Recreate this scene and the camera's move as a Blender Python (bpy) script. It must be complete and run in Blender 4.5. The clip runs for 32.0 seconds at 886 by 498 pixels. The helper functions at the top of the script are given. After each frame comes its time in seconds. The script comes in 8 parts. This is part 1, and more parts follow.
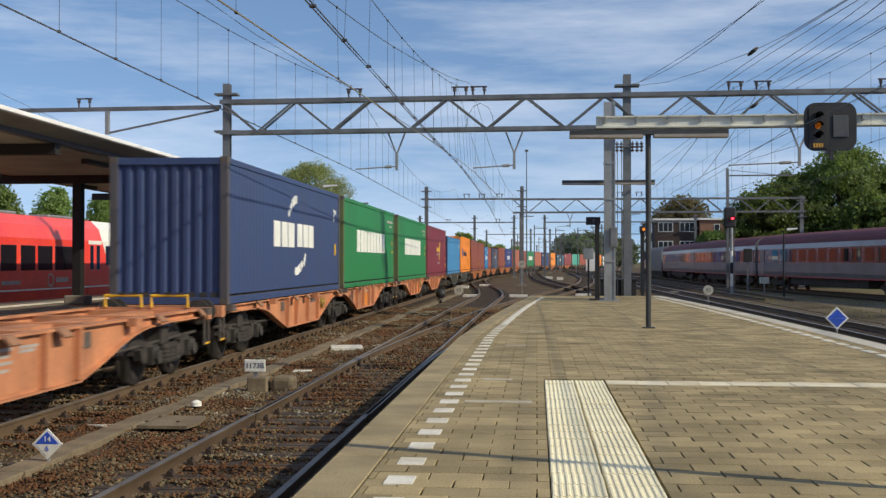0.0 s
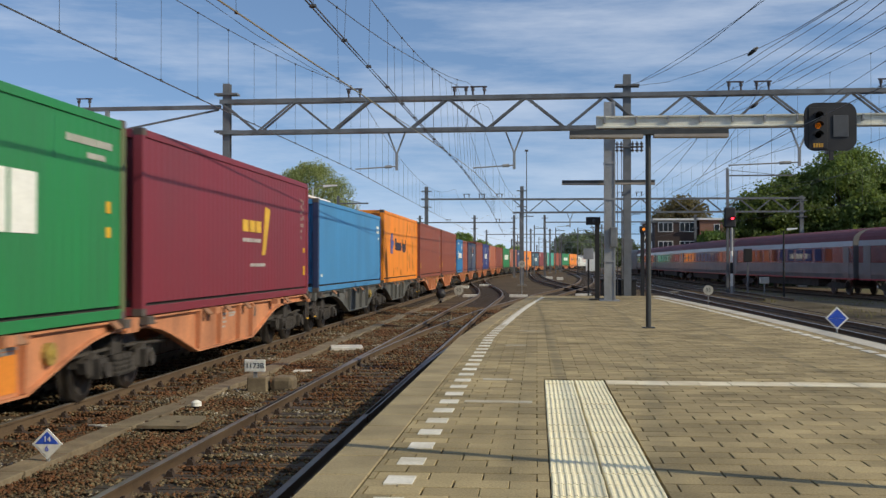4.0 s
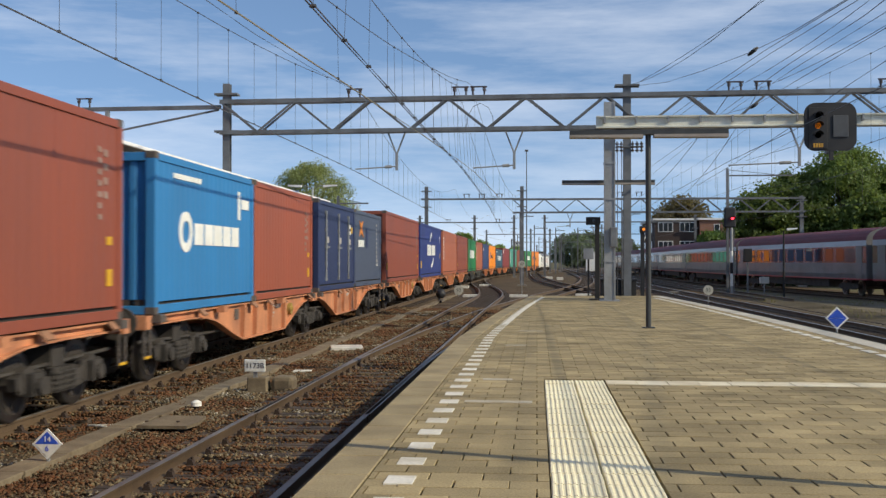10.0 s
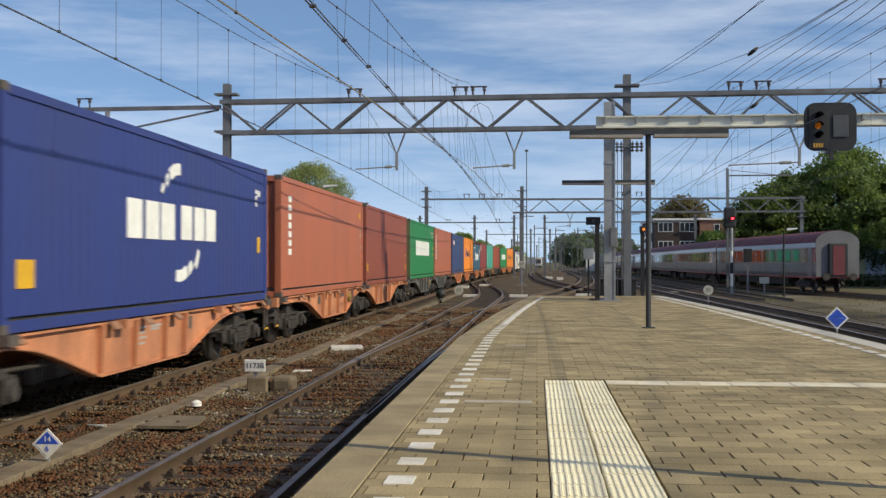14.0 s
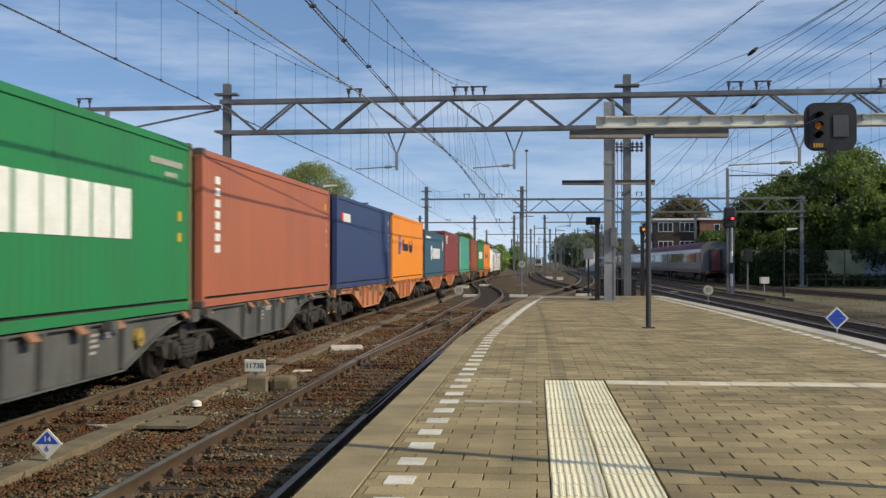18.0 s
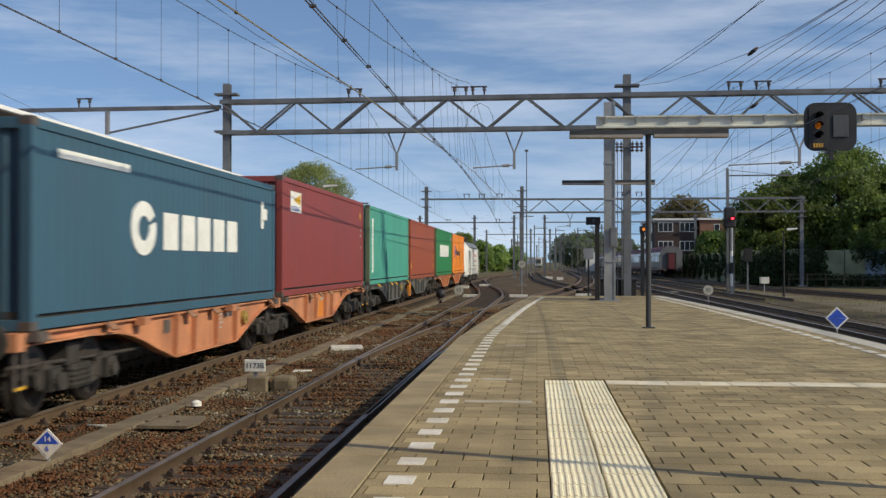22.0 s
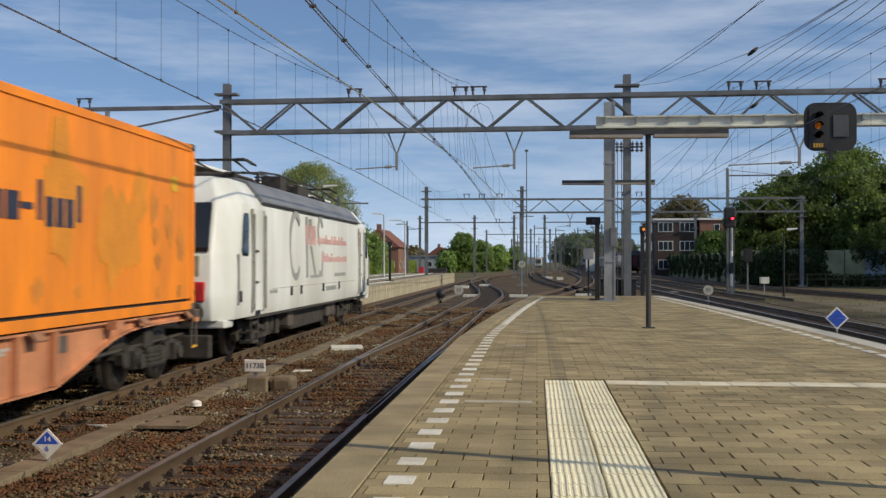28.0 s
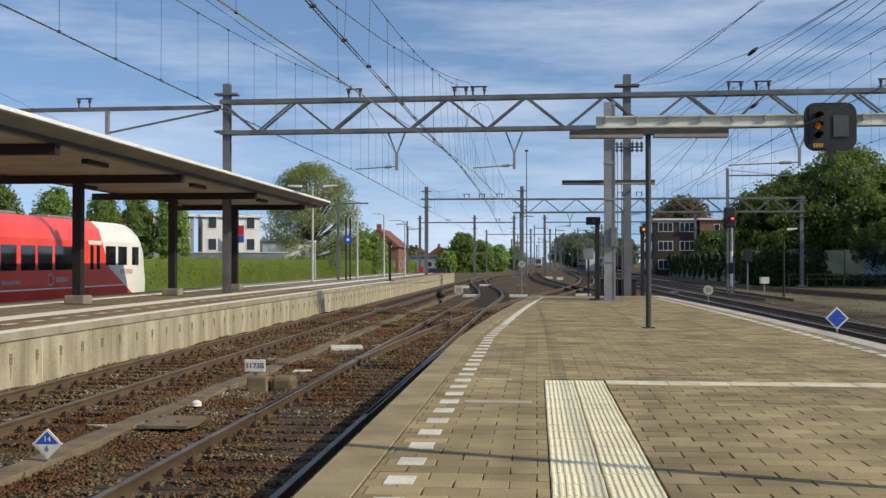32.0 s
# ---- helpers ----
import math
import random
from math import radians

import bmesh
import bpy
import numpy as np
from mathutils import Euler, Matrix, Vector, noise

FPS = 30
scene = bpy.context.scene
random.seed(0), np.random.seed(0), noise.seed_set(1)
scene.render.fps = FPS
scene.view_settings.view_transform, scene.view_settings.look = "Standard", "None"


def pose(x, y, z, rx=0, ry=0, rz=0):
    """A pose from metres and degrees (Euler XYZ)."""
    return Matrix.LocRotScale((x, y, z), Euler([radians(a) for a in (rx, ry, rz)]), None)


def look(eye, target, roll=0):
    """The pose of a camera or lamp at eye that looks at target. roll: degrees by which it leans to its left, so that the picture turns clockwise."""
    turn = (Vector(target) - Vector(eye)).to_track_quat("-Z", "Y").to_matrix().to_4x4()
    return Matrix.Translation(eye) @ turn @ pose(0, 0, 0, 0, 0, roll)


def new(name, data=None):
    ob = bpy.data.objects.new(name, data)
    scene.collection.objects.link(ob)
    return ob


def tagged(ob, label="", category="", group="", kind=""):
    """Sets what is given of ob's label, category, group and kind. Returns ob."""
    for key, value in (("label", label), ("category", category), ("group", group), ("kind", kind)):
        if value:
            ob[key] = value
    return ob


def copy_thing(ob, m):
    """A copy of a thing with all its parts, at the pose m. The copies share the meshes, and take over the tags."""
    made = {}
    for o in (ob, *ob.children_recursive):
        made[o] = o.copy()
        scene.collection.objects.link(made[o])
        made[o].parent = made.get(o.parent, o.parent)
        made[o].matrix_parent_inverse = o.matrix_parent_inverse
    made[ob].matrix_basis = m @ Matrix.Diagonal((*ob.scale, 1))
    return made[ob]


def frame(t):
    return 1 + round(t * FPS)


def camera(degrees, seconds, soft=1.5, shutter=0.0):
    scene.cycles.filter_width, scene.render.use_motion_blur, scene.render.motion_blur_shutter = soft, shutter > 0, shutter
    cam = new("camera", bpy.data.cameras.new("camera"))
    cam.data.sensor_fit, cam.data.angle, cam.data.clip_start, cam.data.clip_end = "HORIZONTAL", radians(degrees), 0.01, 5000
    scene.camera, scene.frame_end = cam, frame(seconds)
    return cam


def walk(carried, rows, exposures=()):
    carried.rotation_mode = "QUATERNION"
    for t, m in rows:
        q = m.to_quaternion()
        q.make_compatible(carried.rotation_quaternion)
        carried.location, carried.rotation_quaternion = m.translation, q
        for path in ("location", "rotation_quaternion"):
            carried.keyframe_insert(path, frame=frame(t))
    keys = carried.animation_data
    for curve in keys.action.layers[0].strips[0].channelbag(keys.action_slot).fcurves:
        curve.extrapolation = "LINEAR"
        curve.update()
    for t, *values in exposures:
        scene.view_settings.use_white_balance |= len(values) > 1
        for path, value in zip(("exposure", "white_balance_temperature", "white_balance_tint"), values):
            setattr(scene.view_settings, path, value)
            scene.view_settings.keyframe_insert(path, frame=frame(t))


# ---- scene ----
# ---- camera: stands still on the platform ----
EYE_Z = 2.0
cam = camera(44.88, 32.0, soft=1.4, shutter=0.45)
CAM_POSE = pose(0, 0, EYE_Z, 90.69, 0, 5.0)
walk(cam, [(0, CAM_POSE), (32.0, CAM_POSE)], [(0, 0.0), (1.0, 0.05), (3.0, -0.06), (6.0, -0.12), (9.0, 0.0), (13.0, 0.03), (17.0, -0.05), (19.0, -0.06), (22.0, -0.14), (24.0, -0.05), (25.0, 0.0), (28.0, -0.2), (29.0, -0.18), (30.0, -0.11), (32.0, -0.03)])

# ---- world and sun ----
SUN_AZ, SUN_EL = radians(19), radians(33)      # from the right, a little behind the camera
sun_dir = Vector((math.cos(SUN_AZ) * math.cos(SUN_EL), -math.sin(SUN_AZ) * math.cos(SUN_EL), math.sin(SUN_EL)))
world = bpy.data.worlds.new("sky")
scene.world = world
world.use_nodes = True
wn, wl = world.node_tree.nodes, world.node_tree.links
sky = wn.new("ShaderNodeTexSky")
sky.sky_type, sky.sun_disc = "NISHITA", False
sky.sun_elevation, sky.sun_rotation = SUN_EL, radians(90) + SUN_AZ
sky.air_density, sky.dust_density, sky.ozone_density = 1.0, 0.25, 3.2
wtc, wmap = wn.new("ShaderNodeTexCoord"), wn.new("ShaderNodeMapping")
wlift = wn.new("ShaderNodeMapping")             # hazy clear air: the sky near the horizon as a little higher up
wlift.inputs["Location"].default_value, wlift.inputs["Scale"].default_value = (0.0, 0.0, 0.15), (1.0, 1.0, 0.88)
wl.new(wtc.outputs["Generated"], wlift.inputs["Vector"])
wl.new(wlift.outputs["Vector"], sky.inputs["Vector"])
wmap.inputs["Scale"].default_value = (1.3, 1.3, 9.0)
wmap.inputs["Rotation"].default_value = (0.0, 0.22, 0.3)
wnoise = wn.new("ShaderNodeTexNoise")
wnoise.inputs["Scale"].default_value, wnoise.inputs["Detail"].default_value = 2.2, 7.0
wnoise.inputs["Roughness"].default_value = 0.62
wramp = wn.new("ShaderNodeValToRGB")
wramp.color_ramp.elements[0].position, wramp.color_ramp.elements[1].position = 0.41, 0.80
wramp.color_ramp.elements[0].color, wramp.color_ramp.elements[1].color = (0, 0, 0, 1), (0.55, 0.55, 0.55, 1)
wmix = wn.new("ShaderNodeMix")
wmix.data_type = "RGBA"
wmix.inputs["B"].default_value = (7.2, 7.5, 8.0, 1)
wl.new(wtc.outputs["Generated"], wmap.inputs["Vector"])
wl.new(wmap.outputs["Vector"], wnoise.inputs["Vector"])
wl.new(wnoise.outputs["Fac"], wramp.inputs["Fac"])
wl.new(wramp.outputs["Color"], wmix.inputs["Factor"])
wl.new(sky.outputs["Color"], wmix.inputs["A"])
wl.new(wmix.outputs["Result"], wn["Background"].inputs["Color"])
wn["Background"].inputs["Strength"].default_value = 0.144
sun_data = bpy.data.lights.new("sun", "SUN")
sun_data.energy, sun_data.angle, sun_data.color = 4.0, radians(0.5), (1.0, 0.885, 0.66)
sun_lamp = new("sun", sun_data)
sun_lamp.matrix_world = look((0, 0, 60), Vector((0, 0, 60)) - sun_dir)


# ---- materials ----
def mat(name, col, rough=0.6, metal=0.0, col2=None, scale=3.0, fine=30.0, bump=0.15, vary=0.0, streak=0.0, spec=0.5, coat=0.0, bump_dist=0.01, grain_amount=1.0, world=False):
    """A surface of two colours mixed at a large scale, with a finer grain, relief and, if wanted, a change from piece to piece."""
    m = bpy.data.materials.new(name)
    m.use_nodes = True
    n, l = m.node_tree.nodes, m.node_tree.links
    b = n["Principled BSDF"]
    col2 = col2 or tuple(c * 0.72 for c in col)
    tc = n.new("ShaderNodeTexCoord")
    big = n.new("ShaderNodeTexNoise")
    big.inputs["Scale"].default_value, big.inputs["Detail"].default_value = scale, 6.0
    src = n.new("ShaderNodeNewGeometry").outputs["Position"] if world else tc.outputs["Object"]
    if streak:
        mp = n.new("ShaderNodeMapping")
        mp.inputs["Scale"].default_value = (1.0, 1.0, streak)
        l.new(src, mp.inputs["Vector"])
        l.new(mp.outputs["Vector"], big.inputs["Vector"])
    else:
        l.new(src, big.inputs["Vector"])
    small = n.new("ShaderNodeTexNoise")
    small.inputs["Scale"].default_value, small.inputs["Detail"].default_value = fine, 5.0
    l.new(src, small.inputs["Vector"])
    ramp = n.new("ShaderNodeMapRange")
    ramp.inputs["From Min"].default_value, ramp.inputs["From Max"].default_value = 0.35, 0.68
    l.new(big.outputs["Fac"], ramp.inputs["Value"])
    mix = n.new("ShaderNodeMix")
    mix.data_type = "RGBA"
    mix.inputs["A"].default_value, mix.inputs["B"].default_value = (*col, 1), (*col2, 1)
    l.new(ramp.outputs["Result"], mix.inputs["Factor"])
    grain = n.new("ShaderNodeMapRange")
    grain.inputs["To Min"].default_value, grain.inputs["To Max"].default_value = 1 - 0.28 * grain_amount, 1 + 0.22 * grain_amount
    l.new(small.outputs["Fac"], grain.inputs["Value"])
    value = grain.outputs["Result"]
    if vary:
        info, vr, mul = n.new("ShaderNodeObjectInfo"), n.new("ShaderNodeMapRange"), n.new("ShaderNodeMath")
        vr.inputs["To Min"].default_value, vr.inputs["To Max"].default_value = 1 - vary, 1 + vary
        mul.operation = "MULTIPLY"
        l.new(info.outputs["Random"], vr.inputs["Value"])
        l.new(vr.outputs["Result"], mul.inputs[0])
        l.new(value, mul.inputs[1])
        geo, gr, mul2 = n.new("ShaderNodeNewGeometry"), n.new("ShaderNodeMapRange"), n.new("ShaderNodeMath")
        gr.inputs["To Min"].default_value, gr.inputs["To Max"].default_value = 1 - vary, 1 + vary
        mul2.operation = "MULTIPLY"
        l.new(geo.outputs["Random Per Island"], gr.inputs["Value"])
        l.new(gr.outputs["Result"], mul2.inputs[0])
        l.new(mul.outputs["Value"], mul2.inputs[1])
        value = mul2.outputs["Value"]
    sc = n.new("ShaderNodeVectorMath")
    sc.operation = "SCALE"
    l.new(mix.outputs["Result"], sc.inputs[0])
    l.new(value, sc.inputs["Scale"])
    l.new(sc.outputs["Vector"], b.inputs["Base Color"])
    b.inputs["Roughness"].default_value, b.inputs["Metallic"].default_value = rough, metal
    b.inputs["Specular IOR Level"].default_value = spec
    b.inputs["Coat Weight"].default_value = coat
    if bump:
        bp = n.new("ShaderNodeBump")
        bp.inputs["Strength"].default_value, bp.inputs["Distance"].default_value = bump, bump_dist
        l.new(small.outputs["Fac"], bp.inputs["Height"])
        l.new(bp.outputs["Normal"], b.inputs["Normal"])
    return m


def stone_mat(name, tones):
    """Stones of several tones, one tone for each stone."""
    m = mat(name, (0.2, 0.2, 0.2), 0.9, 0, None, 2.0, 60, 0.3, spec=0.2)
    n, l = m.node_tree.nodes, m.node_tree.links
    geo, ramp, big, add, mul = n.new("ShaderNodeNewGeometry"), n.new("ShaderNodeValToRGB"), n.new("ShaderNodeTexNoise"), n.new("ShaderNodeMath"), n.new("ShaderNodeVectorMath")
    tc = n.new("ShaderNodeTexCoord")
    big.inputs["Scale"].default_value, big.inputs["Detail"].default_value = 0.75, 5.0
    l.new(tc.outputs["Object"], big.inputs["Vector"])
    add.operation = "MULTIPLY_ADD"
    add.inputs[1].default_value = 0.5
    l.new(geo.outputs["Random Per Island"], add.inputs[0])
    mr = n.new("ShaderNodeMapRange")
    mr.inputs["From Min"].default_value, mr.inputs["From Max"].default_value = 0.35, 0.65
    mr.inputs["To Min"].default_value, mr.inputs["To Max"].default_value = 0.0, 0.52
    l.new(big.outputs["Fac"], mr.inputs["Value"])
    l.new(mr.outputs["Result"], add.inputs[2])
    e = ramp.color_ramp.elements
    while len(e) < len(tones):
        e.new(0.5)
    for i, c in enumerate(tones):
        e[i].position, e[i].color = i / (len(tones) - 1), (*c, 1)
    l.new(add.outputs["Value"], ramp.inputs["Fac"])
    l.new(ramp.outputs["Color"], n["Principled BSDF"].inputs["Base Color"])
    return m


def glow(name, col, strength):
    m = bpy.data.materials.new(name)
    m.use_nodes = True
    b = m.node_tree.nodes["Principled BSDF"]
    b.inputs["Base Color"].default_value = (*col, 1)
    b.inputs["Emission Color"].default_value, b.inputs["Emission Strength"].default_value = (*col, 1), strength
    return m


def leaf_mat(name, col, col2):
    m = mat(name, col, 0.55, 0, col2, 0.5, 6.0, 0.0, vary=0.35, spec=0.25)
    n, l = m.node_tree.nodes, m.node_tree.links
    b = n["Principled BSDF"]
    see, mix = n.new("ShaderNodeBsdfTranslucent"), n.new("ShaderNodeMixShader")
    see.inputs["Color"].default_value = (col[0] * 1.5, col[1] * 1.5, col[2], 1)
    mix.inputs["Fac"].default_value = 0.45
    l.new(b.outputs["BSDF"], mix.inputs[1])
    l.new(see.outputs["BSDF"], mix.inputs[2])
    l.new(mix.outputs["Shader"], n["Material Output"].inputs["Surface"])
    return m


M_BALLAST = mat("ballast_stone", (0.128, 0.092, 0.053), 0.9, 0, (0.06, 0.041, 0.023), 0.45, 16, 0.9, grain_amount=2.2, bump_dist=0.05, spec=0.2)
M_STONE = stone_mat("loose_stone", [(0.05, 0.024, 0.012), (0.14, 0.056, 0.024), (0.075, 0.04, 0.021), (0.165, 0.082, 0.038), (0.085, 0.062, 0.036), (0.20, 0.155, 0.09), (0.10, 0.083, 0.056), (0.44, 0.40, 0.32)])
M_EARTH = mat("earth", (0.15, 0.12, 0.075), 0.95, 0, (0.09, 0.095, 0.04), 0.12, 4.0, 0.4, spec=0.1)
M_CHAIR = mat("rusty_fastening", (0.055, 0.034, 0.022), 0.8, 0.1, (0.035, 0.022, 0.015), 5.0, 40, 0.3)
M_RAIL = mat("rusty_rail", (0.135, 0.09, 0.05), 0.7, 0.15, (0.095, 0.062, 0.036), 2.0, 40, 0.2)
M_RAILTOP = mat("polished_rail", (0.24, 0.215, 0.19), 0.55, 0.45, (0.16, 0.14, 0.12), 2.0, 40, 0.03)
M_RAILBRIGHT = mat("bright_rail_head", (0.50, 0.49, 0.47), 0.38, 0.8, (0.38, 0.37, 0.35), 2.0, 40, 0.02)
M_SLEEPER = mat("sleeper_wood", (0.062, 0.043, 0.028), 0.85, 0, (0.036, 0.026, 0.019), 3.0, 25, 0.5, vary=0.2, world=True)
M_TILE = mat("paving_tile", (0.345, 0.272, 0.145), 0.85, 0, (0.215, 0.17, 0.09), 1.3, 70, 0.7, vary=0.2, spec=0.25, bump_dist=0.006, grain_amount=2.0, world=True)
M_JOINT = mat("paving_joint", (0.06, 0.046, 0.03), 0.95, 0, None, 4.0, 60, 0.3)
M_COPING = mat("coping_concrete", (0.35, 0.277, 0.148), 0.8, 0, (0.225, 0.175, 0.09), 2.2, 60, 0.5, vary=0.1, grain_amount=1.6, world=True)
M_CROSSTILE = mat("cream_line_tile", (0.72, 0.65, 0.48), 0.7, 0, (0.54, 0.46, 0.31), 2.5, 40, 0.25, vary=0.08, world=True)
M_PALECOPING = mat("pale_grey_coping", (0.50, 0.465, 0.39), 0.75, 0, (0.38, 0.345, 0.27), 1.2, 40, 0.25, vary=0.06, world=True)
M_WHITE = mat("white_marking", (0.76, 0.72, 0.62), 0.65, 0, (0.55, 0.50, 0.39), 4.0, 40, 0.2)
M_TACTILE = mat("tactile_tile", (0.90, 0.82, 0.56), 0.65, 0, (0.78, 0.69, 0.45), 1.8, 40, 0.25, vary=0.04, world=True)
M_CONC = mat("wall_concrete", (0.45, 0.405, 0.29), 0.88, 0, (0.235, 0.20, 0.13), 1.9, 22, 0.5, streak=0.2, vary=0.07, grain_amount=1.5, world=True)
M_DUCT = mat("dirty_duct_concrete", (0.20, 0.158, 0.098), 0.9, 0, (0.125, 0.094, 0.058), 2.6, 25, 0.5, vary=0.1, grain_amount=1.6, world=True)
M_CONCDARK = mat("weathered_concrete", (0.26, 0.24, 0.20), 0.85, 0, (0.18, 0.16, 0.13), 2.0, 30, 0.4)
M_STEEL = mat("grey_steel", (0.19, 0.20, 0.205), 0.55, 0.3, (0.12, 0.12, 0.12), 1.5, 30, 0.1)
M_GALV = mat("galvanised_steel", (0.34, 0.345, 0.34), 0.5, 0.4, (0.26, 0.26, 0.25), 2.0, 35, 0.1)
M_CREAM = mat("cream_paint", (0.72, 0.72, 0.63), 0.5, 0, (0.58, 0.575, 0.49), 1.2, 30, 0.1)
M_DARK = mat("dark_paint", (0.013, 0.012, 0.012), 0.7, 0, (0.009, 0.009, 0.009), 2.0, 30, 0.1)
M_BROWN = mat("brown_paint", (0.04, 0.035, 0.033), 0.55, 0, (0.042, 0.03, 0.028), 2.0, 30, 0.1)
M_WIRE = mat("copper_wire", (0.11, 0.105, 0.10), 0.5, 0.5, None, 1.0, 10, 0.0)
M_WIREGOLD = mat("new_copper_wire", (0.34, 0.28, 0.15), 0.45, 0.5, None, 1.0, 10, 0.0)
M_INSUL = mat("brown_insulator", (0.07, 0.05, 0.045), 0.3, 0, None, 5.0, 30, 0.0)
M_BLACK = mat("matt_black", (0.018, 0.018, 0.02), 0.6, 0, None, 3.0, 30, 0.1)
M_SIGNWHITE = mat("sign_white", (0.80, 0.79, 0.74), 0.45, 0, (0.70, 0.69, 0.62), 3.0, 30, 0.02)
M_SIGNBLUE = mat("sign_blue", (0.035, 0.10, 0.55), 0.4, 0, (0.03, 0.085, 0.45), 3.0, 30, 0.02)
M_SIGNDULL = mat("dull_sign_white", (0.50, 0.48, 0.40), 0.6, 0, (0.40, 0.38, 0.31), 4.0, 30, 0.05)
M_SIGNTEXT = mat("sign_black", (0.02, 0.02, 0.025), 0.5)
M_SLAB = mat("pale_slab", (0.70, 0.68, 0.60), 0.7, 0, (0.55, 0.52, 0.44), 2.0, 30, 0.2)
M_REDGLOW = glow("red_lamp", (1.0, 0.03, 0.05), 6.0)
M_AMBER = glow("amber_lamp", (1.0, 0.28, 0.015), 0.5)
M_AMBERDIM = mat("amber_plate_mark", (0.55, 0.30, 0.03), 0.5)
M_GLASS = mat("dark_window", (0.012, 0.014, 0.018), 0.04, 0, None, 1.0, 5, 0.0, spec=0.8)
M_HOUSEGLASS = mat("house_window", (0.035, 0.042, 0.05), 0.12, 0, None, 1.0, 5, 0.0, spec=0.4)


# ---- mesh helpers ----
def link(bm, name, material, smooth=False):
    me = bpy.data.meshes.new(name)
    bm.normal_update()
    bm.to_mesh(me)
    bm.free()
    for mm in (material if isinstance(material, (list, tuple)) else [material]):
        me.materials.append(mm)
    if smooth:
        me.shade_smooth()
    return me


def part(name, bm, material, parent, label="", at=None, smooth=False):
    """Links a bmesh, or a mesh that is shared, as one part under its thing."""
    me = bm if isinstance(bm, bpy.types.Mesh) else link(bm, name, material, smooth)
    ob = new(name, me)
    ob.parent = parent
    if at is not None:
        ob.matrix_basis = at
    if label:
        ob["label"] = label
    return ob


def thing(name, label, category, at=None, group="", kind=""):
    ob = new(name)
    ob.empty_display_size = 0.2
    if at is not None:
        ob.matrix_basis = at
    return tagged(ob, label, category, group, kind)


def single(name, bm, material, label="", category="", at=None, group="", kind="", smooth=False):
    ob = new(name, bm if isinstance(bm, bpy.types.Mesh) else link(bm, name, material, smooth))
    if at is not None:
        ob.matrix_basis = at
    return tagged(ob, label, category, group, kind)


def B():
    return bmesh.new()


def bx(bm, x0, x1, y0, y1, z0, z1, mi=0):
    v = [bm.verts.new(p) for p in ((x0, y0, z0), (x1, y0, z0), (x1, y1, z0), (x0, y1, z0), (x0, y0, z1), (x1, y0, z1), (x1, y1, z1), (x0, y1, z1))]
    for q in ((3, 2, 1, 0), (4, 5, 6, 7), (0, 1, 5, 4), (1, 2, 6, 5), (2, 3, 7, 6), (3, 0, 4, 7)):
        bm.faces.new([v[i] for i in q]).material_index = mi
    return bm


def box(x0, x1, y0, y1, z0, z1, bevel=0.0):
    bm = bx(B(), x0, x1, y0, y1, z0, z1)
    if bevel:
        bmesh.ops.bevel(bm, geom=bm.edges[:], offset=bevel, segments=2, affect="EDGES", profile=0.5)
    return bm


def rod(bm, a, b, r, r2=None, n=8, mi=0):
    a, b = Vector(a), Vector(b)
    r2 = r if r2 is None else r2
    d = (b - a).normalized()
    u = d.orthogonal().normalized()
    w = d.cross(u)
    ring = []
    for c, rr in ((a, r), (b, r2)):
        ring.append([bm.verts.new(c + rr * (math.cos(2 * math.pi * i / n) * u + math.sin(2 * math.pi * i / n) * w)) for i in range(n)])
    for i in range(n):
        j = (i + 1) % n
        bm.faces.new((ring[0][i], ring[0][j], ring[1][j], ring[1][i])).material_index = mi
    bm.faces.new(ring[0][::-1]).material_index = mi
    bm.faces.new(ring[1]).material_index = mi
    return bm


def bar(bm, a, b, w, h, mi=0):
    """A square-section bar from a to b, w across and h high."""
    a, b = Vector(a), Vector(b)
    d = (b - a).normalized()
    up = Vector((0, 0, 1)) if abs(d.z) < 0.95 else Vector((1, 0, 0))
    s = d.cross(up).normalized()
    up = s.cross(d)
    v = []
    for c in (a, b):
        for i, j in ((-1, -1), (1, -1), (1, 1), (-1, 1)):
            v.append(bm.verts.new(c + s * (i * w / 2) + up * (j * h / 2)))
    for q in ((0, 1, 2, 3), (7, 6, 5, 4), (0, 4, 5, 1), (1, 5, 6, 2), (2, 6, 7, 3), (3, 7, 4, 0)):
        bm.faces.new([v[i] for i in q]).material_index = mi
    return bm


def prism(bm, pts, axis, c0, c1, mi=0):
    """A flat outline in two axes pulled along the third from c0 to c1."""
    def at(p, c):
        return {"x": (c, p[0], p[1]), "y": (p[0], c, p[1]), "z": (p[0], p[1], c)}[axis]
    v0, v1 = [bm.verts.new(at(p, c0)) for p in pts], [bm.verts.new(at(p, c1)) for p in pts]
    fs = [bm.faces.new(v0[::-1]), bm.faces.new(v1)]
    for i in range(len(pts)):
        j = (i + 1) % len(pts)
        fs.append(bm.faces.new((v0[i], v0[j], v1[j], v1[i])))
    for f in fs:
        f.material_index = mi
    bmesh.ops.recalc_face_normals(bm, faces=fs)
    return bm


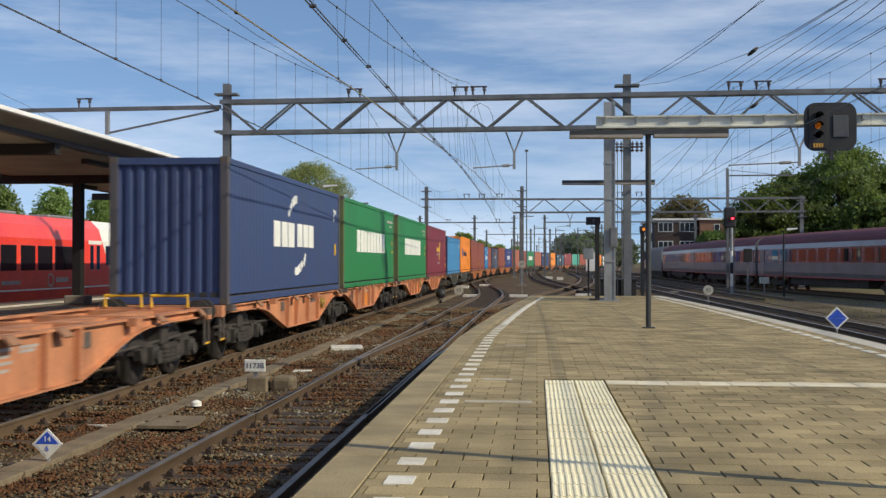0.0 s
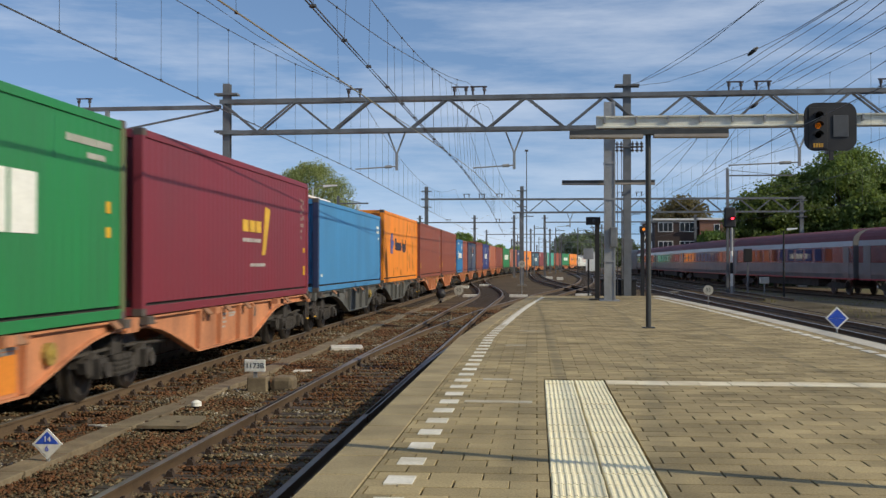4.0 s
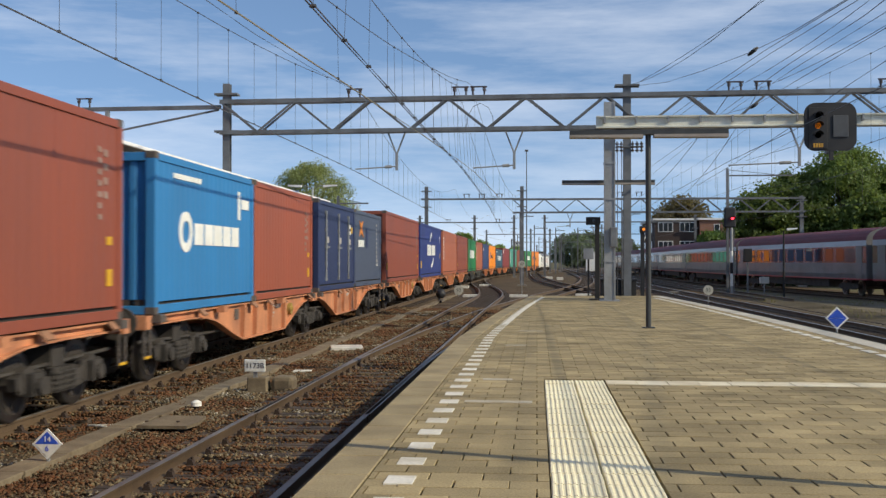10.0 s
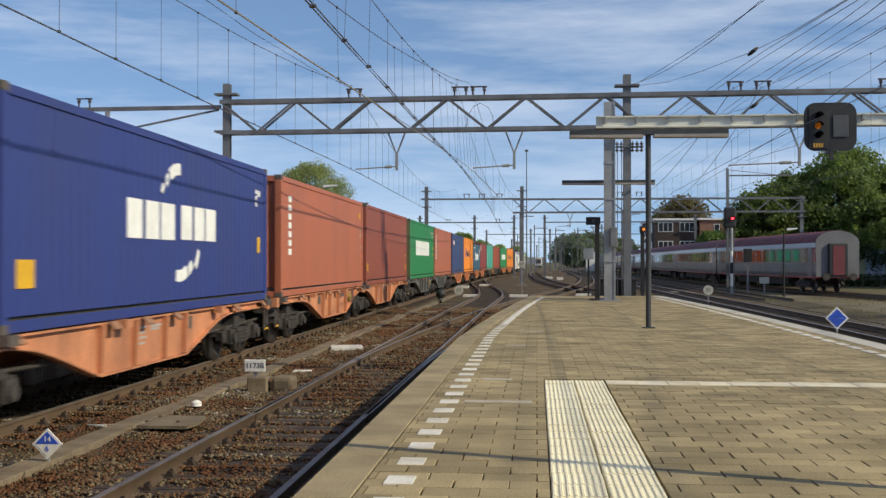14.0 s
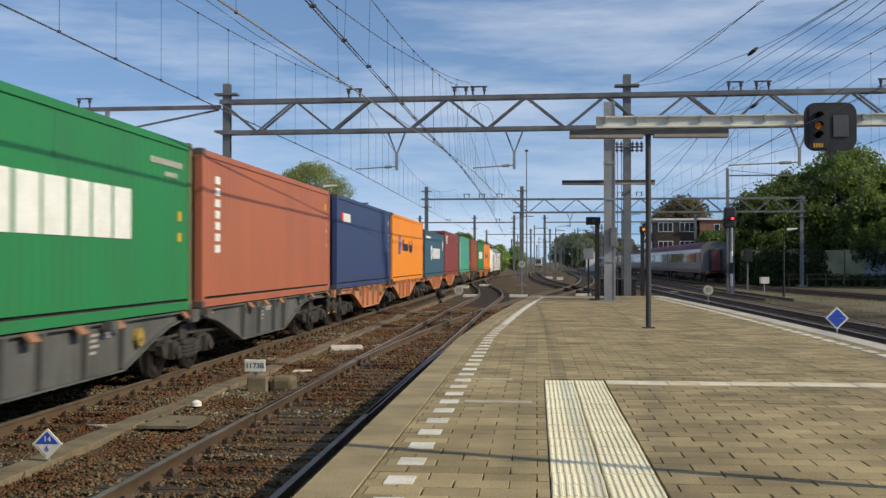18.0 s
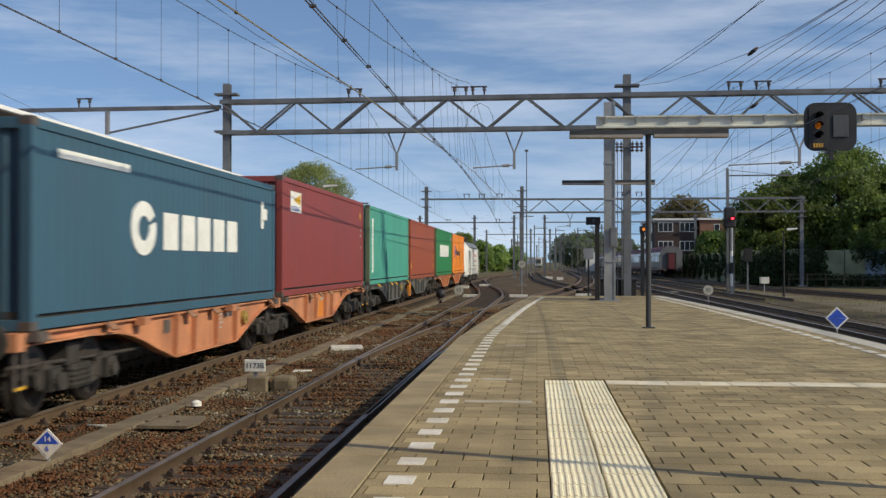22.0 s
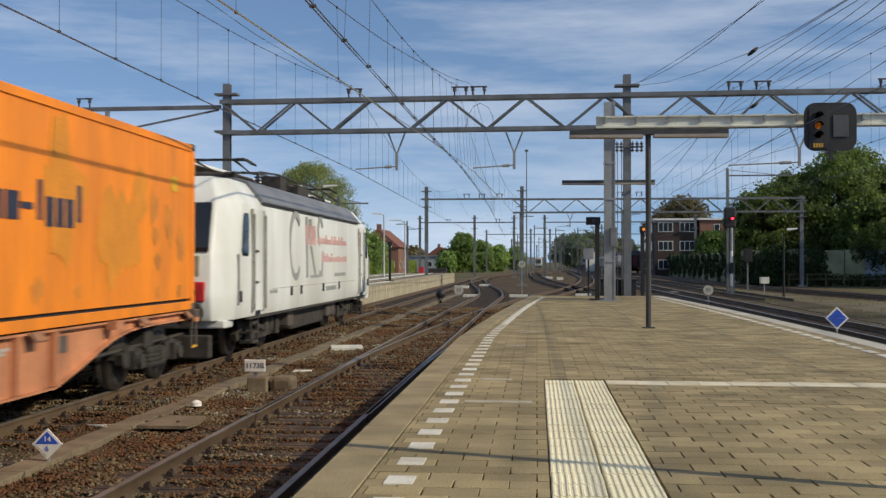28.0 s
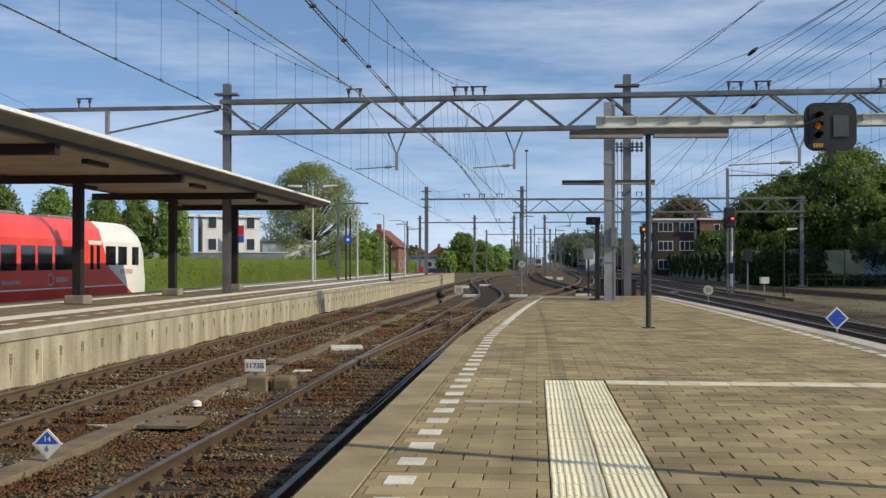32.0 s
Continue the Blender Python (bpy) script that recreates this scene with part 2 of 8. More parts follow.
def sweep(bm, line, prof, mi=0, top=None):
    """Pulls a closed profile (sideways, up) along a plan line of (x, y, z) points."""
    rings = []
    for i, p in enumerate(line):
        a, b = Vector(line[max(i - 1, 0)]), Vector(line[min(i + 1, len(line) - 1)])
        d = (b - a).normalized()
        s = Vector((d.y, -d.x, 0)).normalized()
        rings.append([bm.verts.new(Vector(p) + s * q[0] + Vector((0, 0, q[1]))) for q in prof])
    n = len(prof)
    for r0, r1 in zip(rings, rings[1:]):
        for i in range(n):
            j = (i + 1) % n
            f = bm.faces.new((r0[i], r1[i], r1[j], r0[j]))
            f.material_index = 1 if top is not None and i in top else mi
    bm.faces.new(rings[0])
    bm.faces.new(rings[-1][::-1])
    return bm


def mesh_of(name, verts, faces, material):
    me = bpy.data.meshes.new(name)
    me.from_pydata(verts, [], faces)
    me.materials.append(material)
    me.update()
    return me


def tube(bm, pts, r, n=4, mi=0):
    rings = []
    for i, p in enumerate(pts):
        d = (Vector(pts[min(i + 1, len(pts) - 1)]) - Vector(pts[max(i - 1, 0)])).normalized()
        u = d.orthogonal().normalized()
        w = d.cross(u)
        rings.append([bm.verts.new(Vector(p) + r * (math.cos(2 * math.pi * k / n) * u + math.sin(2 * math.pi * k / n) * w)) for k in range(n)])
    for r0, r1 in zip(rings, rings[1:]):
        off = min(range(n), key=lambda o: (r0[0].co - r1[o].co).length)
        for k in range(n):
            bm.faces.new((r0[k], r0[(k + 1) % n], r1[(k + 1 + off) % n], r1[(k + off) % n])).material_index = mi
    return bm


def words(parent, name, body, size, material, at, label=""):
    cu = bpy.data.curves.new(name, "FONT")
    cu.body, cu.size, cu.align_x, cu.align_y, cu.extrude = body, size, "CENTER", "CENTER", 0.002
    tmp = bpy.data.objects.new(name, cu)
    scene.collection.objects.link(tmp)
    me = bpy.data.meshes.new_from_object(tmp.evaluated_get(bpy.context.evaluated_depsgraph_get()))
    bpy.data.objects.remove(tmp)
    me.materials.clear()
    me.materials.append(material)
    return part(name, me, None, parent, label, at)


# ---- plan: lines of the tracks, x for each y; z = 0 is the top of the rails ----
def spline(knots):
    ys, xs = [k[0] for k in knots], [k[1] for k in knots]

    def f(y):
        if y <= ys[0]:
            return xs[0]
        if y >= ys[-1]:
            return xs[-1] + (y - ys[-1]) * (xs[-1] - xs[-2]) / (ys[-1] - ys[-2])
        i = max(j for j in range(len(ys)) if ys[j] <= y)
        i = min(i, len(ys) - 2)
        h = ys[i + 1] - ys[i]
        def slope(j):
            a, b = max(j - 1, 0), min(j + 1, len(ys) - 1)
            return (xs[b] - xs[a]) / (ys[b] - ys[a])
        t = (y - ys[i]) / h
        return ((2 * t ** 3 - 3 * t * t + 1) * xs[i] + (t ** 3 - 2 * t * t + t) * h * slope(i) + (-2 * t ** 3 + 3 * t * t) * xs[i + 1] + (t ** 3 - t * t) * h * slope(i + 1))
    return f


def x_freight(y):
    return -7.35 + (max(0.0, min(y, 330.0) - 118.0) ** 2) / 1800.0 + max(0.0, y - 330.0) * 0.2355


x_near = spline([(-40, -2.98), (40, -2.98), (52, -2.9), (66, -2.85), (80, -3.6), (95, -4.9), (110, -6.0), (125, -6.75), (150, -6.8)])
x_diverge = spline([(14, -2.98), (22, -2.92), (30, -2.6), (45, -1.6), (55, -0.6), (65, 0.5), (86, 3.0), (110, 5.0), (150, 6.6), (260, 7.0)])
x_right = spline([(-40, 10.0), (10, 9.95), (30, 9.8), (60, 9.4), (100, 9.0), (170, 9.0), (400, 9.0)])


def x_coach(y):
    return 17.15 + 0.00128 * max(0.0, 115.0 - max(y, -60.0)) ** 2


def line_pts(f, y0, y1, step, z=0.0, dx=0.0):
    n = max(2, int((y1 - y0) / step) + 1)
    return [(f(y0 + (y1 - y0) * i / (n - 1)) + dx, y0 + (y1 - y0) * i / (n - 1), z) for i in range(n)]


RAIL_PROF = [(-0.075, -0.16), (0.075, -0.16), (0.075, -0.145), (0.012, -0.12), (0.012, -0.04), (0.036, -0.03), (0.036, -0.004), (0.028, 0.0), (-0.028, 0.0), (-0.036, -0.004), (-0.036, -0.03), (-0.012, -0.04), (-0.012, -0.12), (-0.075, -0.145)]
SLEEPER_ME = link(box(-1.25, 1.25, -0.125, 0.125, -0.30, -0.158, 0.012), "sleeper", M_SLEEPER)


def chair_mesh():
    bm = box(-0.17, 0.17, -0.08, 0.08, -0.165, -0.135, 0.008)
    for s in (-1, 1):
        prism(bm, [(s * 0.06, -0.14), (s * 0.15, -0.14), (s * 0.13, -0.085), (s * 0.085, -0.07)], "y", -0.035, 0.035)
        rod(bm, (s * 0.12, 0, -0.12), (s * 0.12, 0, -0.055), 0.016, n=6)
    return link(bm, "rail_chair", M_CHAIR)


CHAIR_ME = chair_mesh()


def track(name, label, f, y0, y1, sleepers=(0, 0), far_sleepers=True, step=3.0, head=None):
    t = thing(name, label, "railway track", kind="structure")
    for s in (-1, 1):
        bm = sweep(B(), line_pts(f, y0, y1, step, 0.0, s * 0.7525), RAIL_PROF, 0, top=(6, 7, 8))
        part("rail", bm, [M_RAIL, head or M_RAILTOP], t, "rusty steel rail with a polished head")
    y = sleepers[0]
    while y < sleepers[1]:
        part("sleeper", SLEEPER_ME, None, t, at=pose(f(y), y, 0, 0, 0, -math.degrees(math.atan((f(y + 0.5) - f(y - 0.5))))))
        for s in (-1, 1):
            part("rail_chair", CHAIR_ME, None, t, at=pose(f(y) + s * 0.7525, y, 0))
        y += 0.63
    if far_sleepers:
        vs, fs = [], []
        while y < min(y1, 200):
            x, k = f(y), len(vs)
            vs += [(x + i * 1.25, y + j * 0.125, z) for z in (-0.3, -0.16) for i, j in ((-1, -1), (1, -1), (1, 1), (-1, 1))]
            fs += [tuple(k + i for i in q) for q in ((4, 5, 6, 7), (0, 1, 5, 4), (1, 2, 6, 5), (3, 0, 4, 7))]
            y += 0.63
        if vs:
            tagged(part("sleeper_row", mesh_of("sleeper_row", vs, fs, M_SLEEPER), None, t), kind="stuff")
    return t


# ---- ground ----
def ground_sheet():
    bm = B()
    bx(bm, -2500, 2500, -300, 4500, -1.2, -0.23)
    g = single("ground", bm, M_EARTH, "brown earth and thin grass reaching the horizon", "ground", kind="structure")
    bm = B()
    line = [(0, -60, 0), (0, 60, 0), (0, 125, 0), (2, 200, 0), (8, 300, 0), (25, 420, 0)]
    sweep(bm, line, [(-9.2, -0.6), (24.5, -0.6), (23.5, -0.205), (-8.9, -0.205)])
    single("ballast_bed", bm, M_BALLAST, "brown rust-stained stone ballast under the tracks", "ballast", kind="structure")


ground_sheet()


def loose_stones():
    """Angular stones lying on the ballast where the camera stands nearest."""
    rng = np.random.default_rng(4)
    base = np.array([(1, 0.25, 0.1), (-1, -0.2, 0.05), (0.2, 1, -0.1), (-0.25, -1, 0.1), (0.35, 0.1, 0.72), (-0.1, 0, -0.6)], float)
    tri = [(0, 2, 4), (2, 1, 4), (1, 3, 4), (3, 0, 4), (2, 0, 5), (1, 2, 5), (3, 1, 5), (0, 3, 5)]
    n = 135000
    u = rng.random(n)
    y = np.where(u < 0.06, -8.0 + 200.0 * u, 4.0 + 46.0 * np.clip((u - 0.06) / 0.94, 0, 1) ** 1.8)
    x = -9.0 + rng.random(n) * 7.9
    r = 0.010 + 0.017 * rng.random(n) ** 1.8 + 0.0006 * np.maximum(y, 0)
    heap = 0.03 * np.sin(x * 2.1 + 0.7) * np.sin(y * 0.9) + 0.015 * np.sin(x * 5 + y * 3) + 0.02
    for c, keep in ((-7.35, 0.55), (-2.98, 0.55)):
        bed = np.abs(x - c) < 1.25
        heap = np.where(bed, 0.044 + 0.02 * np.sin(y * 9.97) + 0.012 * np.sin(x * 3 + y), heap)
    pts = (base[None] + 0.55 * (rng.random((n, 6, 3)) - 0.5)) * r[:, None, None] * (0.7 + 0.6 * rng.random((n, 6, 1))) * (0.75 + 0.5 * rng.random((n, 1, 3)))
    a = rng.random(n) * 6.283
    ca, sa = np.cos(a)[:, None], np.sin(a)[:, None]
    rx, ry = pts[..., 0] * ca - pts[..., 1] * sa, pts[..., 0] * sa + pts[..., 1] * ca
    v = np.stack([rx + x[:, None], ry + y[:, None], pts[..., 2] + (-0.2 + heap)[:, None]], -1).reshape(-1, 3)
    f = (np.arange(n)[:, None, None] * 6 + np.array(tri)[None]).reshape(-1, 3)
    me = bpy.data.meshes.new("ballast_stones")
    me.vertices.add(len(v))
    me.vertices.foreach_set("co", v.ravel())
    me.loops.add(f.size)
    me.loops.foreach_set("vertex_index", f.ravel())
    me.polygons.add(len(f))
    me.polygons.foreach_set("loop_start", np.arange(0, f.size, 3))
    me.polygons.foreach_set("loop_total", np.full(len(f), 3))
    me.materials.append(M_STONE)
    me.update()
    me.validate()
    tagged(new("ballast_stones", me), "rust-stained angular track ballast stones", "ballast", kind="stuff")


loose_stones()
track("near_track", "railway track with wooden sleepers beside the platform", x_near, -20, 135, (3.5, 45))
track("freight_track", "railway track with wooden sleepers and rusty rails", x_freight, -30, 430, (8.0, 50))
track("turnout_track", "diverging turnout rails crossing the yard", x_diverge, 14, 330)
track("platform_side_track", "dark railway track past the platform", x_right, -30, 420, head=M_RAILBRIGHT)
track("main_track", "railway track curving under the express coaches", x_coach, 5, 430)
track("yard_track", "distant yard track", spline([(60, 13.2), (90, 12.8), (160, 12.4), (400, 12.4)]), 60, 420)
track("crossing_track", "distant crossing rails of a turnout", spline([(46, 5.8), (60, 5.2), (90, 2.6), (130, 0.5), (220, -0.6), (400, -0.6)]), 42, 420)


# ---- the platform on which the camera stands ----
PLAT_Z, PLAT_END = 0.8, 38.4


def x_left(y):
    d = max(0.0, y - 17.0)
    return -1.25 + 0.03 * d + 0.0009 * d * d


def x_edge_right(y):
    return 5.05 - 0.0011 * max(0.0, y - 14.0) ** 2


def platform_body():
    bm = B()
    n = 40
    ys = [-12 + (PLAT_END + 12) * i / n for i in range(n + 1)]
    zt, zb = PLAT_Z - 0.03, -0.4
    rows = [[bm.verts.new(p) for p in ((x_left(y) + 0.05, y, zt), (x_edge_right(y) - 0.05, y, zt), (x_edge_right(y) - 0.05, y, zb), (x_left(y) + 0.05, y, zb))] for y in ys]
    for a, b in zip(rows, rows[1:]):
        for i in range(4):
            j = (i + 1) % 4
            bm.faces.new((a[i], a[j], b[j], b[i]))
    bm.faces.new(rows[0][::-1])
    bm.faces.new(rows[-1])
    bmesh.ops.recalc_face_normals(bm, faces=bm.faces[:])
    return single("platform", bm, M_JOINT, "station platform paved with tan concrete tiles", "platform", kind="structure")


platform = platform_body()


def coping(f, side, y0, y1, piece, width, material, name):
    y = y0
    while y < y1:
        e = min(y + piece, y1)
        bm = B()
        a, b = f(y), f(e)
        xs = [(a, y + 0.009), (a + side * width, y + 0.009), (b + side * width, e - 0.009), (b, e - 0.009)]
        if side < 0:
            xs = xs[::-1]
        v0, v1 = [bm.verts.new((*p, PLAT_Z - 0.14)) for p in xs], [bm.verts.new((*p, PLAT_Z)) for p in xs]
        bm.faces.new(v1)
        bm.faces.new(v0[::-1])
        for i in range(4):
            j = (i + 1) % 4
            bm.faces.new((v0[i], v0[j], v1[j], v1[i]))
        bmesh.ops.bevel(bm, geom=[ed for ed in bm.edges if all(abs(v.co.z - PLAT_Z) < 1e-4 for v in ed.verts)], offset=0.006, segments=1, affect="EDGES")
        part(name, bm, material, platform)
        y = e


coping(x_left, 1, -9, PLAT_END, 0.6, 0.30, M_COPING, "coping_stone")
coping(x_edge_right, -1, -9, PLAT_END, 1.2, 0.34, M_PALECOPING, "pale_coping_stone")

DASH_OFF, STRIP_X0, STRIP_Y1 = 0.43, 0.075, 10.93


def dash_left(y):
    return x_left(y) + DASH_OFF


def paving():
    """Staggered 30 x 20 cm tiles; the nearest are pieces of their own."""
    w, d = 0.30, 0.20
    bm = box(-w / 2 + 0.004, w / 2 - 0.004, -d / 2 + 0.0045, d / 2 - 0.0045, PLAT_Z - 0.05, PLAT_Z, 0.0)
    top = [e for e in bm.edges if all(v.co.z > PLAT_Z - 0.01 for v in e.verts)]
    bmesh.ops.bevel(bm, geom=top, offset=0.003, segments=1, affect="EDGES")
    tile = link(bm, "paving_tile", M_TILE)
    rng = random.Random(3)
    vs, fs, made = [], [], 0
    j = 0
    y = -9.0
    while y < PLAT_END - 0.1:
        x = math.floor(-1.3 / w) * w + (w / 2 if j % 2 else 0)
        while x < 5.1:
            lo, hi = x_left(y) + 0.31, x_edge_right(y) - 0.35
            a, b = max(x - w / 2, lo), min(x + w / 2, hi)
            on_strip = y - d / 2 < STRIP_Y1 and b > STRIP_X0 and a < STRIP_X0 + 0.6
            if on_strip:
                if x < STRIP_X0 + 0.3:
                    b = min(b, STRIP_X0 - 0.003)
                else:
                    a = max(a, STRIP_X0 + 0.603)
            if b - a > 0.015:
                dz = rng.uniform(-0.002, 0.0025)
                if made < 300 and y > 5.0 and b - a > w - 0.002:
                    part("paving_tile", tile, None, platform, at=pose(x, y, dz, rng.uniform(-.25, .25), rng.uniform(-.2, .2)))
                    made += 1
                else:
                    k, z = len(vs), PLAT_Z + dz
                    ga, gb = 0.0045, 0.005
                    vs += [(px, py, pz) for pz in (z - 0.04, z) for px, py in ((a + ga, y - d / 2 + gb), (b - ga, y - d / 2 + gb), (b - ga, y + d / 2 - gb), (a + ga, y + d / 2 - gb))]
                    fs += [tuple(k + i for i in q) for q in ((4, 5, 6, 7), (0, 1, 5, 4), (1, 2, 6, 5), (2, 3, 7, 6), (3, 0, 4, 7))]
            x += w
        y += d
        j += 1
    tagged(part("tile_paving", mesh_of("tile_paving", vs, fs, M_TILE), None, platform), kind="stuff")


def flat(name, x0, x1, y0, y1, material, z=PLAT_Z + 0.004, parent=None, th=0.006):
    return part(name, box(x0, x1, y0, y1, z - th, z), material, parent or platform)


M_WORN = mat("worn_paint", (0.47, 0.42, 0.32), 0.75, 0, (0.36, 0.30, 0.20), 5.0, 50, 0.1)


def markings():
    y, k = 4.09, 0
    while y < 31.0:
        x = dash_left(y + 0.1)
        part("white_dash_tile", box(x - 0.01, x + 0.15, y, y + (0.22 if y < 20 else 0.15), PLAT_Z - 0.01, PLAT_Z + 0.006, 0.003), M_WHITE, platform)
        y += 0.555 if y < 20 else 0.40
    line = line_pts(dash_left, 20.5, 36.6, 0.8, PLAT_Z + 0.005, 0.09)
    part("white_edge_line", sweep(B(), line, [(-0.055, 0.0), (-0.055, -0.006), (0.055, -0.006), (0.055, 0.0)]), M_WHITE, platform)
    y = 8.0
    while y < 36.0:
        x = x_edge_right(y) - 0.62
        part("white_dash_tile", box(x - 0.07, x + 0.07, y, y + 0.42, PLAT_Z - 0.01, PLAT_Z + 0.006, 0.003), M_WHITE, platform)
        y += 0.66
    line_tile = link(box(0.003, 0.297, 0.004, 0.33, PLAT_Z - 0.01, PLAT_Z + 0.006, 0.003), "line_tile", M_CROSSTILE)
    for i in range(12):
        part("line_tile", line_tile, None, platform, at=pose(STRIP_X0 + 0.608 + 0.3 * i, STRIP_Y1 - 0.335, 0.0012 * (-1) ** i))
    for x0, x1, yy in ((-0.62, -0.04, 9.15), (-0.55, -0.25, 10.9), (-0.45, -0.15, 15.4), (-0.3, 0.1, 18.6)):
        part("worn_line", box(x0, x1, yy, yy + 0.14, PLAT_Z - 0.01, PLAT_Z + 0.005), M_WORN, platform, "worn grey paint line")


def tactile_strip():
    """Ribbed guide tiles, two abreast, 30 cm square."""
    bm = B()
    n = 8
    rng = random.Random(12)
    prof = [(0.0, PLAT_Z - 0.04)]
    for i in range(n):
        a = i * 0.3 / n
        prof += [(a + 0.002, PLAT_Z), (a + 0.008, PLAT_Z + 0.006), (a + 0.020, PLAT_Z + 0.006), (a + 0.026, PLAT_Z)]
    prof.append((0.296, PLAT_Z - 0.04))
    prism(bm, prof, "y", 0.007, 0.293)
    tile = link(bm, "guide_tile", M_TACTILE)
    for i in range(2):
        y = STRIP_Y1 - 0.3
        while y > -9.0:
            part("guide_tile", tile, None, platform, at=pose(STRIP_X0 + i * 0.300 + rng.uniform(-0.002, 0.002), y, rng.uniform(-0.002, 0.002), rng.uniform(-0.35, 0.35)))
            y -= 0.3


# ---- gantries and posts of the overhead line ----
def h_post(bm, x, y, z0, z1, w=0.3):
    h, t, q = w / 2, 0.03, 0.014
    o = [(-h, -h), (h, -h), (h, -h + t), (q, -h + t), (q, h - t), (h, h - t), (h, h), (-h, h), (-h, h - t), (-q, h - t), (-q, -h + t), (-h, -h + t)]
    prism(bm, [(x + a, y + b) for a, b in o], "z", z0, z1)


def insulator_pair(parent, x, y, z):
    bm = B()
    for s in (-0.22, 0.22):
        rod(bm, (x + s, y, z), (x + s, y, z + 0.22), 0.035, n=6)
        for k in range(3):
            rod(bm, (x + s, y, z + 0.2 + k * 0.05), (x + s, y, z + 0.23 + k * 0.05), 0.07, n=8)
    bar(bm, (x - 0.32, y, z + 0.36), (x + 0.32, y, z + 0.36), 0.06, 0.05)
    part("insulator", bm, M_INSUL, parent)


def gantry(label, y, posts, spans, insulators=(), skew=0.0, base=-0.2, w=0.32, hangers=()):
    """posts: (x, top); spans: (x0, x1, z_top, z_bottom or None for a single beam)."""
    g = thing("overhead_line_gantry", label, "gantry", group="overhead line gantries")
    def yy(x):
        return y + skew * x
    for x, top in posts:
        bm = B()
        h_post(bm, x, yy(x), base, top, w)
        part("post", bm, M_STEEL, g)
        for z in (top - 0.45, top - 1.9):
            part("clamp_plate", box(x - 0.45, x + 0.45, yy(x) - 0.24, yy(x) + 0.24, z, z + 0.07), M_STEEL, g)
        part("footing", box(x - 0.4, x + 0.4, yy(x) - 0.4, yy(x) + 0.4, -0.6, max(base, -0.2) + 0.12, 0.03), M_CONCDARK, g)
    for x0, x1, zt, zb in spans:
        for dy in (-0.2, 0.2) if zb else (0.0,):
            part("top_chord", bar(B(), (x0, yy(x0) + dy, zt), (x1, yy(x1) + dy, zt), 0.10, 0.16), M_STEEL, g)
        if zb:
            for dy in (-0.2, 0.2):
                part("bottom_chord", bar(B(), (x0, yy(x0) + dy, zb), (x1, yy(x1) + dy, zb), 0.10, 0.15), M_STEEL, g)
            n = max(2, round((x1 - x0) / 1.485))
            for i in range(n):
                a, b = x0 + (x1 - x0) * i / n, x0 + (x1 - x0) * (i + 1) / n
                za, zc = (zt, zb) if i % 2 == 0 else (zb, zt)
                for dy in (-0.2, 0.2):
                    part("diagonal", bar(B(), (a, yy(a) + dy, za), (b, yy(b) + dy, zc), 0.07, 0.07), M_STEEL, g)
    for x, z in insulators:
        insulator_pair(g, x, yy(x), z)
    for x, z, arm in hangers:
        bm = B()
        bar(bm, (x - 0.33, yy(x), z), (x, yy(x), z - 0.85), 0.06, 0.06)
        bar(bm, (x + 0.33, yy(x), z), (x, yy(x), z - 0.85), 0.06, 0.06)
        bar(bm, (x, yy(x), z - 0.8), (x, yy(x), z - 1.45), 0.1, 0.1)
        rod(bm, (x, yy(x), z - 1.3), (x + arm, yy(x) - 0.3, z - 1.42), 0.025, n=6)
        rod(bm, (x + arm * 0.12, yy(x) - 0.04, z - 1.31), (x + arm * 0.28, yy(x) - 0.08, z - 1.33), 0.06, n=8)
        part("registration_arm", bm, M_GALV, g)
    return g


MAIN_Y = 40.6
gantry("grey steel lattice gantry carrying the overhead wires", MAIN_Y,
       [(-12.05, 8.95), (3.36, 9.0)],
       [(-12.285, 26.325, 8.23, 7.03), (-30.0, -12.3, 8.05, None)],
       [(-7.0, 8.3), (-2.9, 8.3), (-2.2, 8.3), (7.3, 8.3), (8.3, 8.3), (12.7, 8.3), (-17.9, 8.12)], -0.03, -0.2, 0.28,
       [(-5.35, 6.96, -1.55), (-0.85, 6.96, -1.55), (9.6, 6.96, -2.6)])
gear = thing("tension_gear", "dark insulators and levers fixed to the gantry post", "insulator")
part("bracket", box(3.0, 3.95, 40.3, 40.36, 6.26, 6.32), M_STEEL, gear)
for gx in (2.98, 3.14, 3.55, 3.72, 3.88):
    for gk in range(3):
        part("disc", rod(B(), (gx, 40.33, 6.12 + 0.12 * gk), (gx, 40.33, 6.17 + 0.12 * gk), 0.07, n=8), M_INSUL, gear)
    part("stem", rod(B(), (gx, 40.33, 6.08), (gx, 40.33, 6.48), 0.03, n=6), M_STEEL, gear)
for gx in (2.99, 3.15):
    part("earth_wire", rod(B(), (gx, 40.33, -0.2), (gx, 40.33, 6.1), 0.014, n=5), M_WIRE, gear)
strut = thing("beam_strut", "grey steel strut and brace under the side beam", "strut")
part("post", box(-17.0, -16.85, 41.0, 41.15, 7.05, 7.97), M_GALV, strut)
part("brace", bar(B(), (-16.9, 41.08, 7.1), (-12.4, 41.0, 7.95), 0.07, 0.07), M_STEEL, strut)
gantry("grey steel gantry over the far tracks", 98, [(-10.1, 8.9), (-1.35, 8.9), (23.5, 7.9)],
       [(-10.6, -1.35, 7.75, None), (-2.2, 23.8, 7.7, 6.5)], [(-6.4, 7.85), (-5.0, 7.85), (-3.4, 7.85), (7.5, 7.95), (9.2, 7.95)], hangers=[(3.0, 6.6, -1.2)])
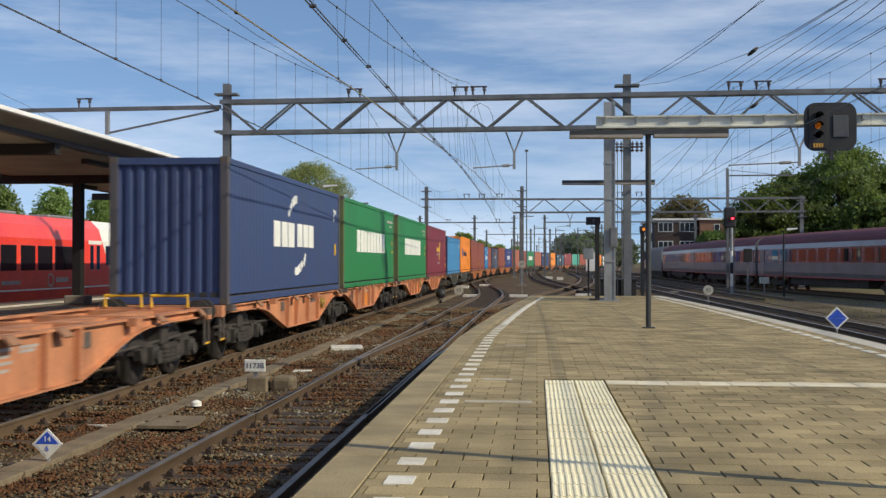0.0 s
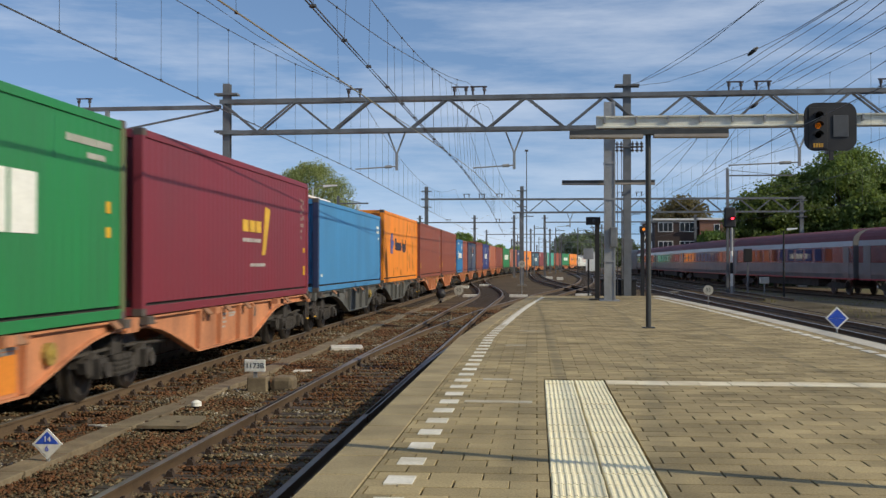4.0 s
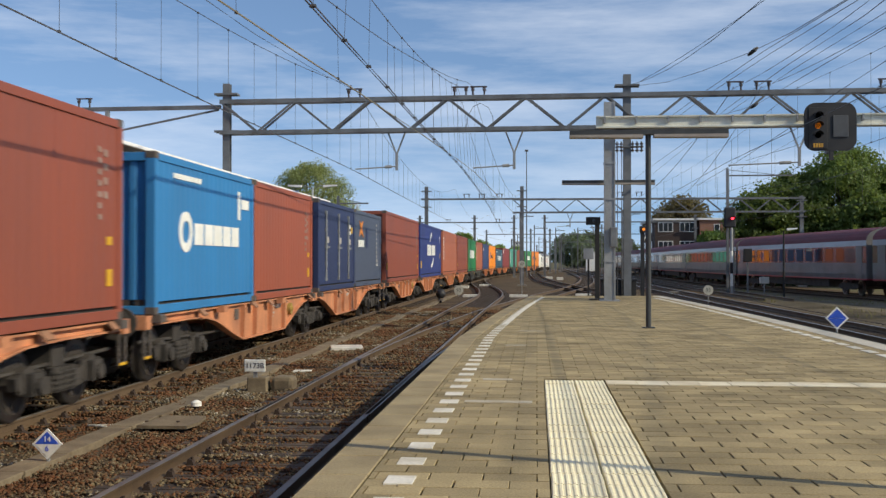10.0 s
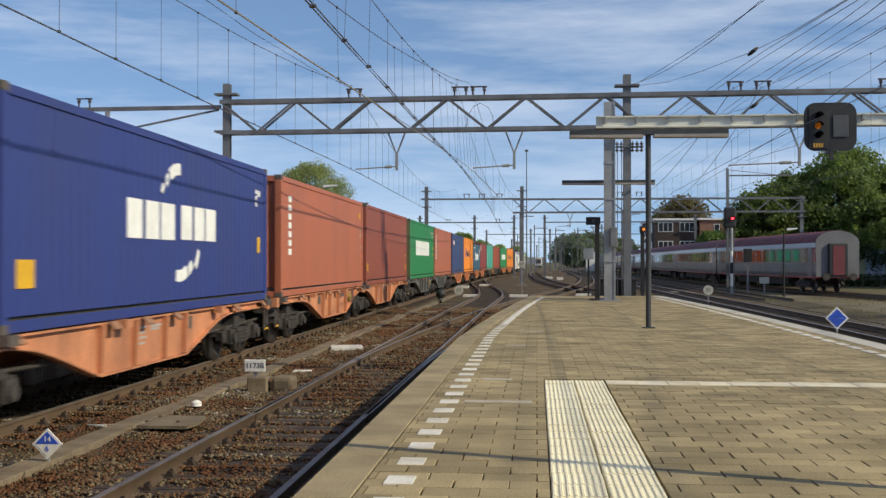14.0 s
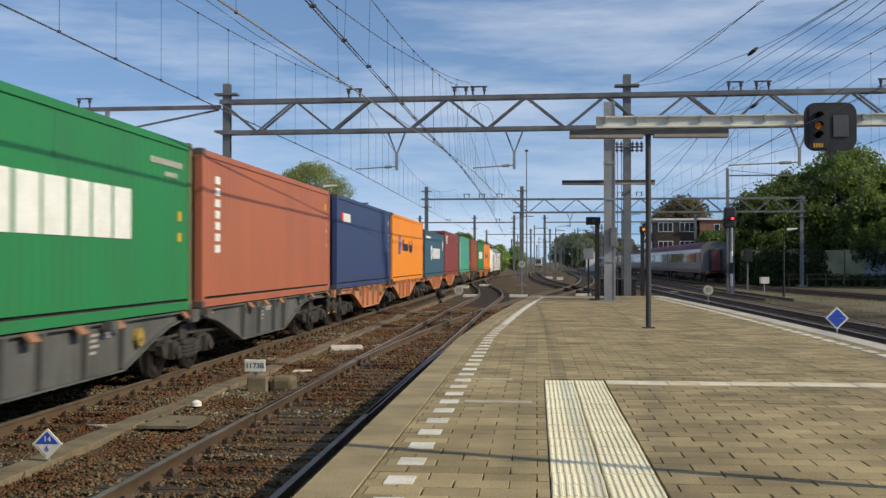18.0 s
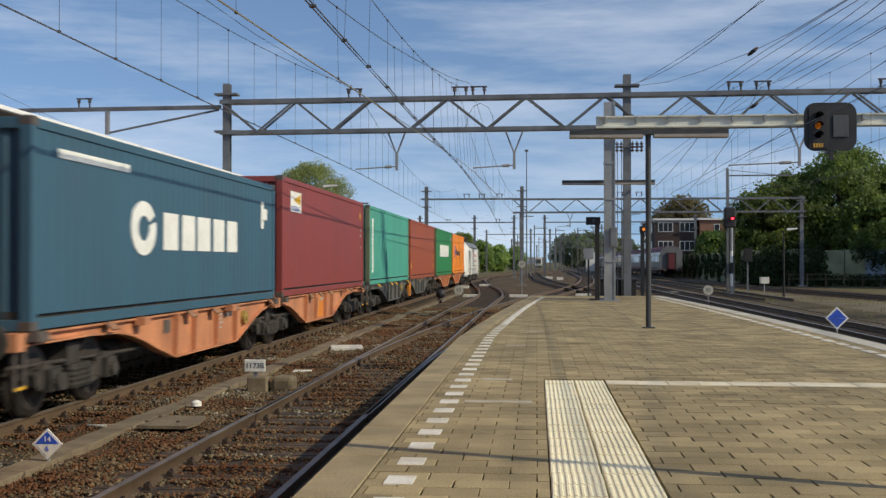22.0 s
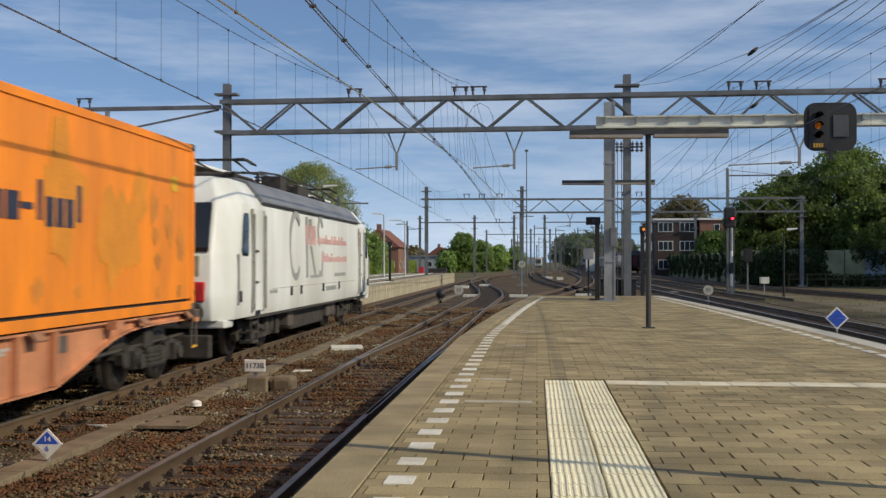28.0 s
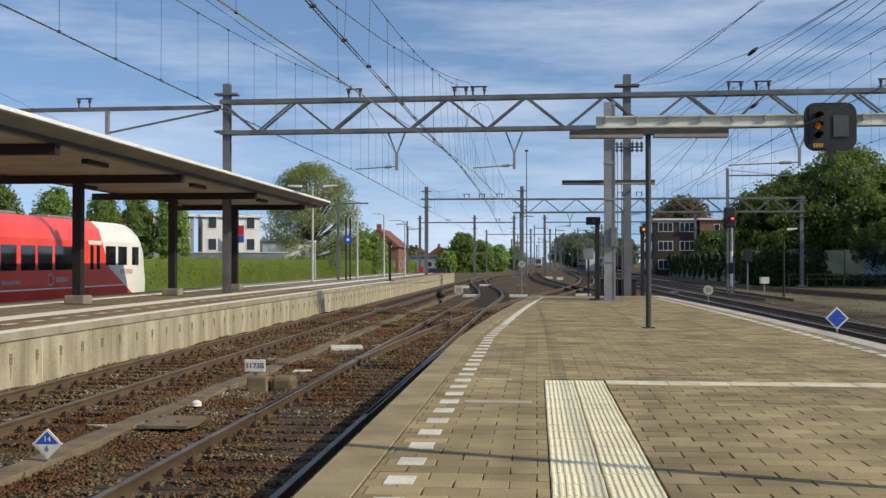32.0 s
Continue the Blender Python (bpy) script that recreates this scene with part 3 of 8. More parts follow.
gantry("steel gantry far down the line", 152, [(-16.6, 8.6), (-8.8, 8.6), (-3.2, 8.6), (1.1, 8.6), (22.0, 8.6)],
       [(-16.6, -3.2, 7.6, None), (1.1, 22.0, 7.6, None)], [(-12.5, 7.7), (-5.5, 7.7), (8.0, 7.7)])
gantry("steel gantry far down the line", 214, [(-10.0, 8.4), (-4.6, 8.4), (-1.2, 8.6), (2.6, 8.6), (24.0, 8.4)],
       [(-10.0, 24.0, 7.5, None)], [])
gantry("steel gantry far down the line", 300, [(-7.0, 8.4), (2.0, 8.4), (5.0, 8.6), (26.0, 8.4)], [(-7.0, 26.0, 7.5, None)], [], w=0.4)
gantry("steel gantry far down the line", 400, [(0.0, 8.4), (9.0, 8.4), (32.0, 8.4)], [(0.0, 32.0, 7.5, None)], [], w=0.4)


# ---- overhead wires ----
def catenary(name, f_contact, y0, y1, supports, zc=5.5, ztop=8.45, sag=1.45, f_mess=None, r=0.011, gold=False, first=1.0, pitch=4.2, twin=0.0):
    """A contact wire, its carrier wire sagging between supports, and droppers; twin: the distance of a second contact wire."""
    w = thing(name, "overhead contact wire with carrier wire and droppers", "overhead wire", group="overhead wires")
    fm = f_mess or f_contact
    for k in range(2 if twin else 1):
        part("contact_wire", tube(B(), line_pts(f_contact, y0, y1, 4.0, zc, -twin * k), r), M_WIREGOLD if gold else M_WIRE, w)
    def zm(y):
        i = max([k for k in range(len(supports) - 1) if supports[k] <= y] or [0])
        a, b = supports[i], supports[i + 1]
        u = (2 * y - a - b) / (b - a)
        return ztop - sag + sag * u * u
    pts = [(fm(y), y, zm(y)) for y in [y0 + (y1 - y0) * i / 80 for i in range(81)]]
    part("carrier_wire", tube(B(), pts, r * 0.7), M_WIRE, w)
    y = y0 + first
    while y < min(y1, 84):
        part("dropper", rod(B(), (f_contact(y) - twin / 2, y, zc), (fm(y), y, zm(y)), 0.0035 + 0.00005 * max(y, 0), n=4), M_WIRE, w)
        if y < 46:
            part("clamp", box(f_contact(y) - twin - 0.018, f_contact(y) + 0.018, y - 0.035, y + 0.035, zc - 0.01, zc + 0.03), M_WIRE, w)
            part("clip", box(fm(y) - 0.018, fm(y) + 0.018, y - 0.03, y + 0.03, zm(y) - 0.02, zm(y) + 0.015), M_WIRE, w)
        y += pitch
    return w


SUP = [-20, MAIN_Y, 98, 152, 214, 300, 400]
x_freight_wire = spline([(-40, -7.27), (16, -7.25), (24, -7.2), (30, -7.12), (40.6, -6.98), (60, -7.2), (98, -7.5), (150, -7.0), (210, -2.5)])
catenary("freight_overhead_wire", x_freight_wire, -19, 210, SUP, 5.5, 8.72, 1.65, first=1.74, pitch=2.2, r=0.0135)
x_near_wire = spline([(-40, -3.06), (14, -3.03), (20, -2.97), (30, -2.9), (40.6, -2.75), (66, -2.95), (98, -3.5), (150, -4.4)])
catenary("near_overhead_wire", x_near_wire, -19, 150, SUP, 5.5, 8.70, 2.13, f_mess=spline([(-40, -2.98), (40, -2.98), (66, -2.95), (98, -3.5), (150, -4.4)]), r=0.011, first=1.4, pitch=2.29, twin=0.055)
x_turnout_wire = spline([(-19, -5.6), (2, -4.62), (14, -4.25), (20.2, -3.78), (25, -3.46), (31.3, -3.0), (35.2, -2.8), (40.6, -2.45), (98, -1.2)])
catenary("turnout_overhead_wire", x_turnout_wire, -19, 98, SUP, 5.5, 8.78, 2.13, f_mess=lambda y: x_turnout_wire(y) - 0.03, r=0.0135, gold=True, first=0.8, pitch=5.49)
catenary("right_overhead_wire", x_right, -19, 210, SUP, 5.5, 8.5, 0.8, r=0.008)
catenary("right_overhead_wire", spline([(-19, 12.5), (40, 12.6), (98, 12.0), (210, 11.0)]), -19, 210, SUP, 5.6, 8.5, 0.8, r=0.008)
catenary("right_overhead_wire", lambda y: x_coach(y), 25, 210, SUP, 5.6, 8.5, 0.9)
catenary("side_overhead_wire", lambda y: -21.6, -19, 98, SUP, 5.5, 8.9, 1.2)


def span_wire(pts, r, label, droppers=0):
    w = thing("anchor_wire", label, "overhead wire", group="overhead wires")
    pts = list(pts)
    if Vector(pts[-1]).y < 12:
        a, b = Vector(pts[-2]), Vector(pts[-1])
        d = (b - a) * (30.0 / (a.y - b.y))
        pts.append(b + Vector((d.x, d.y, d.z * 0.4)))
    part("wire", tube(B(), pts, r), M_WIRE, w)
    for i in range(droppers):
        k = (i + 0.7) / droppers * (len(pts) - 1)
        a, b = Vector(pts[int(k)]), Vector(pts[min(int(k) + 1, len(pts) - 1)])
        p = a.lerp(b, k - int(k))
        part("dropper", rod(B(), p, (p.x, p.y, p.z - 1.6), 0.006, n=4), M_WIRE, w)
    return w


def sagging(a, b, sag, n=12):
    a, b = Vector(a), Vector(b)
    return [a.lerp(b, i / n) - Vector((0, 0, sag * 4 * (i / n) * (1 - i / n))) for i in range(n + 1)]


span_wire(sagging((3.36, MAIN_Y, 8.62), (5.0, 4.0, 7.4), 1.0), 0.010, "sagging wire anchored at the gantry post")
span_wire(sagging((3.36, MAIN_Y, 8.5), (6.9, 4.0, 7.9), 0.5), 0.010, "sagging wire anchored at the gantry post")
span_wire(sagging((7.3, MAIN_Y, 8.45), (7.0, 4.0, 8.0), 0.6), 0.009, "carrier wire above the platform track")
span_wire(sagging((8.3, MAIN_Y, 8.45), (8.6, 4.0, 8.0), 0.6), 0.010, "carrier wire above the platform track")
span_wire(sagging((12.7, MAIN_Y, 8.6), (11.6, 4.0, 8.2), 0.6), 0.010, "carrier wire above the yard track")
span_wire(sagging((17.0, MAIN_Y, 8.6), (15.0, 10.0, 8.2), 0.5), 0.011, "carrier wire above the yard track", 3)
span_wire(sagging((8.3, MAIN_Y, 8.5), (12.7, 98.0, 7.9), 0.7), 0.014, "carrier wire running on to the next gantry", 5)
span_wire(sagging((7.3, MAIN_Y, 8.5), (9.2, 98.0, 7.9), 0.7), 0.014, "carrier wire running on to the next gantry", 5)
span_wire([(7.5, 98.0, 5.6), (6.85, 40.0, 5.6), (7.12, 20.0, 5.6), (7.3, 4.0, 5.6)], 0.010, "contact wire beside the platform")
span_wire([(-6.97, 40.6, 8.58), (-6.61, 31, 7.71), (-6.16, 23, 7.0), (-5.67, 18, 6.51), (-4.9, 11, 6.0)], 0.008, "thin wire running beside the turnout contact wire")
span_wire([(3.69, 40.6, 8.6), (4.41, 37, 8.12), (5.03, 33, 7.8), (5.67, 29, 7.57), (6.12, 26.5, 7.54), (6.6, 23.5, 7.61), (7.37, 18.7, 7.67)], 0.009, "thin wire sagging from the gantry post")
span_wire([(5.6, 47, 8.16), (6.19, 40.6, 8.31), (6.38, 31, 7.95), (6.33, 22.5, 7.35), (6.25, 8.9, 6.87)], 0.009, "carrier wire fanning out over the platform track")
span_wire([(5.84, 47, 8.11), (6.41, 40.6, 8.27), (6.56, 31, 7.88), (6.54, 22.5, 7.35), (6.51, 8.9, 6.93)], 0.008, "carrier wire fanning out over the platform track")
span_wire([(8.41, 98, 9.26), (8.25, 58, 8.65), (7.71, 44, 8.24), (6.92, 30, 7.44), (6.51, 22, 6.91), (5.85, 9.2, 6.49)], 0.009, "carrier wire fanning out over the yard track")
span_wire([(10.17, 98, 9.76), (8.87, 60, 8.88), (8.12, 45, 8.33), (7.34, 31, 7.52), (6.92, 22, 6.97), (6.25, 7.6, 6.53)], 0.008, "carrier wire fanning out over the yard track")
span_wire([(7.77, 60, 9.45), (7.83, 46, 8.21), (7.72, 39, 7.56), (7.28, 29, 7.05), (7.0, 22, 6.7), (6.55, 10.8, 6.42)], 0.01, "wire with insulator above the yard track")
span_wire([(11.78, 80, 7.64), (11.9, 66, 7.94), (10.84, 48, 7.74), (9.75, 36, 7.52), (8.98, 28, 7.2), (7.75, 15.2, 6.94)], 0.012, "wire from the lineside pole over the yard")
span_wire([(12.19, 64, 7.92), (11.79, 50, 7.3), (10.67, 38, 6.85), (9.94, 31, 6.43), (8.77, 19.8, 6.09)], 0.011, "wire from the lineside pole over the yard")
loop = thing("jumper_wire", "dark jumper wire looping under the gantry", "overhead wire", group="overhead wires")
part("wire", tube(B(), [(-2.67, 40.3, 6.94), (-2.59, 40.3, 7.45), (-2.41, 40.3, 7.83), (-2.12, 40.3, 7.98), (-1.82, 40.3, 7.82), (-1.65, 40.3, 7.48), (-1.61, 40.3, 7.05)], 0.011, 5), M_WIRE, loop)
for p in ((5.7, 29, 7.57), (7.72, 39, 7.56)):
    bead = thing("wire_insulator", "dark ribbed insulator hung in a wire", "insulator", at=pose(*p, 0, -14, -70))
    for k in range(5):
        part("disc", rod(B(), (-0.2 + 0.1 * k, 0, 0), (-0.14 + 0.1 * k, 0, 0), 0.055 if 0 < k < 4 else 0.035, n=10), M_BLACK, bead)


# ---- the freight train ----
def paint(name, col, worn=0.8, rough=0.5, scale=0.7):
    return mat(name, col, rough, 0, tuple(c * worn + 0.012 for c in col), scale, 14, 0.03, streak=0.3, spec=0.4, grain_amount=0.25)


M_WAGON = mat("faded_orange_wagon_paint", (0.62, 0.26, 0.12), 0.65, 0, (0.36, 0.155, 0.08), 1.6, 16, 0.15, streak=0.5)
M_WAGONB = mat("bright_orange_panel", (0.74, 0.26, 0.03), 0.6, 0, (0.62, 0.2, 0.03), 1.6, 16, 0.1)
M_WAGONGREY = mat("grey_wagon_paint", (0.125, 0.125, 0.115), 0.65, 0, (0.07, 0.07, 0.062), 1.6, 16, 0.15, streak=0.5)
M_BOGIE = mat("grimy_bogie_steel", (0.065, 0.056, 0.047), 0.8, 0.1, (0.03, 0.026, 0.022), 4.0, 30, 0.3)
M_WHEEL = mat("dark_wheel_steel", (0.085, 0.07, 0.058), 0.6, 0.3, (0.05, 0.045, 0.04), 3.0, 30, 0.1)
M_TREAD = mat("bright_wheel_tread", (0.35, 0.35, 0.36), 0.3, 1.0, None, 3.0, 30, 0.0)
M_CASTING = mat("dirty_casting", (0.12, 0.10, 0.085), 0.7, 0.1, None, 5.0, 30, 0.2)
M_YELLOW = mat("yellow_mark", (0.72, 0.42, 0.02), 0.55, 0, (0.6, 0.33, 0.02), 4.0, 30, 0.05)
M_PRINT = mat("white_print", (0.86, 0.86, 0.80), 0.55, 0, (0.76, 0.76, 0.70), 3.0, 30, 0.02)
M_PRINTDIM = mat("faded_white_print", (0.50, 0.46, 0.42), 0.6, 0, None, 3.0, 30, 0.02)
M_PRINTFAINT = mat("faint_print", (0.40, 0.30, 0.25), 0.6, 0, None, 3.0, 30, 0.02)
M_PRINTBLUE = mat("blue_print", (0.06, 0.11, 0.42), 0.5, 0, None, 3.0, 30, 0.02)
M_PRINTDARK = mat("dark_print", (0.035, 0.04, 0.07), 0.5, 0, None, 3.0, 30, 0.02)
M_PRINTRED = mat("red_print", (0.68, 0.04, 0.05), 0.5, 0, None, 3.0, 30, 0.02)
M_PRINTGOLD = mat("gold_print", (0.75, 0.45, 0.05), 0.5, 0, None, 3.0, 30, 0.02)
M_PATCH2 = mat("ochre_paint_patch", (0.60, 0.225, 0.02), 0.65, 0, (0.74, 0.27, 0.02), 2.0, 20, 0.1)
M_PATCH = mat("repair_patch", (0.46, 0.17, 0.03), 0.7, 0, (0.66, 0.235, 0.025), 3.0, 20, 0.1)


def wagon_sill():
    """A side sill with a deep belly nearer its joint end and an arch over the outer bogie, in the plane of one side."""
    bm = B()
    low = [(-6.3, 0.98), (-5.6, 0.965), (-5.1, 0.90), (-4.6, 0.79), (-3.85, 0.58), (-3.1, 0.37), (0.65, 0.37), (1.5, 0.58), (2.1, 0.75), (2.6, 0.87), (3.2, 0.95), (4.2, 0.985), (6.3, 0.98)]
    prism(bm, low + [(6.3, 1.10), (-6.3, 1.10)], "x", -0.012, 0.012)
    bx(bm, -0.09, 0.09, -6.3, 6.3, 1.10, 1.135)
    for (ya, za), (yb, zb) in zip(low, low[1:]):
        bar(bm, (0, ya, za), (0, yb, zb), 0.17, 0.03)
    return link(bm, "side_sill", M_WAGON)


def rib_mesh():
    bm = B()
    prism(bm, [(0.0, 0.40), (0.085, 0.41), (0.11, 1.10), (0.0, 1.10)], "y", -0.045, 0.045)
    return link(bm, "sill_rib", M_WAGON)


def bracket_mesh():
    """A sloping support plate folded down over the top of a rib."""
    bm = B()
    prism(bm, [(0.02, 1.138), (0.10, 1.138), (0.20, 1.03), (0.185, 1.01), (0.09, 1.10), (0.02, 1.10)], "y", -0.14, 0.14)
    return link(bm, "support_bracket", M_RUSTY)


def bogie_meshes():
    bm = B()
    for s in (-1, 1):
        prism(bm, [(-1.3, 0.58), (-0.95, 0.70), (-0.45, 0.52), (0.45, 0.52), (0.95, 0.70), (1.3, 0.58), (1.25, 0.42), (0.95, 0.40), (0.5, 0.30), (-0.5, 0.30), (-0.95, 0.40), (-1.25, 0.42)], "x", s * 1.0 - 0.07, s * 1.0 + 0.07)
        for k in range(3):
            rod(bm, (s * 1.06, -0.22 + 0.22 * k, 0.30), (s * 1.06, -0.22 + 0.22 * k, 0.62), 0.085, n=10)
            for q in range(4):
                rod(bm, (s * 1.06, -0.22 + 0.22 * k, 0.33 + 0.07 * q), (s * 1.06, -0.22 + 0.22 * k, 0.355 + 0.07 * q), 0.11, n=10)
        for y in (-0.9, 0.9):
            bx(bm, s * 1.06 - 0.06, s * 1.06 + 0.12, y - 0.16, y + 0.16, 0.34, 0.62)
            rod(bm, (s * 1.12, y, 0.46), (s * 1.24, y, 0.46), 0.11, n=10)
            for o in (-0.24, 0.24):
                rod(bm, (s * 1.05, y + o, 0.38), (s * 1.05, y + o, 0.64), 0.06, n=8)
    bx(bm, -1.0, 1.0, -0.2, 0.2, 0.55, 0.9)
    bx(bm, -0.95, 0.95, -1.3, -1.22, 0.5, 0.6)
    bx(bm, -0.95, 0.95, 1.22, 1.3, 0.5, 0.6)
    frame_me = link(bm, "bogie_frame", M_BOGIE)
    bm = B()
    rod(bm, (-0.85, 0, 0), (0.85, 0, 0), 0.08, n=10)
    for s in (-1, 1):
        rod(bm, (s * 0.69, 0, 0), (s * 0.72, 0, 0), 0.49, n=24)
        rod(bm, (s * 0.72, 0, 0), (s * 0.83, 0, 0), 0.46, n=24, mi=1)
        rod(bm, (s * 0.825, 0, 0), (s * 0.845, 0, 0), 0.37, n=20)
        rod(bm, (s * 0.84, 0, 0), (s * 0.88, 0, 0), 0.14, n=12)
        for k in range(4):
            a = k * math.pi / 2
            rod(bm, (s * 0.84, 0.26 * math.cos(a), 0.26 * math.sin(a)), (s * 0.856, 0.26 * math.cos(a), 0.26 * math.sin(a)), 0.05, n=6)
    wheel_me = link(bm, "wheelset", [M_WHEEL, M_TREAD])
    return frame_me, wheel_me


M_RUSTY = mat("rusty_support_paint", (0.30, 0.15, 0.08), 0.8, 0, (0.16, 0.09, 0.055), 4.0, 30, 0.2)
SILL, RIB, BRACKET = wagon_sill(), rib_mesh(), bracket_mesh()
BOGIE_ME, WHEEL_ME = bogie_meshes()
WHEELSETS = []


def recolour(ob, material):
    ob.material_slots[0].link = "OBJECT"
    ob.material_slots[0].material = material
    return ob


def add_bogie(parent, y):
    b = part("bogie", BOGIE_ME, None, parent, "grimy dark steel bogie", at=pose(0, y, 0))
    for dy in (-0.9, 0.9):
        WHEELSETS.append(part("wheelset", WHEEL_ME, None, b, at=pose(0, dy, 0.46)))


M_VALVE = mat("dull_yellow_paint", (0.42, 0.30, 0.06), 0.65, 0, (0.22, 0.15, 0.05), 5.0, 30, 0.1)


def wagon(material, label, near_half, panel=None, laden=True, bracket=None, boxed=False):
    """One half of an articulated container wagon; the joint is at its far end if near_half."""
    w = thing("container_wagon", label, "rail wagon", group="container wagons")
    f = -1 if near_half else 1
    for s in (-1, 1):
        recolour(part("side_sill", SILL, None, w, at=pose(s * 1.08, 0, 0, 0, 0, 180 if near_half else 0)), material)
        for y in (-3.06, -1.75, -0.4, 0.6):
            recolour(part("sill_rib", RIB, None, w, at=pose(s * 1.09, y * f, 0, 0, 0, 0 if s > 0 else 180)), material)
        for y in (-5.75, -2.75, -1.42, 0.0, 3.6, 5.75):
            recolour(part("support_bracket", BRACKET, None, w, at=pose(s * 1.09, y * f, 0, 0, 0, 0 if s > 0 else 180)), bracket or M_RUSTY)
    bm = B()
    bx(bm, -0.22, 0.22, -6.4, 6.4, 0.78, 1.08)
    for y in (-6.1, -3.9, -1.9, 0.0, 1.9, 3.9, 6.1):
        bx(bm, -1.08, 1.08, y - 0.11, y + 0.11, 0.95, 1.1)
    bx(bm, -1.2, 1.2, -6.42, -6.2, 0.92, 1.14)
    bx(bm, -1.2, 1.2, 6.2, 6.42, 0.92, 1.14)
    part("centre_frame", bm, material, w)
    for y in (-5.95, -2.4, 2.4, 5.95):
        for s in (-1, 1):
            part("container_spigot", box(s * 1.24 - 0.09, s * 1.24 + 0.07, y - 0.13, y + 0.13, 1.02, 1.145), M_CASTING if abs(y) > 3 else material, w)
    c0, c1 = (1.75, 3.02) if near_half else (-1.71, -0.45)
    part("side_panel", box(1.093, 1.10, c0 + 0.06, c1 - 0.06, 0.43, 1.06), panel or material, w, "data panel on the sill")
    for k, (y, z, dy) in enumerate(((0.1, 0.96, 0.34), (0.1, 0.88, 0.28), (0.1, 0.80, 0.34), (0.1, 0.71, 0.25), (0.62, 0.96, 0.5), (0.62, 0.91, 0.4))):
        part("marking", box(1.10, 1.104, c0 + 0.1 + y, c0 + 0.1 + y + dy, z - 0.02, z + 0.02), M_PRINTDIM, w)
    part("data_plate", box(1.093, 1.106, f * 0.95 - 0.15, f * 0.95 + 0.15, 0.80, 1.02), M_CASTING, w, "dark grey handle plate")
    part("brake_pipe", tube(B(), [(0.95, -6.2, 0.70), (0.95, -2.5, 0.62), (0.95, 2.5, 0.62), (0.95, 6.2, 0.70)], 0.03, 6), M_BOGIE, w)
    part("brake_cylinder", rod(B(), (0.55, f * 1.9, 0.62), (0.55, f * 2.5, 0.62), 0.16, n=12), M_BOGIE, w)
    if near_half:
        part("release_valve", rod(rod(B(), (1.02, 3.75, 0.82), (1.18, 3.75, 0.82), 0.15, n=12), (1.18, 3.75, 0.82), (1.21, 3.75, 0.82), 0.06, n=8), M_VALVE, w, "dull yellow round brake valve")
    ends = -4.4 if near_half else 4.4
    add_bogie(w, ends)
    if near_half:
        add_bogie(w, 6.3)
    e = -6.45 if near_half else 6.45
    sg = -1 if near_half else 1
    for s in (-1, 1):
        bm = rod(B(), (s * 0.875, e, 1.04), (s * 0.875, e + sg * 0.45, 1.04), 0.09, n=10)
        rod(bm, (s * 0.875, e + sg * 0.45, 1.04), (s * 0.875, e + sg * 0.5, 1.04), 0.24, n=14)
        part("buffer", bm, M_BOGIE, w)
    bm = B()
    rod(bm, (0, e, 0.95), (0, e + sg * 0.55, 0.95), 0.06, n=6)
    rod(bm, (0.35, e, 0.9), (0.3, e + sg * 0.5, 0.55), 0.025, n=6)
    part("coupling", bm, M_BOGIE, w)
    bm = B()
    bx(bm, 1.13, 1.16, e - sg * 0.35, e - sg * 0.05, 0.45, 0.5)
    bx(bm, 1.13, 1.16, e - sg * 0.35, e - sg * 0.30, 0.5, 0.95)
    bx(bm, 1.13, 1.16, e - sg * 0.10, e - sg * 0.05, 0.5, 0.95)
    part("shunter_step", bm, M_CASTING, w)
    part("warning_mark", box(1.161, 1.168, e - sg * 0.33, e - sg * 0.07, 0.455, 0.495), M_YELLOW, w)
    if boxed:
        bm = box(1.08, 1.24, -6.5, -6.15, 0.35, 1.12, 0.02)
        part("brake_box", bm, M_WAGONB, w, "orange brake lever box")
        part("box_hole", box(1.235, 1.244, -6.39, -6.26, 0.45, 0.75), M_BLACK, w)
    if not laden:
        for s in (-0.45, 0.45):
            bm = tube(B(), [(s - 0.35, 6.2, 1.14), (s - 0.35, 6.2, 1.36), (s + 0.35, 6.2, 1.36), (s + 0.35, 6.2, 1.14)], 0.035, 6)
            part("hand_hoop", bm, M_YELLOW, w, "yellow tubular hoop")
    return w


def corrugated(length, height, pitch, depth, flat_part=0.36):
    """A ribbed sheet standing in the y-z plane, facing +x, from y = 0 and z = 0."""
    bm = B()
    n = max(1, round(length / pitch))
    p = length / n
    ys = [(0.0, 0.0)]
    for i in range(n):
        a = i * p
        ys += [(a + p * 0.14, 0.0), (a + p * 0.27, -depth), (a + p * (0.27 + flat_part), -depth), (a + p * (0.40 + flat_part), 0.0)]
    ys.append((length, 0.0))
    lo, hi = [bm.verts.new((x, y, 0)) for y, x in ys], [bm.verts.new((x, y, height)) for y, x in ys]
    for i in range(len(ys) - 1):
        bm.faces.new((lo[i], lo[i + 1], hi[i + 1], hi[i]))
    bk = [bm.verts.new((-depth - 0.02, y, z)) for y, z in ((0, 0), (length, 0), (length, height), (0, height))]
    bm.faces.new(bk[::-1])
    return bm


CASTING_ME = link(box(-0.085, 0.085, -0.09, 0.09, -0.06, 0.06, 0.008), "corner_casting", M_CASTING)
SHELLS = {}


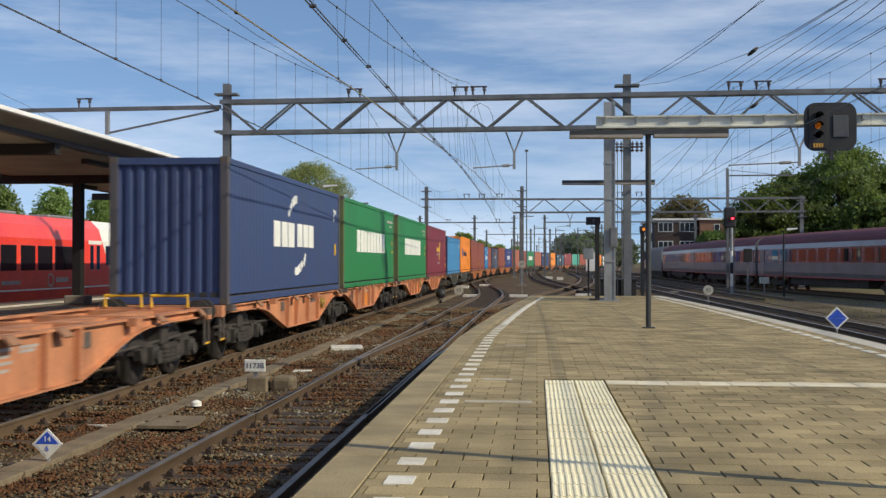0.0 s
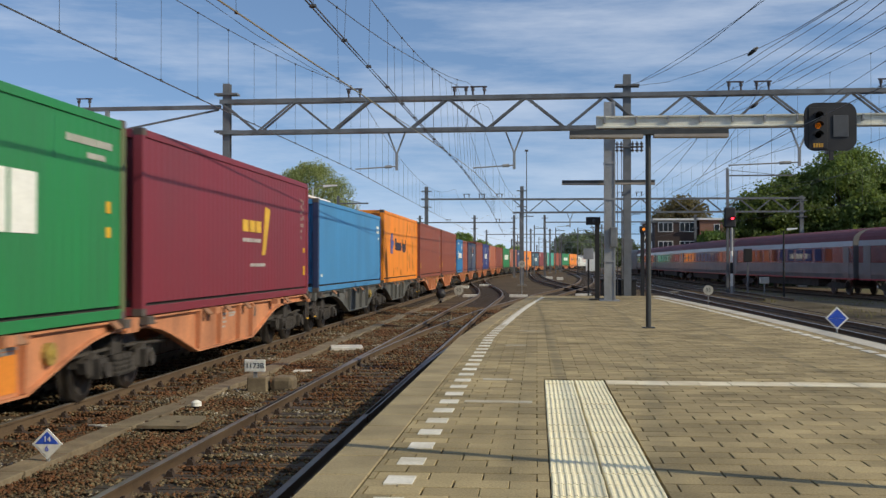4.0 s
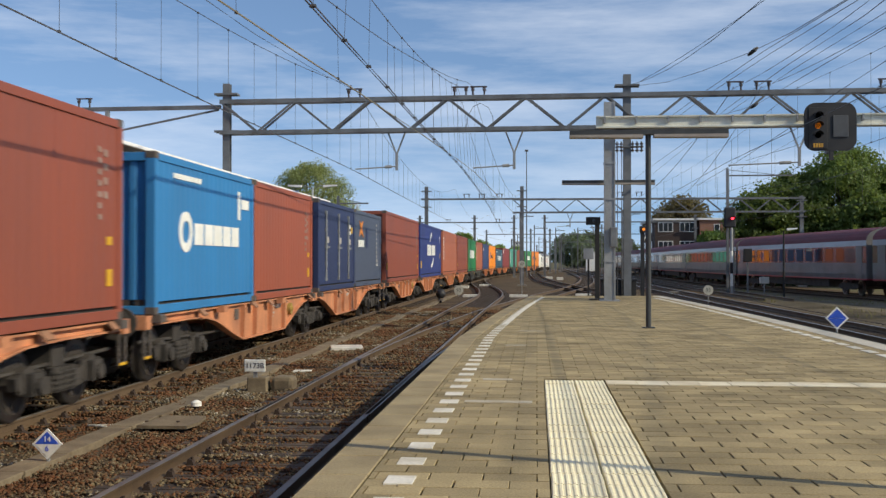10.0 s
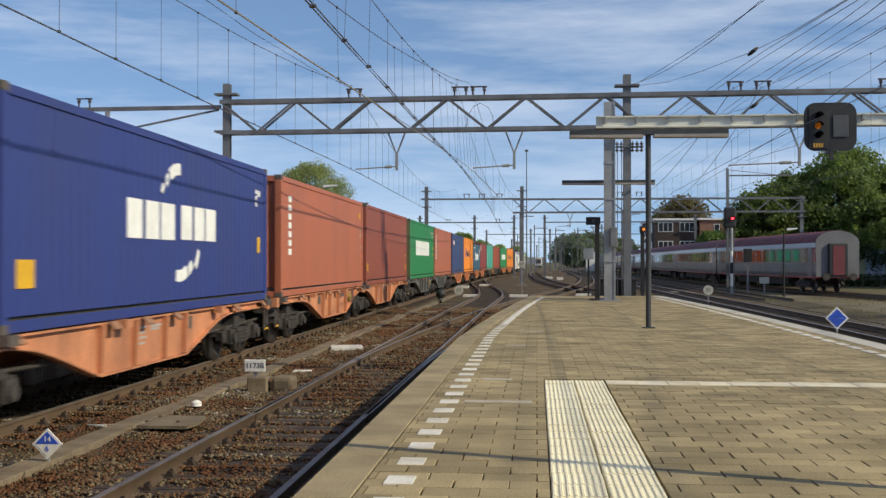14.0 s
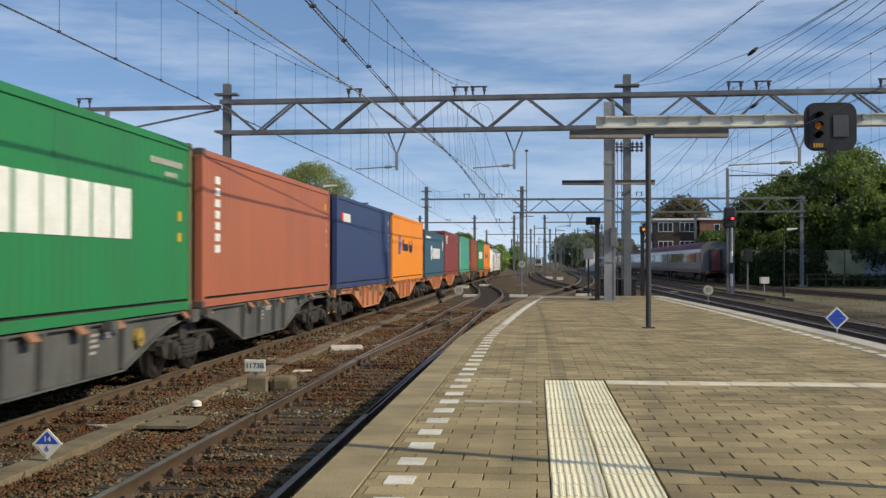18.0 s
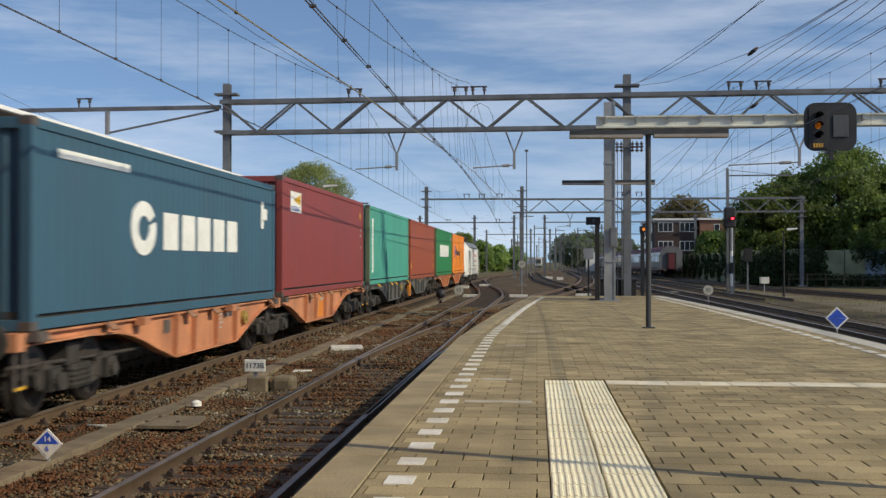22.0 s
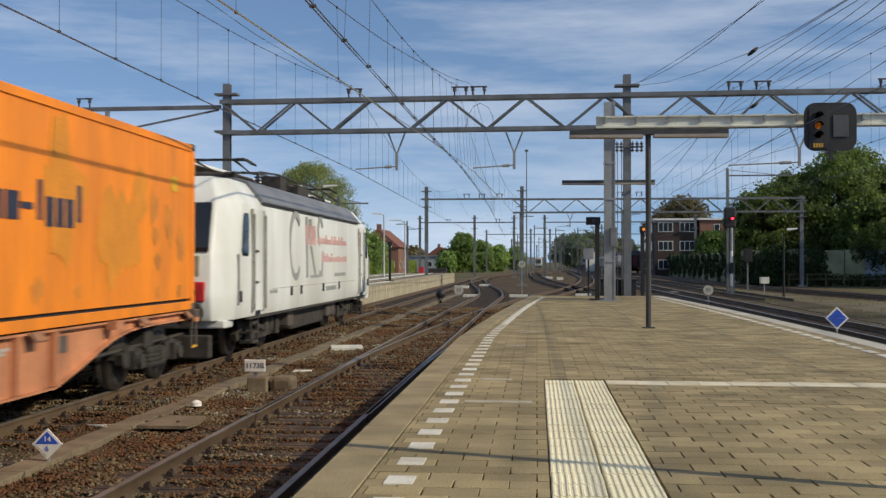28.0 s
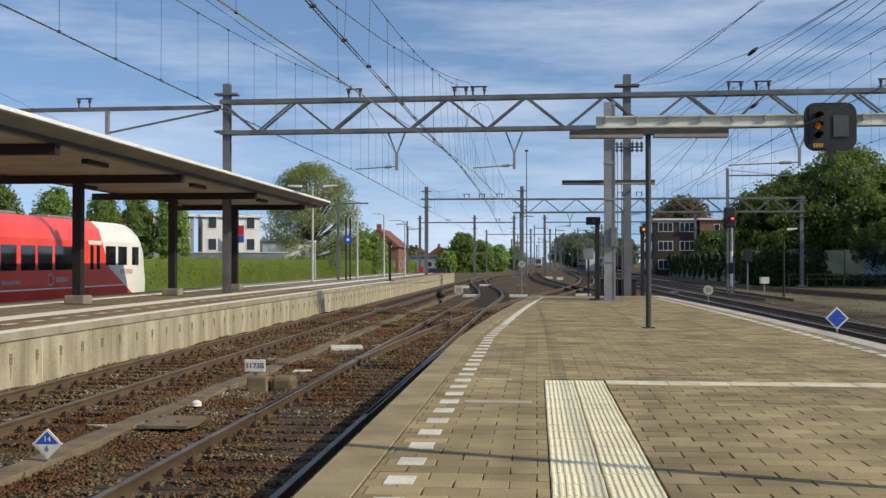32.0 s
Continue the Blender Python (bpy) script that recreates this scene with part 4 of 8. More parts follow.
def shell(length, height):
    key = (length, height)
    if key not in SHELLS:
        d = {}
        d["side"] = link(corrugated(length - 0.3, height - 0.345, 0.28, 0.005), "side_wall", M_PRINT)
        d["end"] = link(corrugated(2.14, height - 0.28, 0.245, 0.045), "end_wall", M_PRINT)
        d["roof"] = link(box(-1.2, 1.2, -length / 2 + 0.05, length / 2 - 0.05, height - 0.05, height - 0.015, 0.006), "roof", M_PRINT)
        d["floor"] = link(box(-1.14, 1.14, -length / 2 + 0.05, length / 2 - 0.05, 0.03, 0.24), "floor_frame", M_BOGIE)
        d["post"] = link(box(-0.08, 0.08, -0.085, 0.085, 0.1, height - 0.1, 0.01), "corner_post", M_PRINT)
        d["toprail"] = link(box(-0.03, 0.03, -length / 2 + 0.1, length / 2 - 0.1, height - 0.14, height - 0.02, 0.008), "top_rail", M_PRINT)
        d["botrail"] = link(box(-0.025, 0.025, -length / 2 + 0.1, length / 2 - 0.1, 0.01, 0.155, 0.008), "bottom_rail", M_PRINT)
        d["endrail"] = link(box(-1.1, 1.1, -0.05, 0.05, 0.0, 0.14, 0.008), "end_rail", M_PRINT)
        SHELLS[key] = d
    return SHELLS[key]


HC, STD, L40, L20 = 2.96, 2.65, 12.192, 6.058


def container(material, label, length=L40, height=HC, roof=None, post=None, doors=False):
    c = thing("shipping_container", label, "container", group="containers on the freight train")
    d = shell(length, height)
    h = length / 2
    for s in (-1, 1):
        recolour(part("side_wall", d["side"], None, c, at=pose(s * 1.195, s * (-h + 0.15), 0.205, 0, 0, 0 if s > 0 else 180)), material)
        recolour(part("top_rail", d["toprail"], None, c, at=pose(s * 1.187, 0, 0)), material)
        recolour(part("bottom_rail", d["botrail"], None, c, at=pose(s * 1.19, 0, 0)), material)
        recolour(part("end_wall", d["end"], None, c, at=pose(1.07 * s, s * (h - 0.05), 0.14, 0, 0, 90 if s > 0 else -90)), material)
        recolour(part("end_rail", d["endrail"], None, c, at=pose(0, s * (h - 0.06), 0)), material)
        recolour(part("end_rail", d["endrail"], None, c, at=pose(0, s * (h - 0.06), height - 0.16)), material)
        for q in (-1, 1):
            recolour(part("corner_post", d["post"], None, c, at=pose(s * 1.137, q * (h - 0.088), 0)), post or material)
            for z in (0.06, height - 0.06):
                part("corner_casting", CASTING_ME, None, c, at=pose(s * 1.134, q * (h - 0.09), z))
    recolour(part("roof", d["roof"], None, c), roof or material)
    part("floor_frame", d["floor"], None, c)
    return c


PX = 1.2185          # face on which markings are laid


def mark(c, rects, material, name="marking", label=""):
    """Flat painted shapes on the side: (y0, y1, z0, z1) in metres."""
    for y0, y1, z0, z1 in rects:
        p = part(name, box(1.19, PX - 0.012, y0, y1, z0, z1), material, c, label)
    return p


def blocks(y0, y1, z0, z1, n, gap=0.12):
    """A word as a row of plain blocks."""
    p = (y1 - y0) / n
    return [(y0 + i * p, y0 + (i + 1) * p - p * gap, z0, z1) for i in range(n)]


def pieced(c, y0, y1, z0, z1, n, material, gap=0.07, label="block shape"):
    """A long word as a row of plain bars of slightly uneven width."""
    w = (y1 - y0) / n
    for i in range(n):
        a = y0 + i * w
        part("word_shape", box(1.19, PX - 0.012, a + w * 0.04 * math.sin(i * 2.3), a + w * (1 - gap - 0.06), z0, z1), material, c, label)


def poly_mark(c, outline, material, label=""):
    return part("emblem", prism(B(), outline, "x", 1.19, PX - 0.010), material, c, label)


def arc(cy, cz, r0, r1, a0, a1, n=8):
    o = [(cy + r1 * math.cos(radians(a0 + (a1 - a0) * i / n)), cz + r1 * math.sin(radians(a0 + (a1 - a0) * i / n))) for i in range(n + 1)]
    return o + [(cy + r0 * math.cos(radians(a1 - (a1 - a0) * i / n)), cz + r0 * math.sin(radians(a1 - (a1 - a0) * i / n))) for i in range(n + 1)]


def codes(c, h=HC, l=L40):
    """Rows of small print near the far end and a yellow mark."""
    y = l / 2 - 0.85
    mark(c, [(y, y + 0.09, h - 0.55 - 0.16 * k, h - 0.47 - 0.16 * k) for k in range(7)] + [(y + 0.2, y + 0.3, h - 0.6 - 0.2 * k, h - 0.5 - 0.2 * k) for k in range(4)], M_PRINTFAINT)
    mark(c, [(y + 0.3, y + 0.47, h * 0.37, h * 0.37 + 0.12), (y + 0.3, y + 0.47, h * 0.17, h * 0.17 + 0.24)], M_YELLOW)


def few_codes(c, h=HC, l=L40):
    """A few faint marks near the far end."""
    y = l / 2 - 0.75
    mark(c, [(y + 0.2, y + 0.34, h - 1.05 - 0.2 * k, h - 0.95 - 0.2 * k) for k in range(2)] + [(y + 0.2, y + 0.34, 1.3, 1.4)], M_PRINTDIM)
    mark(c, [(y, y + 0.2, h - 0.62, h - 0.42)], M_YELLOW)


def swoosh_livery(c):
    pieced(c, -2.25, 0.0, 1.22, 1.83, 3, M_PRINT, 0.12, "white block shapes")
    pieced(c, 0.22, 2.32, 1.24, 1.84, 3, M_PRINT, 0.12, "white block shapes")
    for r0, r1, a0, a1 in ((0.82, 1.02, 88, 122), (0.86, 1.0, 126, 138), (0.94, 1.02, 142, 152), (0.82, 1.02, 260, 296), (0.9, 1.06, 300, 314), (1.1, 1.22, 318, 336)):
        poly_mark(c, arc(0.12, 1.53, r0, r1, a0, a1), M_PRINT)
    mark(c, [(5.3, 5.5, 1.05, 1.4)], M_YELLOW)
    mark(c, [(5.15, 5.25, 2.35 - 0.14 * k, 2.44 - 0.14 * k) for k in range(3)] + [(5.32, 5.5, 2.3, 2.42)], M_PRINT)


def long_word_livery(c):
    pieced(c, -3.4, 3.35, 1.2, 1.96, 9, M_PRINT, 0.09, "long white row of block shapes")
    mark(c, [(4.1 + 0.17 * k, 4.22 + 0.17 * k, 2.46, 2.56) for k in range(9)] + [(4.75 + 0.16 * k, 4.86 + 0.16 * k, 2.28, 2.36) for k in range(4)], M_PRINTDIM)
    mark(c, [(5.4, 5.55, 1.55, 1.72), (5.4, 5.55, 1.2, 1.35)], M_YELLOW)


def emblem_word_livery(c, dark=M_PRINTDARK):
    poly_mark(c, [(-3.9, 1.22), (-3.35, 1.2), (-3.18, 1.52), (-2.88, 1.66), (-3.18, 1.78), (-3.25, 2.08), (-3.7, 2.06), (-3.88, 1.8)], M_PRINTBLUE)
    part("emblem", box(PX - 0.013, PX - 0.008, -3.62, -3.45, 1.74, 1.92), C_ORANGE2, c)
    part("emblem", box(PX - 0.013, PX - 0.008, -3.62, -3.45, 1.3, 1.42), C_ORANGE2, c)
    mark(c, [(-2.5, -2.36, 1.38, 1.88), (-2.16, -2.02, 1.38, 1.88), (-2.36, -2.16, 1.58, 1.68)], dark)
    mark(c, blocks(-1.92, -0.38, 1.36, 1.7, 4, 0.2) + [(-0.4, -0.1, 1.5, 1.58), (0.02, 0.14, 1.38, 1.88)] + blocks(0.24, 1.12, 1.3, 1.68, 3, 0.22) + [(1.16, 1.3, 1.38, 1.88)], dark)


def blotches(c, n, seed, y0, y1, z0, z1, size, material):
    """Uneven upright patches where paint is worn or covered."""
    rng = random.Random(seed)
    for k in range(n):
        y, z = rng.uniform(y0, y1), rng.uniform(z0, z1)
        w, h = size * rng.uniform(0.25, 0.5), size * rng.uniform(0.35, 0.8)
        o = []
        for a in range(11):
            g = rng.uniform(0.55, 1.15)
            o.append((y + w * g * math.cos(a * 0.571), max(z + h * g * math.sin(a * 0.571), 0.24)))
        part("paint_patch", prism(B(), o, "x", 1.19, 1.1985 + 0.0004 * k), material, c, "worn paint patch")


def small_red_livery(c):
    codes(c)
    mark(c, [(-5.75, -5.53, 0.52, 0.8)], M_YELLOW)


def column_livery(c):
    mark(c, [(-5.25, -4.95, 2.35 - 0.22 * k, 2.5 - 0.22 * k) for k in range(7)], M_PRINT)
    few_codes(c)


def no_livery(c):
    pass


C_NAVY = paint("navy_container_paint", (0.040, 0.066, 0.165))
C_CBLUE = paint("blue_container_paint", (0.030, 0.048, 0.20))
C_GREEN = paint("green_container_paint", (0.022, 0.215, 0.065))
C_MAROON = paint("maroon_container_paint", (0.21, 0.03, 0.045))
C_SKY = paint("sky_blue_container_paint", (0.065, 0.26, 0.52))
C_ORANGE = paint("worn_orange_container_paint", (0.92, 0.285, 0.022), 0.78, scale=1.0)
C_ORANGE2 = paint("orange_container_paint", (0.90, 0.285, 0.018), 0.88)
C_ORANGE3 = paint("patched_orange_container_paint", (0.90, 0.265, 0.016), 0.74, scale=1.5)
C_RED = paint("brown_red_container_paint", (0.28, 0.075, 0.043))
C_RED2 = paint("rust_red_container_paint", (0.335, 0.088, 0.045))
C_MSC = paint("blue_short_container_paint", (0.035, 0.212, 0.48))
C_NIGHT = paint("dark_blue_container_paint", (0.028, 0.042, 0.11))
C_SLATE = paint("slate_container_paint", (0.075, 0.095, 0.145))
C_SALMON = paint("salmon_container_paint", (0.43, 0.135, 0.07))
C_PETROL = paint("petrol_container_paint", (0.045, 0.115, 0.17))
C_TEAL = paint("teal_container_paint", (0.075, 0.37, 0.275))
C_TEALPALE = paint("pale_teal_patch_paint", (0.16, 0.45, 0.36))
C_MAROON2 = paint("wine_container_paint", (0.26, 0.052, 0.046))
C_BRICK = paint("brick_red_container_paint", (0.33, 0.075, 0.03))
C_POSTGREEN = paint("rust_worn_green_paint", (0.13, 0.16, 0.07), 0.6, 0.6, 2.0)
C_POSTTEAL = paint("rust_worn_teal_paint", (0.16, 0.20, 0.12), 0.6, 0.6, 2.0)
C_POSTDARK = paint("rust_worn_dark_paint", (0.085, 0.08, 0.09), 0.6, 0.6, 2.0)
M_ROOFPALE = mat("pale_roof_paint", (0.62, 0.62, 0.60), 0.5, 0, (0.5, 0.5, 0.48), 1.0, 20, 0.05)

UNIT, FIRST, GAP = 26.41, 21.2, 0.72
def run_length(t):
    """Metres that the freight train has gone by t seconds: it slowly gathers speed."""
    return 10.9517 * t - 0.003687 * t * t + 0.00062552 * t ** 3


MOVING = []          # things of the freight train with their place along the line at the start


SLACK = spline([(-1, -0.3), (0, -0.3), (1, -0.43), (2, -0.46), (3, -0.32), (4, -0.25), (5, -0.08), (6, 0.04), (7, 0.0), (8, -0.26), (9, -0.5), (10, -0.45), (11, -0.47), (12, -0.5)])


def slot(k, half):
    return SLACK(k + half * 0.5) + FIRST + UNIT * k + half * (L40 + GAP) + L40 / 2


def load(c, k, half, shift=0.0, floor=1.148):
    MOVING.append((c, slot(k, half) + shift, floor))
    return c


def freight():
    ow, gw = "faded orange articulated container wagon, grimy", "grey articulated container wagon, grimy"
    plan = [(-1, M_WAGON, ow), (0, M_WAGON, ow), (1, M_WAGON, ow), (2, M_WAGONGREY, gw), (3, M_WAGON, ow), (4, M_WAGON, ow), (5, M_WAGON, ow), (6, M_WAGON, ow), (7, M_WAGONGREY, gw), (8, M_WAGON, ow), (9, M_WAGON, ow), (10, M_WAGONGREY, gw), (11, M_WAGON, ow)]
    for k, m, lab in plan:
        for half in (0, 1):
            w = wagon(m, ("empty " if k < 0 else "") + lab, half == 0, M_WAGONB if (k, half) in ((1, 0), (8, 1), (9, 1), (0, 1)) else None, k >= 0, M_YELLOW if (k, half) == (10, 0) else None, (k, half) == (10, 1))
            MOVING.append((w, slot(k, half), 0.0))
    def put(k, half, material, label, livery, height=HC, roof=None, post=None):
        c = container(material, label, L40, height, roof, post)
        livery(c)
        load(c, k, half)
        return c
    put(0, 0, C_NAVY, "navy blue corrugated shipping container with white lettering shapes", swoosh_livery, post=C_POSTDARK)
    put(0, 1, C_GREEN, "green shipping container with a long white word shape", long_word_livery, post=C_POSTGREEN)
    put(1, 0, C_GREEN, "green shipping container with a long white word shape", long_word_livery, post=C_POSTGREEN)
    c = put(1, 1, C_MAROON, "maroon shipping container with a small gold emblem", no_livery)
    mark(c, blocks(-0.3, 1.3, 1.5, 1.75, 3, 0.2), M_PRINTGOLD)
    poly_mark(c, [(1.3, 1.0), (1.55, 1.0), (2.0, 2.05), (1.6, 2.1)], M_PRINTGOLD)
    mark(c, blocks(-0.3, 1.2, 1.28, 1.36, 5, 0.2) + blocks(0.3, 1.6, 0.75, 0.82, 5, 0.2), M_PRINTDIM)
    codes(c)
    c = put(2, 0, C_SKY, "sky blue shipping container with a pale roof edge", no_livery, STD, M_ROOFPALE, C_NIGHT)
    mark(c, [(5.05, 5.6, 2.12 - 0.17 * k, 2.22 - 0.17 * k) for k in range(2)] + [(5.4, 5.6, 1.7, 1.78), (-5.6, -5.4, 0.42, 0.5)], M_PRINT)
    c = put(2, 1, C_ORANGE, "worn orange shipping container with blue emblem", emblem_word_livery)
    blotches(c, 5, 3, 1.4, 5.2, 0.5, 1.6, 0.55, M_PATCH)
    blotches(c, 9, 4, -5.6, 5.6, 0.3, 0.6, 0.3, M_PATCH)
    blotches(c, 5, 5, -3.0, 5.0, 2.1, 2.6, 0.4, M_PATCH)
    put(3, 0, C_RED, "brown-red corrugated shipping container", small_red_livery)
    put(3, 1, C_RED, "brown-red corrugated shipping container", small_red_livery)
    for k, half, sh, m, lab, roof in ((4, 0, -1, C_MSC, "short blue shipping container with white emblem shapes", M_ROOFPALE), (4, 0, 1, C_RED2, "short rust-red shipping container", M_ROOFPALE), (4, 1, -1, C_NIGHT, "short dark blue shipping container with white lettering rows", M_ROOFPALE), (4, 1, 1, C_SLATE, "short faded slate-blue shipping container", M_ROOFPALE)):
        c = container(m, lab, L20, STD, roof)
        load(c, k, half, sh * (L20 / 2 + 0.035))
        if m is C_MSC:
            poly_mark(c, arc(-1.45, 1.38, 0.2, 0.36, 0, 359, 18), M_PRINT)
            pieced(c, -0.97, 1.97, 1.16, 1.55, 5, M_PRINT, 0.08, "white block shapes")
            mark(c, blocks(-2.1, -0.57, 2.28, 2.37, 7, 0.1) + [(1.85, 2.0, 1.72, 2.3), (2.1, 2.65, 1.95, 2.15)], M_PRINT)
        elif m is C_NIGHT:
            for y in (-1.9, 0.1, 1.8):
                bm = rod(B(), (1.22, y, 0.3), (1.22, y, 2.35), 0.028, n=8)
                for z in (0.35, 0.8, 1.3, 1.8, 2.3):
                    bx(bm, 1.19, 1.245, y - 0.06, y + 0.06, z - 0.05, z + 0.05)
                bx(bm, 1.19, 1.25, y + 0.02, y + 0.45, 1.26, 1.32)
                part("lock_rod", bm, M_GALV, c, "pale galvanised locking rod")
                mark(c, [(y + 0.15, y + 0.5, 1.42, 1.6)], M_PRINTDIM)
            mark(c, [(1.95, 2.3, 1.95, 2.06), (2.02, 2.3, 1.75, 1.86)], M_PRINT)
            mark(c, [(2.4, 2.62, 1.8, 2.0)], M_YELLOW)
        elif m is C_SLATE:
            poly_mark(c, [(-2.05, 2.3), (-1.7, 2.18), (-1.25, 2.3), (-1.5, 2.03), (-1.15, 1.72), (-1.62, 1.88), (-2.05, 1.74), (-1.8, 2.02)], M_WAGONB)
            pieced(c, -2.2, -1.0, 1.38, 1.62, 3, M_PRINT, 0.12, "white block shapes")
            mark(c, [(-0.6, -0.15, 1.35, 2.05)], C_NIGHT)
            mark(c, [(1.9, 2.0, 2.2 - 0.17 * k, 2.3 - 0.17 * k) for k in range(8)] + [(1.9, 2.2, 0.85, 0.95), (1.9, 2.2, 0.7, 0.79)], M_PRINTDIM)
        else:
            codes(c, STD, L20)
    put(5, 0, C_RED, "brown-red corrugated shipping container", small_red_livery)
    c = put(5, 1, C_CBLUE, "blue shipping container with white lettering shapes", swoosh_livery)
    mark(c, [(-5.7, -5.25, 0.53, 0.88)], M_YELLOW)
    put(6, 0, C_SALMON, "salmon red shipping container with a column of white print", column_livery)
    put(6, 1, C_RED, "brown-red corrugated shipping container", small_red_livery)
    put(7, 0, C_GREEN, "green shipping container with a long white word shape", long_word_livery, post=C_POSTGREEN)
    put(7, 1, C_SALMON, "salmon red shipping container with a column of white print", column_livery)
    c = put(8, 0, C_NAVY, "navy blue shipping container with a small white and red word shape", few_codes)
    mark(c, blocks(-4.9, -3.6, 2.15, 2.42, 4, 0.12), M_PRINT)
    mark(c, [(-5.3, -4.95, 2.12, 2.42)], M_PRINTRED)
    put(8, 1, C_ORANGE2, "bright orange shipping container with blue emblem", emblem_word_livery)
    c = put(9, 0, C_PETROL, "petrol blue shipping container with large white letter shapes", no_livery, STD, M_ROOFPALE)
    poly_mark(c, [(-2.3 + (q[0] + 2.3) * 1.25, q[1]) for q in arc(-2.3, 1.38, 0.2, 0.43, 30, 375, 18)], M_PRINT)
    pieced(c, -1.4, 3.15, 1.05, 1.67, 5, M_PRINT, 0.16, "white block shapes")
    mark(c, [(-5.3, -2.9, 2.2, 2.32), (5.0, 5.4, 1.8, 2.05), (4.9, 5.1, 1.6, 2.2)], M_PRINT)
    c = put(9, 1, C_MAROON2, "wine red shipping container with a small yellow and white plate", few_codes)
    mark(c, [(-5.15, -3.95, 2.12, 2.64)], M_PRINT)
    poly_mark(c, [(-4.85, 2.42), (-4.05, 2.32), (-4.05, 2.6)], M_YELLOW)
    mark(c, blocks(-5.05, -4.1, 2.16, 2.28, 4, 0.2), M_PRINTBLUE)
    c = put(10, 0, C_TEAL, "teal green shipping container with a white upright word strip", no_livery, post=C_POSTTEAL)
    mark(c, [(-5.35, -5.05, 0.45 + 0.17 * k, 0.6 + 0.17 * k) for k in range(12)] + [(-5.12, -5.02, 0.45, 2.5)], M_PRINT)
    mark(c, [(4.5, 4.75, 1.3, 2.4), (4.5, 4.95, 1.15, 1.27)], C_TEALPALE)
    put(10, 1, C_BRICK, "brick-red corrugated shipping container", small_red_livery)
    put(11, 0, C_GREEN, "green shipping container with a long white word shape", long_word_livery, post=C_POSTGREEN)
    c = put(11, 1, C_ORANGE3, "orange shipping container with faded patches and blue emblem", emblem_word_livery)
    blotches(c, 12, 6, -2.2, 5.0, 1.0, 2.1, 1.0, M_PATCH2)
    blotches(c, 6, 7, 3.6, 5.6, 0.6, 2.4, 0.5, M_PATCH)
    blotches(c, 10, 8, -5.5, 5.6, 0.3, 0.6, 0.3, M_PATCH)
    mark(c, [(4.9, 5.2, 2.05, 2.3)], M_YELLOW)


freight()


# ---- the locomotive ----
M_LOCO = mat("white_locomotive_paint", (0.76, 0.775, 0.74), 0.42, 0, (0.58, 0.575, 0.52), 0.9, 18, 0.0, streak=0.22, grain_amount=0.15)
M_LOCOROOF = mat("grey_roof_paint", (0.20, 0.21, 0.225), 0.5, 0, (0.15, 0.155, 0.165), 0.8, 18, 0.05)
M_LETTERGREY = mat("grey_letter_paint", (0.34, 0.35, 0.33), 0.5, 0, None, 3.0, 30, 0.02, grain_amount=0.2)
M_LOCODIRT = mat("grimy_beige_paint", (0.36, 0.33, 0.26), 0.6, 0, (0.26, 0.24, 0.19), 2.0, 18, 0.05)
M_LETTERPINK = mat("faded_red_letter_paint", (0.71, 0.43, 0.40), 0.5, 0, None, 3.0, 30, 0.02)


def loco_body():
    """The white body shell: level outlines from sill to cab roof, tapered to the raked fronts."""
    levels = [(0.86, 1.46, 8.4, 9.0, 1.2), (1.35, 1.48, 8.4, 9.07, 1.2), (2.15, 1.48, 8.2, 8.92, 1.17), (3.22, 1.45, 7.75, 8.34, 1.08), (3.72, 1.06, 7.35, 8.0, 0.9)]
    bm = B()
    rings = []
    for z, w, yc, yf, wf in levels:
        o = [(w, -yc), (w, yc), (wf, yf), (-wf, yf), (-w, yc), (-w, -yc), (-wf, -yf), (wf, -yf)]
        rings.append([bm.verts.new((x, y, z)) for x, y in o])
    for a, b in zip(rings, rings[1:]):
        for i in range(8):
            k = (i + 1) % 8
            bm.faces.new((a[i], a[k], b[k], b[i]))
    bm.faces.new(rings[0][::-1])
    bm.faces.new(rings[-1])
    bmesh.ops.recalc_face_normals(bm, faces=bm.faces[:])
    bmesh.ops.bevel(bm, geom=bm.edges[:], offset=0.05, segments=2, affect="EDGES", profile=0.5)
    me = link(bm, "body", M_LOCO, True)
    me.set_sharp_from_angle(angle=radians(32))
    return me


